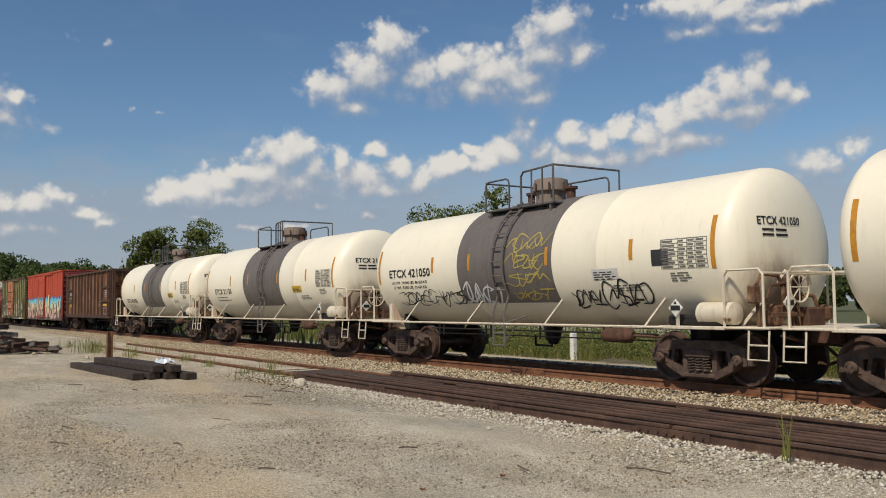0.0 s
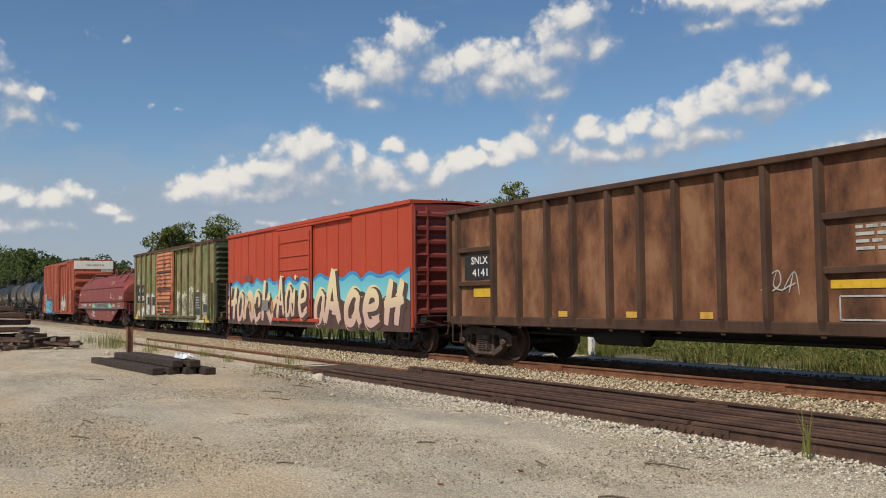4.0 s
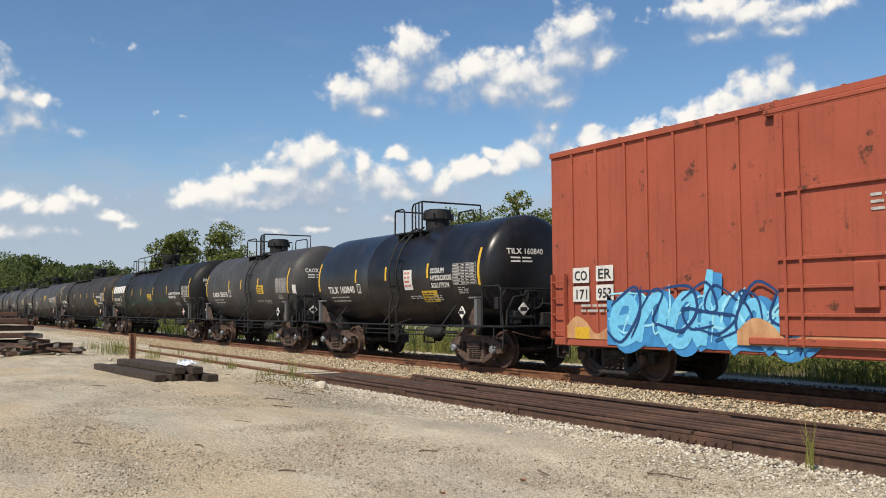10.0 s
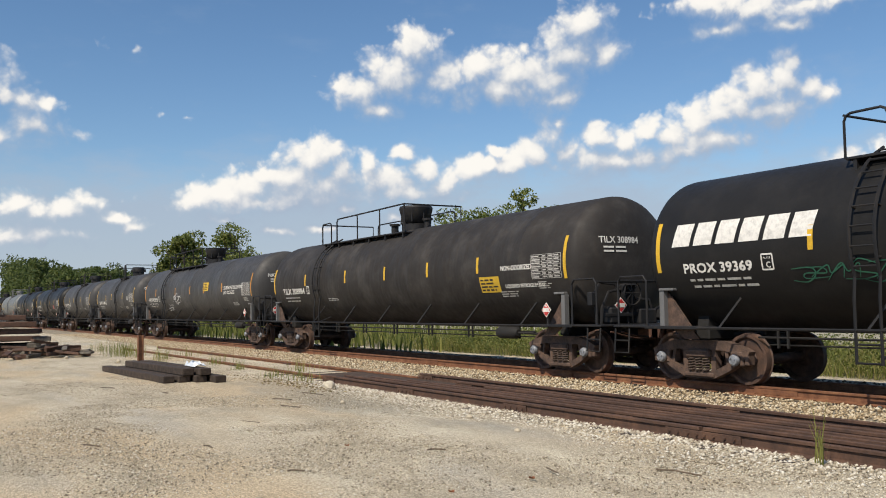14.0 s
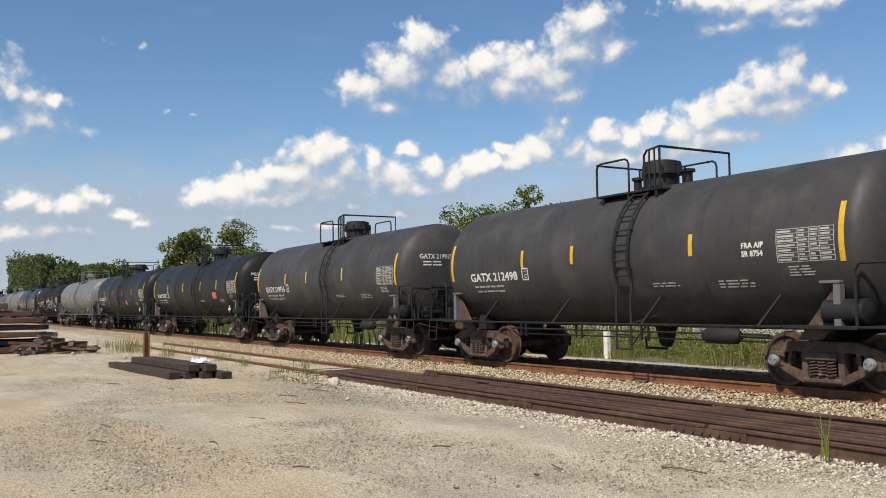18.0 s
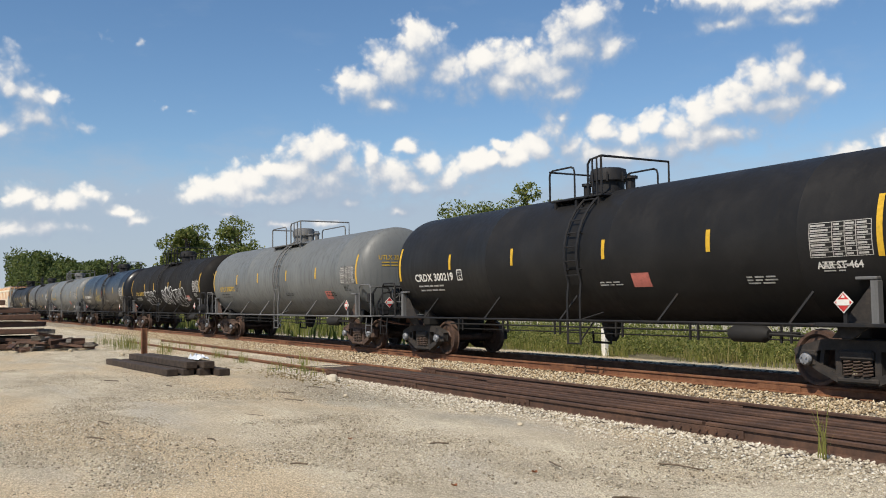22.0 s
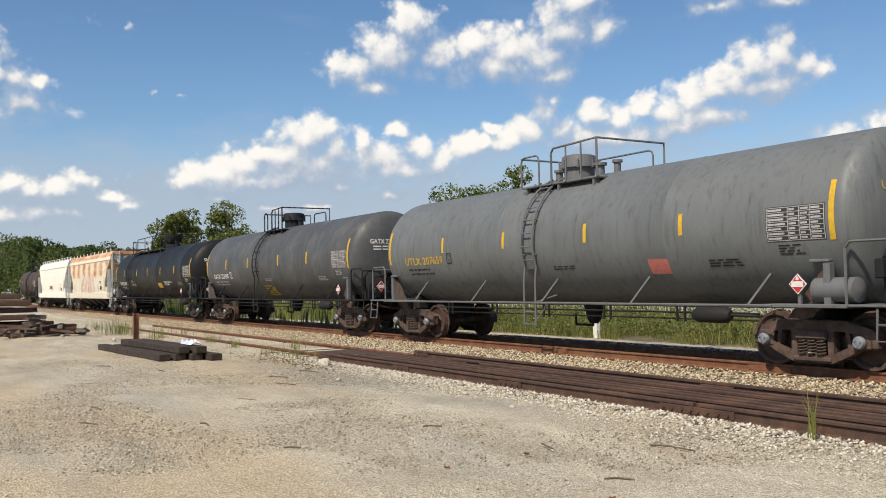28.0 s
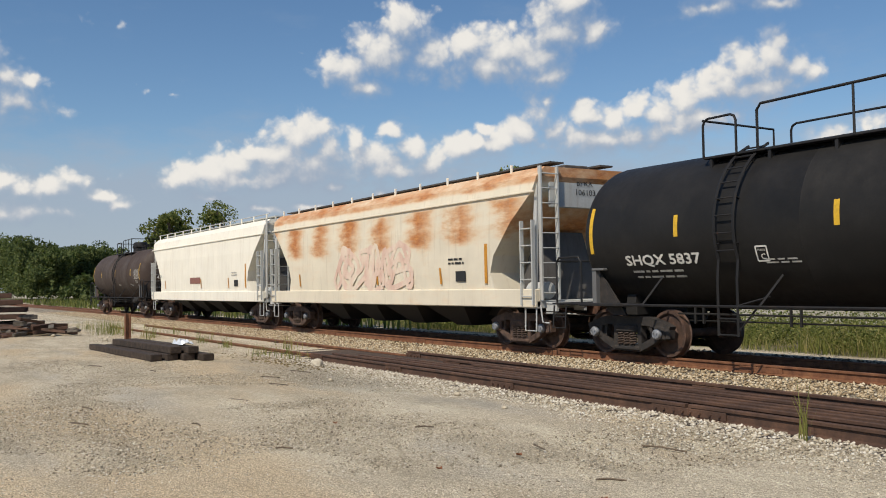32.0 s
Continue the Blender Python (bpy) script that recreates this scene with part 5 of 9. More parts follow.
    for dx, q in ((0.72, 0.11), (-0.75, 0.09), (-1.4, 0.12), (1.3, 0.08)):
        if a + 0.1 < mx + dx < b - 0.1:
            g = Geo().lathe([(top - 0.05, q), (top + 0.22, q), (top + 0.23, q * 1.5), (top + 0.29, q * 1.5), (top + 0.30, 0.03)], 10, "z", (mx + dx, 0, 0))
            part("valve", g, trim if trim is not TRIM_CREAM else COUPLER, car, smooth=35)
    ladder(car, lx, skin, zc - 0.55 if trim is not TRIM_CREAM else zc - 0.75, zc + r * 1.18, trim if band is None else BAND)
    # strips, marks
    for x, tall in [(-half - 0.55, 0.95), (half + 0.73, 0.95)] + [(q - mid, 0.40) for q in strips]:
        g = Geo()
        lo = zc - 0.12 if tall < 0.5 else zc - 0.36
        patch(g, skin, x - 0.05, x + 0.05, lo, lo + tall, 0.006, 8)
        part("reflective_strip", g, strip, car)
    part("small_lettering", bars(Geo(), skin, half - 1.85, zc - 0.60, 0.8, 3, 0.028, 0.030, len(label)), small, car)
    part("small_lettering", bars(Geo(), skin, lx + 0.9, zc - 0.60, 0.8, 2, 0.028, 0.030, len(label) + 1), small, car)
    part("small_lettering", bars(Geo(), skin, half - 0.30, zc - 0.40, 0.5, 4, 0.022, 0.026, len(label) + 3), small, car)
    if marks:
        mark_w = mark_w or 0.92 * len(marks) * mark_h
        if marks in LOAD_LINES:
            for k, text in enumerate(LOAD_LINES[marks]):
                wide = mark_w * (0.86 if k == 0 else 0.80)
                g = letters(Geo(), skin, text, -half + mark_x + 0.10 + 0.06 * k, zc + low - 0.175 - 0.135 * k, 0.072, wide, bold=0.003)
                part("load_limit", g, WHITE if small is DIMWHITE else INK, car)
        else:
            for k in range(2):
                part("load_limit", bars(Geo(), skin, -half + mark_x + 0.12 + 0.05 * k, zc + low - 0.11 - 0.125 * k, 1.5, 1, 0.045, 0.05, len(label) + 2 + k), small, car)
        g = Geo()
        letters(g, skin, marks, -half + mark_x, zc + low, mark_h, mark_w, bold=0.014)
        part("reporting_mark", g, mark_mat or WHITE, car)
        g = Geo()
        letters(g, head, marks, -0.92, zc + 0.40, 0.14, 1.05, 0.012, bold=0.006)
        bars(g, head, -0.82, zc + 0.33, 0.72, 2, 0.04, 0.05, 5, 0.012)
        part("end_mark", g, mark_mat or WHITE, car)
        g = Geo()
        u = -half + mark_x + mark_w + 0.22
        if lx - 0.35 < u < lx + 0.6:
            u = lx + 0.75
        if trim is not TRIM_CREAM:
            frame_of(g, skin, u, zc + low, 0.22, 0.26)
            letters(g, skin, "C", u + 0.075, zc + low + 0.03, 0.10, bold=0.004)
            letters(g, skin, "PLATE", u + 0.035, zc + low + 0.18, 0.035, 0.15)
            part("plate_stencil", g, WHITE if small is DIMWHITE else small, car)
    g = Geo()
    table(g, skin, half - 0.48, zc - 0.33, 1.08, 0.54)
    if trim is TRIM_GREY:
        part("data_panel", patch(Geo(), skin, half - 0.50, half + 0.62, zc - 0.35, zc + 0.23, 0.004, 4), SIGN_DARK, car)
    part("data_panel", g, GREYPRINT if trim is TRIM_CREAM else PANEL, car)
    if placard:
        y = -1.53
        x = half + placard_x
        post = Geo()
        post.box(x - 0.03, x + 0.03, y + 0.02, y + 0.06, 1.04, 1.50)
        part("placard_post", post, trim, car)
        diamond(car, x, y, 1.38, placard)
        diamond(car, half + 1.74, -0.82, 1.46, placard, "x")
    if trim is TRIM_CREAM:
        for e in (-1, 1):
            part("end_brace", Geo().tube([(half + 0.95, e * 1.05, 1.06), (half + 1.32, e * 0.30, 2.02)], 0.03, 5), trim, car)
    for s in (-1, 1):
        truck(car, s * half, truck_mat or TRUCK, cap or CAP)
    if extra:
        extra(car, skin, half, tip, mid)
    return car


def hazard_text(lines, du, dv, h):
    def put(car, skin, half, tip, mid):
        g = Geo()
        for i, s in enumerate(lines):
            letters(g, skin, s, half + 1.80 - du, skin.zc + dv - i * h * 1.5, h, bold=0.008)
        part("hazard_lettering", g, WHITE, car)
    return put


def notice(mat, u, dv, w, h, ink=None):
    """A pasted notice, u from the middle of the car."""
    def put(car, skin, half, tip, mid):
        g = Geo()
        x = u + 0.375
        patch(g, skin, x, x + w, skin.zc + dv, skin.zc + dv + h, 0.007, 3)
        p = part("notice", g, mat, car)
        if ink:
            g = Geo()
            bars(g, skin, x + 0.05, skin.zc + dv + h - 0.06, w - 0.1, 4, h * 0.1, h * 0.11, 4, 0.010)
            part("notice_print", g, ink, p)
    return put


def tag(mat, x0, x1, v0, v1, count, w, seed):
    def put(car, skin, half, tip, mid):
        g = Geo()
        scrawl(g, skin, x0 + 0.375, x1 + 0.375, v0, v1, count, w, seed)
        part("graffiti", g, mat, car, "sprayed graffiti scrawl")
    return put


def emblem(u, dv, w, h, count):
    """A maker's name painted out as slanting white blocks, u from the middle of the car."""
    def put(car, skin, half, tip, mid):
        p = None
        step = w / count
        for k in range(count):
            g = Geo()
            patch(g, skin, u + k * step, u + (k + 0.82) * step, skin.zc + dv, skin.zc + dv + h, 0.007, 3, 0.22)
            part("emblem_block", g, WHITE, car)
    return put


LOOPS = [
    [[(0, .85), (.18, .9), (.40, .92)], [(0, .8), (.06, .65), (.08, .42), (.17, .30), (.18, .5)],
     [(.21, .55), (.27, .40), (.35, .42), (.28, .65), (.22, .85), (.26, .95), (.32, .85), (.38, .5)], [(.17, .3), (.2, .12), (.33, .02), (.36, .15), (.3, .35)],
     [(.36, .12), (.45, .0), (.63, .0), (.64, .12), (.55, .35), (.44, .62), (.44, .85), (.52, .95), (.6, .8), (.72, .4), (.82, .15), (.75, .05), (.64, .08)],
     [(.52, .62), (.5, .75), (.54, .85), (.58, .7), (.55, .6), (.53, .72)], [(.62, .75), (.66, .95), (.74, 1.0), (.82, .85), (.86, .55), (.80, .42), (.95, .45), (1.0, .3), (.93, .2)]],
    [[(0, .77), (.06, .80), (.17, .72), (.2, .5), (.25, .48)], [(0, .77), (.1, .6), (.24, .38), (.28, .4)], [(.24, .38), (.2, .36), (.17, .25), (.1, .14), (.02, .3), (0, .5), (.05, .58), (.12, .5)],
     [(.17, .72), (.28, .80), (.38, .95), (.31, .55), (.40, .25), (.6, .05)], [(.31, .6), (.38, .85), (.5, .9), (.58, .7), (.6, .45), (.52, .42), (.34, .62)],
     [(.50, .95), (.53, .78), (.59, .78), (.62, 1.0)], [(.64, .3), (.62, .7), (.7, .95), (.8, .85), (.86, .5), (.95, .1)], [(.24, .33), (.3, .2), (.36, .07), (.2, .07), (.17, .3)],
     [(.4, .5), (.5, .3), (.65, .15)], [(.68, .68), (.78, .58), (.70, .5), (.66, .3), (.72, .02), (.62, .05)]],
]


def outline(mat, x0, x1, v0, v1, style, w):
    """Looping outlines of letter bodies, sprayed in one thin line."""
    def put(car, skin, half, tip, mid):
        g = Geo()
        for line in LOOPS[style]:
            stroke(g, skin, [(x0 - mid + (x1 - x0) * a, v0 + (v1 - v0) * b) for a, b in line], w, taper=0.3)
        part("graffiti", g, mat, car, "sprayed outline letters")
    return put


def several(*jobs):
    def put(*a):
        for j in jobs:
            j(*a)
    return put


SPRAY_WHITE = plain("white_spray", (0.62, 0.62, 0.60), 0.6)
SPRAY_BLACK = plain("black_spray", (0.015, 0.015, 0.015), 0.6)
SPRAY_UMBER = plain("umber_spray", (0.075, 0.05, 0.03), 0.7)
SPRAY_OCHRE = plain("ochre_spray", (0.42, 0.33, 0.08), 0.6)
SPRAY_GREEN = plain("green_spray", (0.018, 0.095, 0.055), 0.7)
LABEL_YELLOW = worn("yellow_label", (0.60, 0.38, 0.03), 0.2)
SIGN_DARK = plain("black_stencil", (0.03, 0.03, 0.03), 0.6)
LABEL_WHITE = plain("white_label", (0.62, 0.60, 0.55), 0.6)


def even(a, b, n):
    return [a + (b - a) * k / (n - 1) for k in range(n)]


def white_tank(left, right, marks, band, lad, rails, tags=None):
    jobs = [notice(LABEL_YELLOW if not tags else LABEL_WHITE, 2.55, -0.48, 0.75, 0.22, INK)]
    if tags:
        jobs += tags
    car = tank_car("cream-white tank car with a dark grey middle band", left, right, CREAM, TRIM_CREAM, lad, rails, band=band, strip=AMBER,
                   strips=[left + 1.75, band[0] + 0.50, band[1] - 0.18, right - 1.5], marks=marks, mark_mat=INK, mark_h=0.21, mark_x=0.0 if tags else 0.35, low=-0.20 if tags else (-0.70 if marks == "ETCX 421021" else -0.44), placard=PLACARD_WHITE, cap=TRUCK, small=GREYPRINT, reservoir=True, placard_x=-0.1, extra=several(*jobs))
    return car


white_tank(-7.30 , 3.20, None, (-4.1, -0.5), -2.4, (-3.6, -1.0))
white_tank(-21.85, -11.47, "ETCX 421050", (-18.95, -15.33), -17.40, (-18.36, -15.80),
           [tag(SPRAY_BLACK, -5.4, -2.3, 1.36, 1.86, 12, 0.03, 3), tag(SPRAY_WHITE, -2.25, -0.85, 1.35, 2.0, 6, 0.05, 4),
            tag(SPRAY_OCHRE, -0.2, 1.0, 2.65, 3.05, 5, 0.035, 5), tag(SPRAY_OCHRE, -0.2, 1.0, 2.25, 2.62, 5, 0.035, 15), tag(SPRAY_OCHRE, -0.25, 0.95, 1.85, 2.22, 4, 0.035, 16), tag(SPRAY_OCHRE, -0.15, 1.05, 1.5, 1.82, 5, 0.035, 17),
            tag(SPRAY_BLACK, 1.72, 2.6, 1.30, 1.75, 5, 0.035, 6), tag(SPRAY_BLACK, 2.75, 3.9, 1.28, 1.95, 6, 0.045, 7), notice(SIGN_DARK, 4.22, -0.26, 0.42, 0.30)])
white_tank(-36.90, -26.45, "ETCX 21130", (-33.75, -30.2), -32.1, (-33.40, -31.05))
white_tank(-51.77, -41.08, "ETCX 421021", (-48.5, -45.0), -46.9, (-48.0, -45.5))
tank_car("glossy black sodium hydroxide tank car", -149.51, -141.38, GLOSS, TRIM_BLACK, -145.4, (-146.0, -144.4), strips=(-147.78, -145.79, -143.38), mark_x=0.15, mark_h=0.22, mark_w=1.92, low=-0.45, marks="TILX 160840", placard=PLACARD_WHITE, truck_mat=TRUCK, r=1.44,
         extra=several(hazard_text(["SODIUM", "HYDROXIDE", "SOLUTION"], 3.40, 0.0, 0.13), notice(LABEL_WHITE, 0.735, -0.42, 0.47, 0.56, PALE_RED), notice(LABEL_YELLOW, 1.635, -0.80, 0.80, 0.34, INK)))
tank_car("charcoal tank car with a yellow notice", -162.21, -153.97, CHARCOAL, TRIM_BLACK, -157.8, (-159.0, -157.0), strips=(-160.13, -158.6, -156.59), marks="CAOX 300516", placard=PLACARD_WHITE, r=1.42,
         extra=several(notice(LABEL_YELLOW, 1.35, -0.34, 0.75, 0.34, INK), notice(LABEL_WHITE, 5.05, -0.42, 0.34, 0.36)))
tank_car("long matt black liquefied gas tank car with faded green spray paint", -182.25, -166.47, BLACK, TRIM_BLACK, -179.2, (-179.6, -173.7), long=True, strips=(-179.95, -177.81, -175.6, -172.85, -170.04), mark_x=0.05, marks="PROX 39369", placard=PLACARD_RED, mark_h=0.17,
         extra=several(emblem(-8.2, 0.10, 3.1, 0.42, 6), hazard_text(["LIQUEFIED PETROLEUM GAS", "NON-ODORIZED"], 4.75, -0.18, 0.12), notice(LABEL_YELLOW, 0.15, -0.42, 0.95, 0.34, INK), tag(SPRAY_GREEN, -6.0, -1.8, 1.75, 2.1, 16, 0.025, 8), tag(SPRAY_GREEN, -1.6, 0.6, 1.7, 2.35, 9, 0.03, 9), tag(SPRAY_GREEN, 0.8, 4.6, 1.85, 2.1, 15, 0.02, 10)))
tank_car("long black liquefied gas tank car", -202.62, -186.60, DUSTY, TRIM_BLACK, -199.8, (-200.2, -194.2), long=True, strips=(-200.67, -197.35, -194.59, -192.06, -189.56), marks="TILX 308984", placard=PLACARD_RED,
         extra=several(hazard_text(["NON-ODORIZED"], 3.5, -0.10, 0.11), hazard_text(["LIQUEFIED PETROLEUM GAS"], 3.4, -0.52, 0.085), notice(LABEL_YELLOW, 5.1, -0.62, 0.85, 0.40, INK)))
tank_car("long charcoal liquefied gas tank car with white scrawls", -223.6, -206.9, CHARCOAL, TRIM_BLACK, -220.6, (-221.0, -214.9), long=True, strips=(-222.2, -218.13, -215.4, -213.06, -210.31), mark_x=0.17, mark_w=2.05, marks="NATX 401033", placard=PLACARD_RED, strip=AMBER,
         extra=several(hazard_text(["LIQUEFIED PETROLEUM GAS", "NOT ODORIZED"], 4.7, -0.02, 0.14), notice(LABEL_YELLOW, 2.1, -0.02, 0.85, 0.40, INK), tag(SPRAY_WHITE, -3.2, -2.1, 1.85, 2.35, 5, 0.035, 11), tag(SPRAY_WHITE, -4.85, -3.85, 1.45, 1.70, 3, 0.04, 12)))
tank_car("charcoal grey tank car with a curved side ladder", -238.32, -228.35, CHARCOAL, TRIM_BLACK, -233.0, (-234.1, -232.2), strips=(-236.25, -234.43, -230.99), marks="GATX 212498", placard=None, reservoir=True, extra=hazard_text(["FRA AIP", "SR 8754"], 3.02, -0.06, 0.095))
tank_car("charcoal grey tank car with a curved side ladder", -253.49, -243.11, CHARCOAL, TRIM_BLACK, -248.0, (-249.25, -247.25), strips=(-251.53, -249.48, -246.39), marks="GATX 219915", placard=None, reservoir=True)
tank_car("black tank car with pink notice", -271.31, -258.04, BLACK, TRIM_BLACK, -264.2, (-265.4, -263.5), strips=(-269.25, -266.15, -262.97, -260.35), marks="MULX 731072", placard=PLACARD_RED, reservoir=True, truck_mat=TRUCK, extra=notice(PALE_RED, 3.6, -0.55, 0.6, 0.30))
tank_car("black tank car with pink notice", -289.13, -275.68, BLACK, TRIM_BLACK, -282.5, (-283.7, -281.9), strips=(-287.42, -284.6, -281.35, -278.52), marks="CRDX 300219", placard=PLACARD_RED, truck_mat=TRUCK_DARK, extra=several(notice(PALE_RED, 1.8, -0.74, 0.5, 0.30), hazard_text(["AAR ST-464"], 2.20, -0.52, 0.11)))
tank_car("light grey tank car with yellow lettering", -307.25, -293.63, GREY, TRIM_GREY, -300.4, (-301.95, -298.95), strips=(-305.02, -302.4, -299.25, -296.43), marks="UTLX 208792", mark_mat=STENCIL, placard=PLACARD_RED, small=INK, extra=notice(PALE_RED, 4.6, -0.86, 0.52, 0.30), dome=-0.6)
tank_car("black tank car with large white outline graffiti", -324.56, -311.26, MATT, TRIM_BLACK, -319.0, (-319.6, -316.7), strips=(-322.24, -319.99, -316.72, -314.24), mark_x=0.52, marks="UTLX 209737", mark_mat=STENCIL, placard=PLACARD_RED, reservoir=True,
         extra=several(notice(PALE_RED, 4.6, -0.78, 0.5, 0.28), outline(SPRAY_WHITE, -322.2, -318.85, 1.40, 2.30, 0, 0.042), outline(SPRAY_WHITE, -318.2, -315.4, 1.42, 2.50, 1, 0.045), outline(SPRAY_WHITE, -315.9, -313.1, 1.30, 2.35, 0, 0.045)))
tank_car("glossy blue-black tank car", -342.20, -328.90, GLOSS, TRIM_BLACK, -335.2, (-336.1, -334.2), strips=(-340.22, -337.5, -334.61, -331.66), marks="TILX 362244", placard=PLACARD_RED, truck_mat=TRUCK_DARK,
         extra=several(notice(PALE_RED, -0.3, -0.30, 0.35, 0.4), tag(SPRAY_OCHRE, -2.6, -0.9, 1.75, 2.2, 5, 0.04, 31)))
tank_car("light grey tank car with yellow lettering", -359.97, -347.05, GREY, TRIM_GREY, -354.5, (-355.2, -352.5), strips=(-358.09, -355.34, -352.39, -349.7), marks="UTLX 207659", mark_mat=STENCIL, placard=PLACARD_RED, small=INK, reservoir=True, extra=notice(PALE_RED, 2.85, -0.86, 0.52, 0.32), dome=-0.4)
tank_car("dark grey tank car with a yellow belly notice", -377.71, -364.38, DARKGREY, TRIM_BLACK, -372.5, (-372.6, -370.7), strips=(-376.08, -373.33, -369.96, -367.23), low=-0.52, marks="GATX 223290", placard=PLACARD_RED, extra=notice(LABEL_YELLOW, -1.05, -1.45, 0.95, 0.55, INK), dome=-0.3)
tank_car("long matt black liquefied gas tank car", -397.25, -382.15, BLACK, TRIM_BLACK, -395.0, (-395.7, -389.0), long=True, strips=(-395.98, -392.68, -390.12, -387.28, -384.53), marks="SHQX 5837", low=-0.64, placard_x=-0.6, mark_x=0.35, mark_w=1.9, placard=PLACARD_RED, truck_mat=TRUCK_DARK, reservoir=True,
         extra=several(hazard_text(["LIQUEFIED PETROLEUM GAS", "NON-ODORIZED"], 6.3, -0.60, 0.085), notice(LABEL_YELLOW, 1.45, -0.88, 0.8, 0.30)))
tank_car("dusty dark brown tank car at the tail of the train", -448.1, -437.0, DUSTBROWN, TRIM_BLACK, -443.0, (-444.2, -440.4), strips=even(-446.6, -438.6, 3), marks=None)


# ---------------------------------------------------------------- box cars, gondola, coil car, hoppers
def patchy(name, stops, scale, rough=0.75, streak=0.4, streak_tint=(0.10, 0.05, 0.02)):
    """Old paint that has turned in blotches."""
    m, n, l, b = material(name)
    k = noise_at(n, l, scale, 8, 0.66, (1, 1, 0.55))
    col = ramp(n, l, k, stops)
    s = noise_at(n, l, 2.6, 7, 0.65, (3.0, 3.0, 0.22))
    col = blend(n, l, mth(n, l, "MULTIPLY", mask(n, l, s, 0.5, 0.72), streak), col, streak_tint)
    sp = noise_at(n, l, 7.0, 8, 0.7)
    col = blend(n, l, mask(n, l, sp, 0.66, 0.74), col, streak_tint)
    l.new(col, b.inputs["Base Color"])
    b.inputs["Roughness"].default_value = rough
    relief(n, l, b, k, 0.25, 0.012)
    return m


def rust_bloom(name, base, low, high):
    """White paint whose upper half has rusted through in a column between every pair of ribs."""
    m, n, l, b = material(name)
    c = n.new("ShaderNodeTexCoord")
    s = n.new("ShaderNodeSeparateXYZ")
    l.new(c.outputs["Object"], s.inputs[0])
    rag = noise_at(n, l, 1.3, 7, 0.66, (0.7, 1, 2.4))
    rag2 = noise_at(n, l, 0.55, 3, 0.5)
    col_pos = mth(n, l, "FRACT", mth(n, l, "MULTIPLY", mth(n, l, "ADD", mth(n, l, "ADD", s.outputs[0], 21.52), mth(n, l, "MULTIPLY", rag, 0.5)), 1 / 2.13))
    column = mth(n, l, "SUBTRACT", 1.0, mth(n, l, "MULTIPLY", mth(n, l, "ABSOLUTE", mth(n, l, "SUBTRACT", col_pos, 0.5)), 1.75))
    rise = mth(n, l, "MULTIPLY", mask(n, l, s.outputs[2], low, high), mth(n, l, "SUBTRACT", 1.0, mask(n, l, s.outputs[2], 3.42, 3.58)))
    crest = mask(n, l, s.outputs[2], 3.66, 3.80)
    amount = mth(n, l, "ADD", mth(n, l, "MULTIPLY", column, rise), mth(n, l, "MULTIPLY", crest, 0.75))
    amount = mth(n, l, "ADD", amount, mth(n, l, "MULTIPLY", mth(n, l, "SUBTRACT", rag, 0.5), 1.7))
    amount = mth(n, l, "ADD", amount, mth(n, l, "MULTIPLY", mth(n, l, "SUBTRACT", rag2, 0.5), 1.0))
    rust = ramp(n, l, noise_at(n, l, 5, 7, 0.65, (1, 1, 3)), [(0.3, (0.34, 0.105, 0.026)), (0.7, (0.58, 0.25, 0.075))])
    pale = ramp(n, l, noise_at(n, l, 1.1, 5, 0.6), [(0.3, tuple(q * 0.88 for q in base)), (0.7, base)])
    halo = blend(n, l, mth(n, l, "MULTIPLY", mask(n, l, amount, 0.0, 0.8), 0.50), pale, (0.66, 0.36, 0.13))
    col = blend(n, l, mask(n, l, amount, 0.35, 1.15), halo, rust)
    st = noise_at(n, l, 3.0, 6, 0.62, (2.6, 2.6, 0.2))
    col = blend(n, l, mth(n, l, "MULTIPLY", mask(n, l, st, 0.52, 0.75), 0.25), col, (0.34, 0.25, 0.16))
    l.new(col, b.inputs["Base Color"])
    b.inputs["Roughness"].default_value = 0.6
    return m


def fade_up(name, low, high, z0, z1):
    """Sprayed paint that goes from one tint to another with height."""
    m, n, l, b = material(name)
    c = n.new("ShaderNodeTexCoord")
    s = n.new("ShaderNodeSeparateXYZ")
    l.new(c.outputs["Object"], s.inputs[0])
    k = mth(n, l, "ADD", mask(n, l, s.outputs[2], z0, z1), mth(n, l, "MULTIPLY", mth(n, l, "SUBTRACT", noise_at(n, l, 2.2, 4), 0.5), 0.35), clamp=True)
    l.new(blend(n, l, k, low, high), b.inputs["Base Color"])
    b.inputs["Roughness"].default_value = 0.6
    return m


RED = paint("red_boxcar_paint", (0.43, 0.064, 0.029), 0.6, 0.12, (0.24, 0.05, 0.03), fade=0.07, spec=0.25)
REDBROWN = paint("red_brown_boxcar_paint", (0.34, 0.082, 0.045), 0.6, 0.35, (0.13, 0.045, 0.028), rust=0.47, rust_tint=(0.085, 0.035, 0.022), fade=0.10, spec=0.3)
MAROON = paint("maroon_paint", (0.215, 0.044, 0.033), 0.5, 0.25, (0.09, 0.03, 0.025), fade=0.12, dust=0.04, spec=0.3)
MAROON_DARK = paint("dark_maroon_paint", (0.13, 0.026, 0.022), 0.6, 0.3, (0.05, 0.02, 0.016))
MOSS = patchy("faded_green_boxcar_paint", [(0.34, (0.10, 0.125, 0.040)), (0.44, (0.185, 0.20, 0.075)), (0.52, (0.25, 0.225, 0.10)), (0.57, (0.21, 0.145, 0.06)), (0.64, (0.13, 0.060, 0.026))], 0.9, 0.75, 0.75)
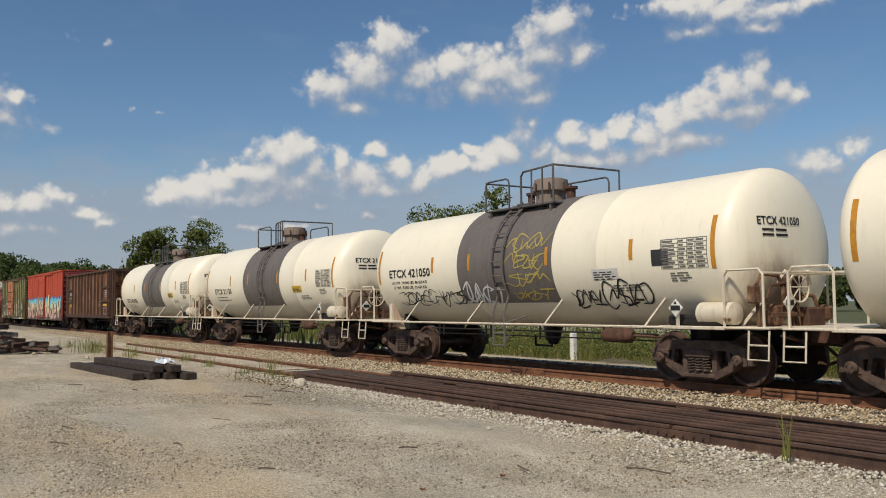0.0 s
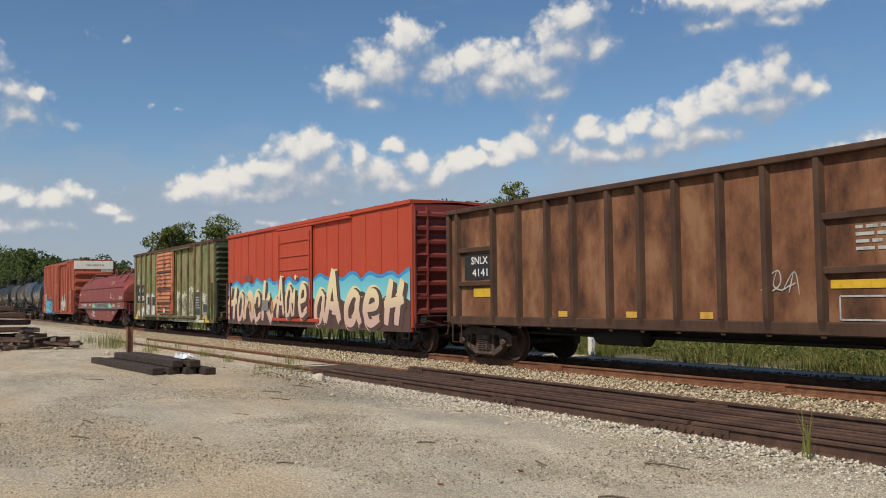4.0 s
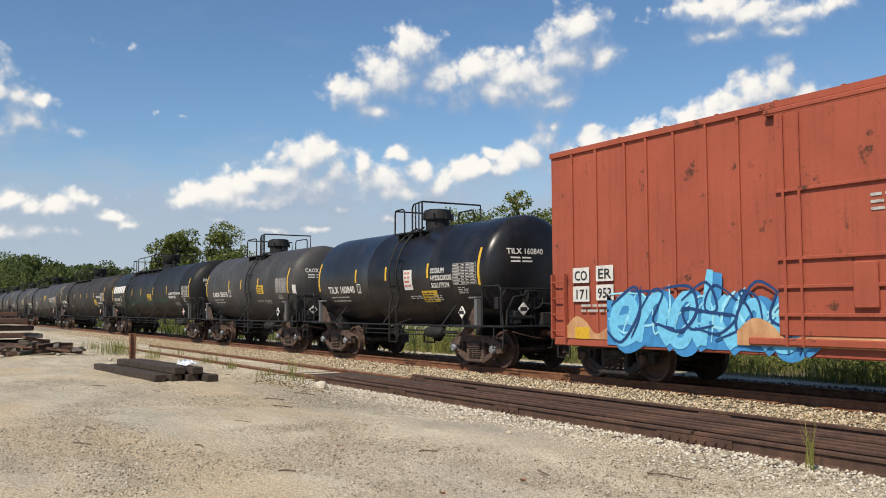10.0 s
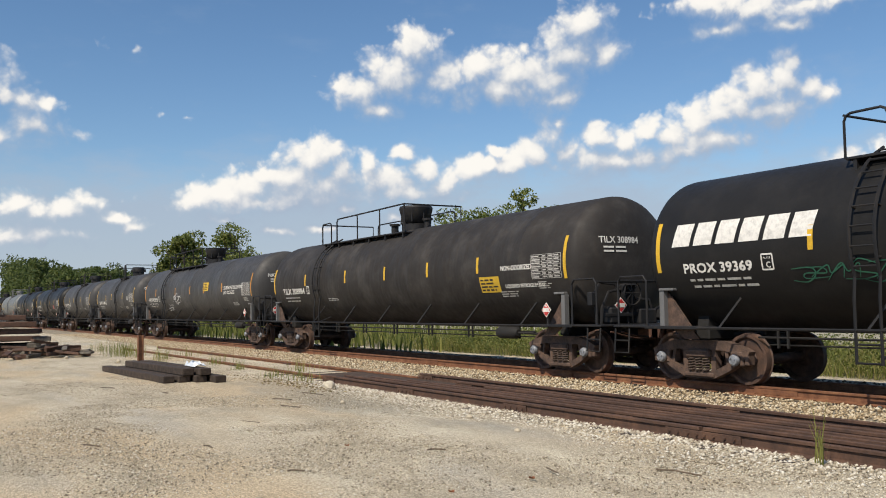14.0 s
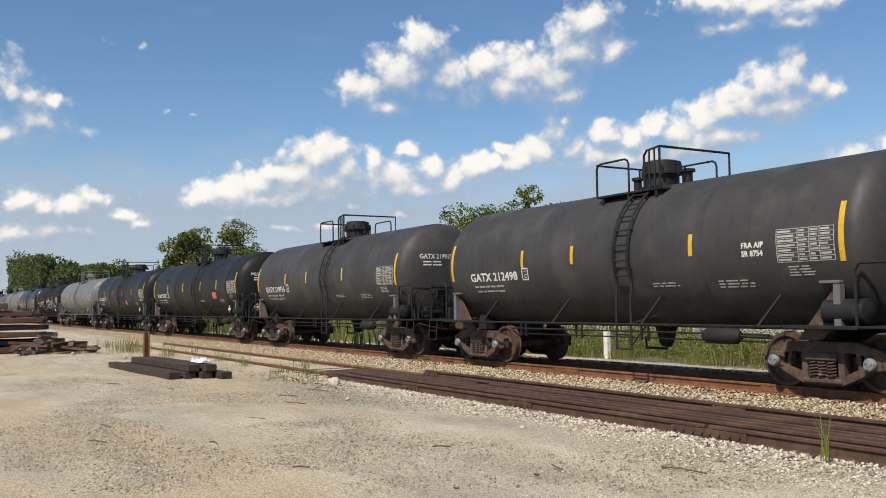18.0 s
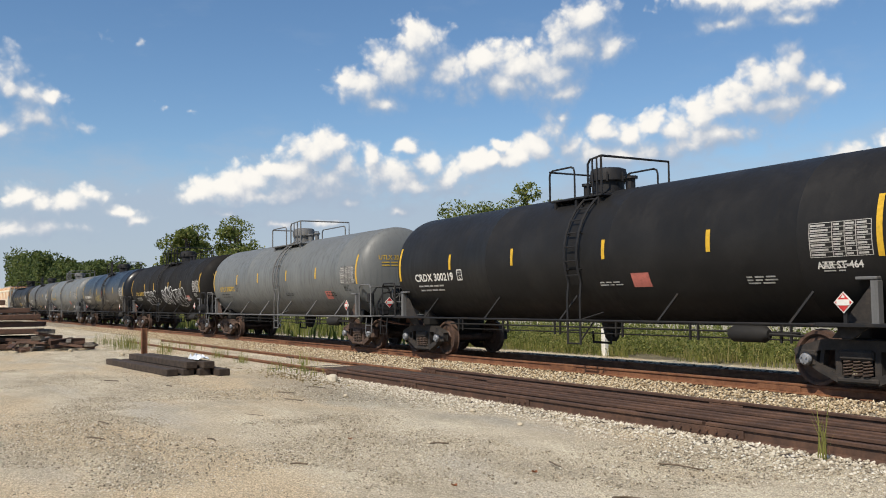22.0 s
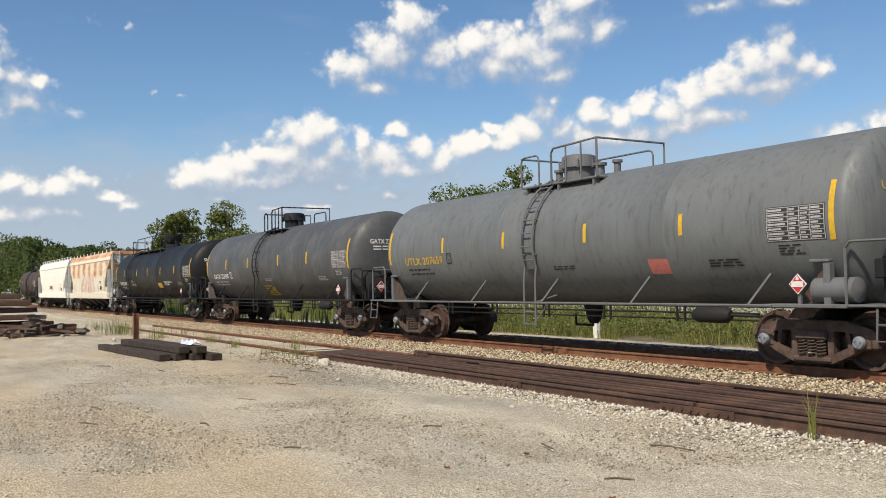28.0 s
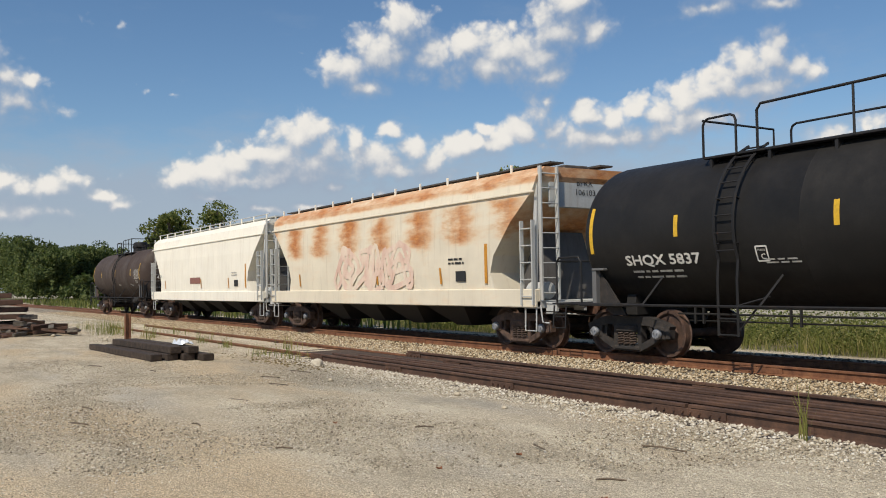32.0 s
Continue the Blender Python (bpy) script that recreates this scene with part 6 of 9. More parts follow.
MOSS_POST = patchy("rusted_post_paint", [(0.34, (0.075, 0.045, 0.022)), (0.46, (0.105, 0.085, 0.036)), (0.58, (0.135, 0.145, 0.055)), (0.70, (0.085, 0.05, 0.026))], 2.0, 0.85, 0.6)
# side green darkened for shade on the ends; also the door's dark panel
MOSS_SHADE_PANEL = patchy("green_end_shade_and_panel_paint", [(0.34, (0.03, 0.042, 0.018)), (0.52, (0.060, 0.075, 0.030)), (0.68, (0.085, 0.055, 0.026))], 1.5, 0.7, 0.4)
ORANGE = patchy("faded_orange_door_paint", [(0.32, (0.07, 0.025, 0.015)), (0.39, (0.24, 0.075, 0.037)), (0.45, (0.46, 0.165, 0.075)), (0.55, (0.56, 0.24, 0.12)), (0.66, (0.50, 0.21, 0.11))], 1.6, 0.7, 0.55)
ROOF_RUST = patchy("rusty_roof_edge", [(0.30, (0.05, 0.022, 0.014)), (0.7, (0.12, 0.05, 0.028))], 2.5, 0.9, 0.3)
GON = patchy("rusted_brown_gondola", [(0.34, (0.050, 0.020, 0.010)), (0.45, (0.125, 0.050, 0.022)), (0.54, (0.195, 0.082, 0.036)), (0.64, (0.25, 0.125, 0.06))], 1.3, 0.9, 0.28, (0.035, 0.015, 0.008))
GON_POST = patchy("dark_rusted_post", [(0.30, (0.04, 0.020, 0.012)), (0.7, (0.095, 0.048, 0.026))], 2.2, 0.9, 0.4, (0.03, 0.015, 0.01))
GON_YELLOW = patchy("yellow_panel_paint", [(0.30, (0.30, 0.15, 0.03)), (0.45, (0.58, 0.33, 0.05)), (0.75, (0.62, 0.38, 0.08))], 2.0, 0.7, 0.5)
RUSTWHITE = rust_bloom("rusting_white_paint", (0.75, 0.68, 0.53), 2.30, 2.62)
HOPWHITE = paint("white_hopper_paint", (0.84, 0.80, 0.68), 0.55, 0.25, (0.40, 0.30, 0.20), fade=0.06)
HOPGREY = paint("pale_grey_end_paint", (0.46, 0.47, 0.45), 0.6, 0.35, (0.25, 0.18, 0.12), rust=0.15)
TEAL = fade_up("teal_spray", (0.22, 0.62, 0.60), (0.13, 0.46, 0.56), 1.4, 2.3)
BLUE = plain("blue_spray", (0.05, 0.24, 0.50), 0.6)
SKYBLUE = plain("light_blue_spray", (0.16, 0.52, 0.74), 0.6)
BROWNSPRAY = plain("brown_spray", (0.095, 0.055, 0.042), 0.6)
CREAMSPRAY = fade_up("cream_to_pink_spray", (0.60, 0.40, 0.32), (0.74, 0.62, 0.36), 0.9, 1.9)
MINT = plain("mint_spray", (0.20, 0.60, 0.38), 0.6)
GREYSPRAY = plain("grey_spray", (0.20, 0.19, 0.18), 0.6)
PALESPRAY = patchy("pale_flaking_spray", [(0.34, (0.22, 0.20, 0.17)), (0.42, (0.62, 0.61, 0.54)), (0.50, (0.58, 0.63, 0.64)), (0.56, (0.58, 0.44, 0.40)), (0.63, (0.20, 0.18, 0.16))], 3.0, 0.65, 0.2)
BUFFSPRAY = patchy("buff_flaking_spray", [(0.36, (0.15, 0.10, 0.05)), (0.43, (0.60, 0.55, 0.39)), (0.52, (0.62, 0.61, 0.48)), (0.56, (0.40, 0.36, 0.22)), (0.62, (0.15, 0.10, 0.05))], 3.4, 0.65, 0.4)
SLATE = worn("slate_stencil", (0.055, 0.06, 0.065), 0.3)
SIGN_BLACK = plain("black_number_panel", (0.02, 0.02, 0.02), 0.6)
CORRODED = rusty("roof_walk_steel", (0.03, 0.028, 0.026), (0.06, 0.055, 0.05), (0.10, 0.09, 0.08))


def side_ladder(car, x, y, z0, z1, mat, w=0.40, n=6):
    g = Geo()
    s = -1 if y < 0 else 1
    for dx in (0, w):
        g.box(x + dx - 0.02, x + dx + 0.02, *sorted((y, y + s * 0.09)), z0, z1)
    lad = part("ladder", g, mat, car)
    for k in range(n):
        z = z0 + (z1 - z0) * (k + 0.5) / n
        part("rung", Geo().tube([(x, y + s * 0.08, z), (x + w, y + s * 0.08, z)], 0.016, 5), mat, lad)


def end_ladder(car, x, s, y, z0, z1, mat, w=0.40, n=6):
    g = Geo()
    for dy in (0, w):
        g.box(*sorted((x, x + s * 0.10)), y + dy - 0.02, y + dy + 0.02, z0, z1)
    lad = part("end_ladder", g, mat, car)
    for k in range(n):
        z = z0 + (z1 - z0) * (k + 0.5) / n
        part("rung", Geo().tube([(x + s * 0.09, y, z), (x + s * 0.09, y + w, z)], 0.016, 5), mat, lad)


def brake_set(car, x, s, z, mat, y=0.55):
    g = Geo()
    g.tube([(x + s * 0.34, y + 0.27 * math.cos(a), z + 0.27 * math.sin(a)) for a in [2 * math.pi * k / 16 for k in range(16)]], 0.022, 5, True)
    for k in range(3):
        a = math.pi * k / 3
        g.tube([(x + s * 0.34, y + 0.27 * math.cos(a), z + 0.27 * math.sin(a)), (x + s * 0.34, y - 0.27 * math.cos(a), z - 0.27 * math.sin(a))], 0.013, 4)
    part("brake_wheel", g, mat, car)
    g = Geo()
    g.box(*sorted((x, x + s * 0.26)), y - 0.16, y + 0.16, z - 0.24, z + 0.20, 0.03)
    g.tube([(x + s * 0.12, y, z - 0.2), (x + s * 0.12, y - 0.05, z - 1.1)], 0.022, 5)
    part("brake_gear", g, mat, car)


def stirrups(car, x, mat, zt):
    for e in (-1, 1):
        g = Geo()
        g.tube([(x - 0.2, e * 1.46, zt), (x - 0.2, e * 1.47, 0.42), (x + 0.2, e * 1.47, 0.42), (x + 0.2, e * 1.46, zt)], 0.02, 5)
        part("stirrup_step", g, mat, car)


def end_gear(car, x, s, mat, reach):
    """Crossover platform, uncoupling lever and air hoses at one end."""
    g = Geo()
    g.box(*sorted((x, x + s * 0.42)), -1.25, 1.25, 1.02, 1.06, 0.01)
    for y in (-1.2, -0.4, 0.4, 1.2):
        g.box(*sorted((x, x + s * 0.38)), y - 0.03, y + 0.03, 0.86, 1.02)
    part("crossover_platform", g, mat, car)
    g = Geo()
    g.tube([(x + s * 0.15, -1.35, 0.82), (x + s * 0.32, -0.9, 0.80), (x + s * (reach - 0.3), -0.2, 0.74)], 0.02, 5)
    g.tube([(x + s * 0.05, -1.42, 1.0), (x + s * 0.12, -1.42, 0.62), (x + s * 0.3, -1.38, 0.60)], 0.018, 5)
    part("uncoupling_lever", g, mat, car)


def boxcar(label, left, right, x0, x1, z0, z1, posts, door, side, roof, ends, post_mat, door_mat, depth=0.05, post_w=0.07, ribs=9, rib_top=None, flush=False, eave=0.05, rib_r=0.10, nudge=0.0):
    car, half = new_car("boxcar", label, "boxcar", left, right, nudge)
    mid = (left + right) / 2
    a, b = x0 - mid, x1 - mid
    y = 1.46
    g = Geo().box(a + 0.02, b - 0.02, -y, -y + 0.05, z0, z1)
    near = part("side_wall", g, side, car)
    far = part("side_wall", Geo().box(a + 0.02, b - 0.02, y - 0.05, y, z0, z1), side, car)
    for q in posts:
        for w, yy in ((near, (-y - depth, -y)), (far, (y, y + depth))):
            part("side_post", Geo().box(q - mid - post_w / 2, q - mid + post_w / 2, *yy, z0 + 0.02, z1 - 0.02, 0.012), post_mat, w)
    g = Geo()
    g.extrude_x([(-y - eave, z1 - 0.02), (-y - eave, z1 + 0.09), (0, z1 + (0.11 if flush else 0.20)), (y + eave, z1 + 0.09), (y + eave, z1 - 0.02), (0, z1 + 0.06)], a - 0.02, b + 0.02)
    top = part("roof", g, roof, car)
    k = a + 0.9
    while k < b - 0.4:
        part("roof_seam", Geo().extrude_x([(-y, z1 + 0.092), (-y, z1 + 0.122), (0, z1 + (0.145 if flush else 0.235)), (y, z1 + 0.122), (y, z1 + 0.092), (0, z1 + (0.11 if flush else 0.20))], k - 0.03, k + 0.03), roof, top)
        k += 1.25
    for s, x in ((-1, a), (1, b)):
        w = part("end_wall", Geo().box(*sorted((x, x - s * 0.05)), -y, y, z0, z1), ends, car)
        hi = rib_top or z1 - 0.15
        for k in range(ribs):
            z = z0 + 0.25 + (hi - z0 - 0.25) * (k + 0.5) / ribs
            h = (hi - z0 - 0.25) / ribs * 0.30
            g = Geo()
            g.add([(x, -y + 0.05, z - h), (x, y - 0.05, z - h), (x + s * rib_r, y - 0.16, z - h * 0.2), (x + s * rib_r, -y + 0.16, z - h * 0.2),
                   (x + s * rib_r, -y + 0.16, z + h * 0.5), (x + s * rib_r, y - 0.16, z + h * 0.5), (x, y - 0.05, z + h), (x, -y + 0.05, z + h)],
                  [(0, 1, 2, 3), (3, 2, 5, 4), (4, 5, 6, 7), (0, 3, 4, 7), (1, 6, 5, 2)])
            part("end_rib", g, ends, w)
        for e in (-1, 1):
            part("corner_post", Geo().box(*sorted((x + s * 0.015, x - s * 0.12)), *sorted((e * (y + 0.012), e * (y - 0.10))), z0, z1, 0.015), post_mat if not flush else side, car)
        end_gear(car, x, s, UNDER if flush else post_mat, 1.0)
        stirrups(car, x - s * 0.35, UNDER, z0)
        coupler(car, s * (half - 0.9), s, abs(x) - half + 0.9 + 0.80, UNDER)
        truck(car, s * half, TRUCK_DARK, TRUCK)
    part("side_sill", Geo().box(a + 0.05, b - 0.05, -y - 0.03, -y + 0.08, z0 - 0.12, z0 + 0.06, 0.02), post_mat, car)
    part("side_sill", Geo().box(a + 0.05, b - 0.05, y - 0.08, y + 0.03, z0 - 0.12, z0 + 0.06, 0.02), post_mat, car)
    part("underframe", Geo().box(a + 0.3, b - 0.3, -0.35, 0.35, 0.62, z0 + 0.05, 0.02), UNDER, car)
    part("floor", Geo().box(a + 0.03, b - 0.03, -y + 0.06, y - 0.06, z0, z0 + 0.06), UNDER, car)
    # sliding door
    da, db = door[0] - mid, door[1] - mid
    d = part("door", Geo().box(da, db, -y - depth - 0.07, -y - depth - 0.02, z0 + 0.22, z1 - 0.14, 0.012), door_mat, car)
    part("door", Geo().box(da, db, y + depth + 0.02, y + depth + 0.07, z0 + 0.22, z1 - 0.14, 0.012), door_mat, car)
    part("door_track", Geo().box(da - 3.0 if not flush else da - 0.6, db + (3.6 if not flush else 0.6), -y - depth - 0.10, -y, z0 + 0.06, z0 + 0.18, 0.015), post_mat, car)
    part("door_track", Geo().box(da - 0.2, min(b - 0.1, db + 3.0), -y - depth - 0.09, -y, z1 - 0.13, z1 - 0.05, 0.015), post_mat, car)
    return car, half, mid, near, d, Wall(-y), y


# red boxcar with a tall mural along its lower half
# end walls in maroon: shade on the ends put into the paint
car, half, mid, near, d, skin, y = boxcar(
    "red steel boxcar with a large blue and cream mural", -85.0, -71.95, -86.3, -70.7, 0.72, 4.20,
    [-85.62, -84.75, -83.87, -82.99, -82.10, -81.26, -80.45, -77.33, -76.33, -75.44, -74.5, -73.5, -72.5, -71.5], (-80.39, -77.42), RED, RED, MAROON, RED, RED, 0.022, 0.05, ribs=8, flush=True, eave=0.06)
for k, z in enumerate((1.28, 1.72, 2.16, 2.62, 3.10, 3.62)):
    part("door_rib", Geo().box(-80.39 - mid + 0.04, -77.42 - mid - 0.04, -y - 0.125, -y - 0.092, z - 0.025, z + 0.025, 0.008), RED, d)
for q in (-80.30, -77.50):
    part("lock_rod", Geo().tube([(q - mid, -y - 0.13, 0.95), (q - mid, -y - 0.13, 3.9)], 0.022, 6), RED, d)


def waves(u0, u1, lo, hi, step, seed, swing):
    rnd = random.Random(seed)
    n = int((u1 - u0) / step)
    up = [(u0 + (u1 - u0) * k / n, hi + swing * (math.sin(k * 1.7 + seed) * 0.6 + rnd.uniform(-0.4, 0.4))) for k in range(n + 1)]
    return up, lo


def ribbon(skin, up, lo, lift):
    """A painted field between a wavy upper edge and a level lower one."""
    g = Geo()
    fine = []
    for i in range(len(up) - 1):
        p0, p1, p2, p3 = up[max(0, i - 1)], up[i], up[i + 1], up[min(len(up) - 1, i + 2)]
        for k in range(5):
            t = k / 5
            fine.append(tuple(0.5 * (2 * p1[j] + (p2[j] - p0[j]) * t + (2 * p0[j] - 5 * p1[j] + 4 * p2[j] - p3[j]) * t * t
                                     + (3 * p1[j] - p0[j] - 3 * p2[j] + p3[j]) * t ** 3) for j in (0, 1)))
    fine.append(up[-1])
    v = []
    for u, w in fine:
        v += [skin.at(u, lo, lift), skin.at(u, w, lift)]
    return g.add(v, [(2 * i, 2 * i + 2, 2 * i + 3, 2 * i + 1) for i in range(len(fine) - 1)])


def mural_letter(gl, gd, skin, u, w, h, kind, lift, lo=0.92, thick=1.15, rim=None):
    """One letter-like body of the mural: thick slanted strokes without meaning, with a dark edge and drop."""
    s = 0.16 * w * thick
    kinds = {
        "two_bars": [[(0.15, 0), (0.25, 0.5), (0.42, 1.0)], [(0.62, 0), (0.72, 0.5), (0.92, 0.98)], [(0.05, 0.45), (0.5, 0.5), (0.95, 0.56)]],
        "bowl": [[(0.85, 0.62), (0.55, 0.70), (0.22, 0.40), (0.25, 0.06), (0.55, 0.05), (0.80, 0.35)], [(0.85, 0.66), (0.78, 0.3), (0.95, 0.0)]],
        "arch": [[(0.10, 0.02), (0.18, 0.4), (0.28, 0.68)], [(0.22, 0.35), (0.55, 0.66), (0.78, 0.55), (0.72, 0.25), (0.90, 0.0)]],
        "curl": [[(0.20, 0.34), (0.75, 0.42), (0.72, 0.66), (0.40, 0.66), (0.20, 0.30), (0.42, 0.02), (0.90, 0.14)]],
        "tall": [[(0.15, 0.0), (0.25, 0.5), (0.40, 1.12)], [(0.25, 0.40), (0.60, 0.55), (0.85, 0.72)], [(0.40, 0.48), (0.70, 0.25), (0.98, -0.02)]],
        "peak": [[(0.05, 0.0), (0.25, 0.55), (0.50, 1.15)], [(0.50, 1.15), (0.62, 0.5), (0.85, 0.05)], [(0.20, 0.40), (0.50, 0.36), (0.78, 0.38)]],
        "stick": [[(0.30, 0.0), (0.42, 0.35), (0.55, 0.66)], [(0.60, 0.88), (0.68, 0.98)]],
    }
    for line in kinds[kind]:
        pts = [(u + a * w, lo + b * h) for a, b in line]
        if rim:
            stroke(rim, skin, [(a + 0.05 * thick, b - 0.01) for a, b in pts], 0.25 * s / 0.16 + 0.27 * thick, lift - 0.004, 0.2)
        stroke(gd, skin, [(a + 0.13 * thick, b - 0.05) for a, b in pts], 0.30 * s / 0.16 + 0.13 * thick, lift, 0.25)
        stroke(gl, skin, pts, 0.25 * s / 0.16, lift + 0.012, 0.25)


skin.y -= 0.03
up, lo = waves(-86.25 - mid, -80.42 - mid, 0.66, 2.18, 0.33, 3, 0.13)
part("mural_edge", ribbon(skin, [(u, w + 0.12) for u, w in up], lo, 0.000), BLUE, near)
part("mural_ground", ribbon(skin, up, lo, 0.004), TEAL, near)
up2, lo = waves(-77.38 - mid, -70.75 - mid, 0.66, 2.20, 0.33, 5, 0.14)
part("mural_edge", ribbon(skin, [(u, w + 0.12) for u, w in up2], lo, 0.000), BLUE, near)
part("mural_ground", ribbon(skin, up2, lo, 0.004), TEAL, near)
shade, light, rim = Geo(), Geo(), Geo()
for u, w, h, kind in ((-86.25, 1.25, 1.35, "two_bars"), (-85.1, 0.95, 1.45, "bowl"), (-84.2, 1.05, 1.45, "arch"), (-83.2, 0.95, 1.45, "curl"), (-82.3, 1.15, 1.35, "tall"), (-81.2, 0.85, 1.15, "arch"),
                      (-77.3, 1.0, 1.4, "bowl"), (-76.4, 1.4, 1.5, "peak"), (-75.0, 1.3, 1.35, "bowl"), (-73.7, 1.3, 1.35, "curl"), (-72.3, 1.3, 1.3, "two_bars")):
    mural_letter(light, shade, skin, u - mid, w, h, kind, 0.016, 0.78, 0.86, rim)
part("mural_rim", rim, CREAMSPRAY, near)
low = [(u, 1.62 + 0.16 * math.sin(u * 3)) for u, w in up]
part("mural_shade", ribbon(skin, low, 0.66, 0.006), BROWNSPRAY, near)
low = [(u, 1.62 + 0.16 * math.sin(u * 3)) for u, w in up2]
part("mural_shade", ribbon(skin, low, 0.66, 0.006), BROWNSPRAY, near)
part("mural_outline", shade, BROWNSPRAY, near)
part("mural_lettering", light, CREAMSPRAY, near)
front = Wall(-y - 0.128)
up3, lo = waves(-80.36 - mid, -77.45 - mid, 0.95, 2.15, 0.33, 9, 0.12)
part("mural_edge", ribbon(front, [(u, w + 0.15) for u, w in up3], lo, 0.0), BLUE, d)
part("mural_ground", ribbon(front, up3, lo, 0.004), TEAL, d)
part("mural_shade", ribbon(front, [(u, 1.68 + 0.14 * math.sin(u * 4)) for u, w in up3], lo, 0.006), BROWNSPRAY, d)
shade, light, rim = Geo(), Geo(), Geo()
for u, w, h, kind in ((-80.35, 0.75, 1.25, "peak"), (-79.65, 0.75, 1.45, "bowl"), (-78.98, 0.55, 1.45, "stick"), (-78.45, 0.9, 1.45, "curl")):
    mural_letter(light, shade, front, u - mid, w, h, kind, 0.016, 0.98, 0.86, rim)
part("mural_rim", rim, CREAMSPRAY, d)
part("mural_outline", shade, BROWNSPRAY, d)
part("mural_lettering", light, CREAMSPRAY, d)
g = Geo()
letters(g, skin, "TY", -84.05 - mid, 2.0, 0.17, lift=0.05)
letters(g, skin, "33 009", -84.75 - mid, 1.58, 0.20, 1.05, lift=0.05)
part("reporting_mark", g, DIMWHITE, near)
part("mural_shade", patch(Geo(), Wall(-y - 0.03), -86.2 - mid, -70.8 - mid, 0.60, 0.78, 0.004, 1), BROWNSPRAY, car)
for q in (-85.9, -83.55, -81.15):
    part("reflective_strip", patch(Geo(), skin, q - mid, q - mid + 0.14, 1.10, 1.52, 0.052, 1), AMBER, near)
part("paint_patch", patch(Geo(), skin, -84.25 - mid, -83.4 - mid, 2.28, 2.55, 0.002, 1), plain("dark_red_overpaint", (0.23, 0.05, 0.035), 0.6), near)
part("paint_patch", patch(Geo(), skin, -82.1 - mid, -81.45 - mid, 1.15, 1.55, 0.054, 1), GREYSPRAY, near)
part("paint_patch", patch(Geo(), skin, -82.95 - mid, -82.55 - mid, 1.22, 1.42, 0.054, 1), BROWNSPRAY, near)
side_ladder(car, -86.2 - mid, -y - 0.03, 0.8, 2.3, MAROON_DARK, 0.42, 4)
brake_set(car, half + 1.3, 1, 2.2, UNDER)
end_ladder(car, half + 1.27, 1, -1.40, 0.85, 4.1, MAROON)

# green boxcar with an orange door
# end walls in a darker green that paints in their shade
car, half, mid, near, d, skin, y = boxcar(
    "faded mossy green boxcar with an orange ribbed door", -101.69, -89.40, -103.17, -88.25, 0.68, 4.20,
    [-102.6, -101.43, -100.41, -99.28, -98.15, -94.30, -93.38, -92.21, -91.13, -90.05, -88.97], (-97.44, -94.44), MOSS, ROOF_RUST, MOSS_SHADE_PANEL, MOSS_POST, ORANGE, 0.075, 0.13, ribs=13, eave=0.07, rib_r=0.13)
for k in range(15):
    z = 1.10 + 2.85 * k / 14
    part("door_rib", Geo().box(-97.36 - mid, -94.52 - mid, -y - 0.195, -y - 0.147, z - 0.045, z + 0.045, 0.02), ORANGE, d)
for q in (-97.42, -95.95, -94.56):
    part("door_bar", Geo().box(q - mid, q - mid + 0.09, -y - 0.205, -y - 0.146, 0.95 if q != -95.95 else 3.4, 4.02, 0.01), ORANGE, d)
for q0, q1 in ((-102.5, -101.52), (-101.34, -100.5)):
    part("number_panel", patch(Geo(), skin, q0 - mid, q1 - mid, 1.50, 2.50, 0.004, 1), SIGN_BLACK, near)
g = Geo()
for text, q, z, w in (("H", -101.95, 2.08, 0.2), ("S", -101.2, 2.08, 0.2), ("75", -102.3, 1.62, 0.62), ("006", -101.28, 1.62, 0.72)):
    letters(g, skin, text, q - mid, z, 0.27, w, lift=0.008, bold=0.016)
part("reporting_mark", g, WHITE, near)
rnd = random.Random(4)
for k, (q0, q1, top, m) in enumerate(((-102.5, -101.52, 1.05, PALESPRAY), (-101.34, -100.5, 1.25, PALESPRAY), (-100.32, -99.37, 1.95, PALESPRAY), (-99.19, -98.24, 1.95, PALESPRAY), (-98.06, -97.5, 2.15, PALESPRAY),
                                     (-94.2, -93.46, 2.05, BUFFSPRAY), (-93.3, -92.3, 1.95, BUFFSPRAY), (-92.1, -91.22, 2.2, BUFFSPRAY), (-91.02, -90.14, 2.0, BUFFSPRAY), (-89.96, -89.06, 1.9, BUFFSPRAY))):
    up, lo = waves(q0 - mid, q1 - mid, 0.74, top, 0.16, k + 3, 0.09)
    part("graffiti", ribbon(skin, up, lo, 0.003), m, near, "flaking cream-white sprayed letters")
    part("graffiti_line", stroke(Geo(), skin, up, 0.03, 0.007, 0.1), BUFFSPRAY, near)
    if k > 4:
        part("graffiti_line", bubbles(Geo(), skin, q0 - mid + 0.02, q1 - mid - 0.02, 0.85, top - 0.12, 2, 0.020, 50 + k, 0.006), SPRAY_UMBER, near)
    elif k > 1:
        part("graffiti_line", scrawl(Geo(), skin, q0 - mid + 0.1, q1 - mid - 0.1, 0.85, 1.35, 2, 0.04, 60 + k, 0.006), SPRAY_WHITE, near)
part("graffiti_line", scrawl(Geo(), skin, -102.45 - mid, -101.6 - mid, 2.5, 3.2, 3, 0.03, 71, 0.006), SPRAY_WHITE, near)
lower = Wall(-y - 0.035)
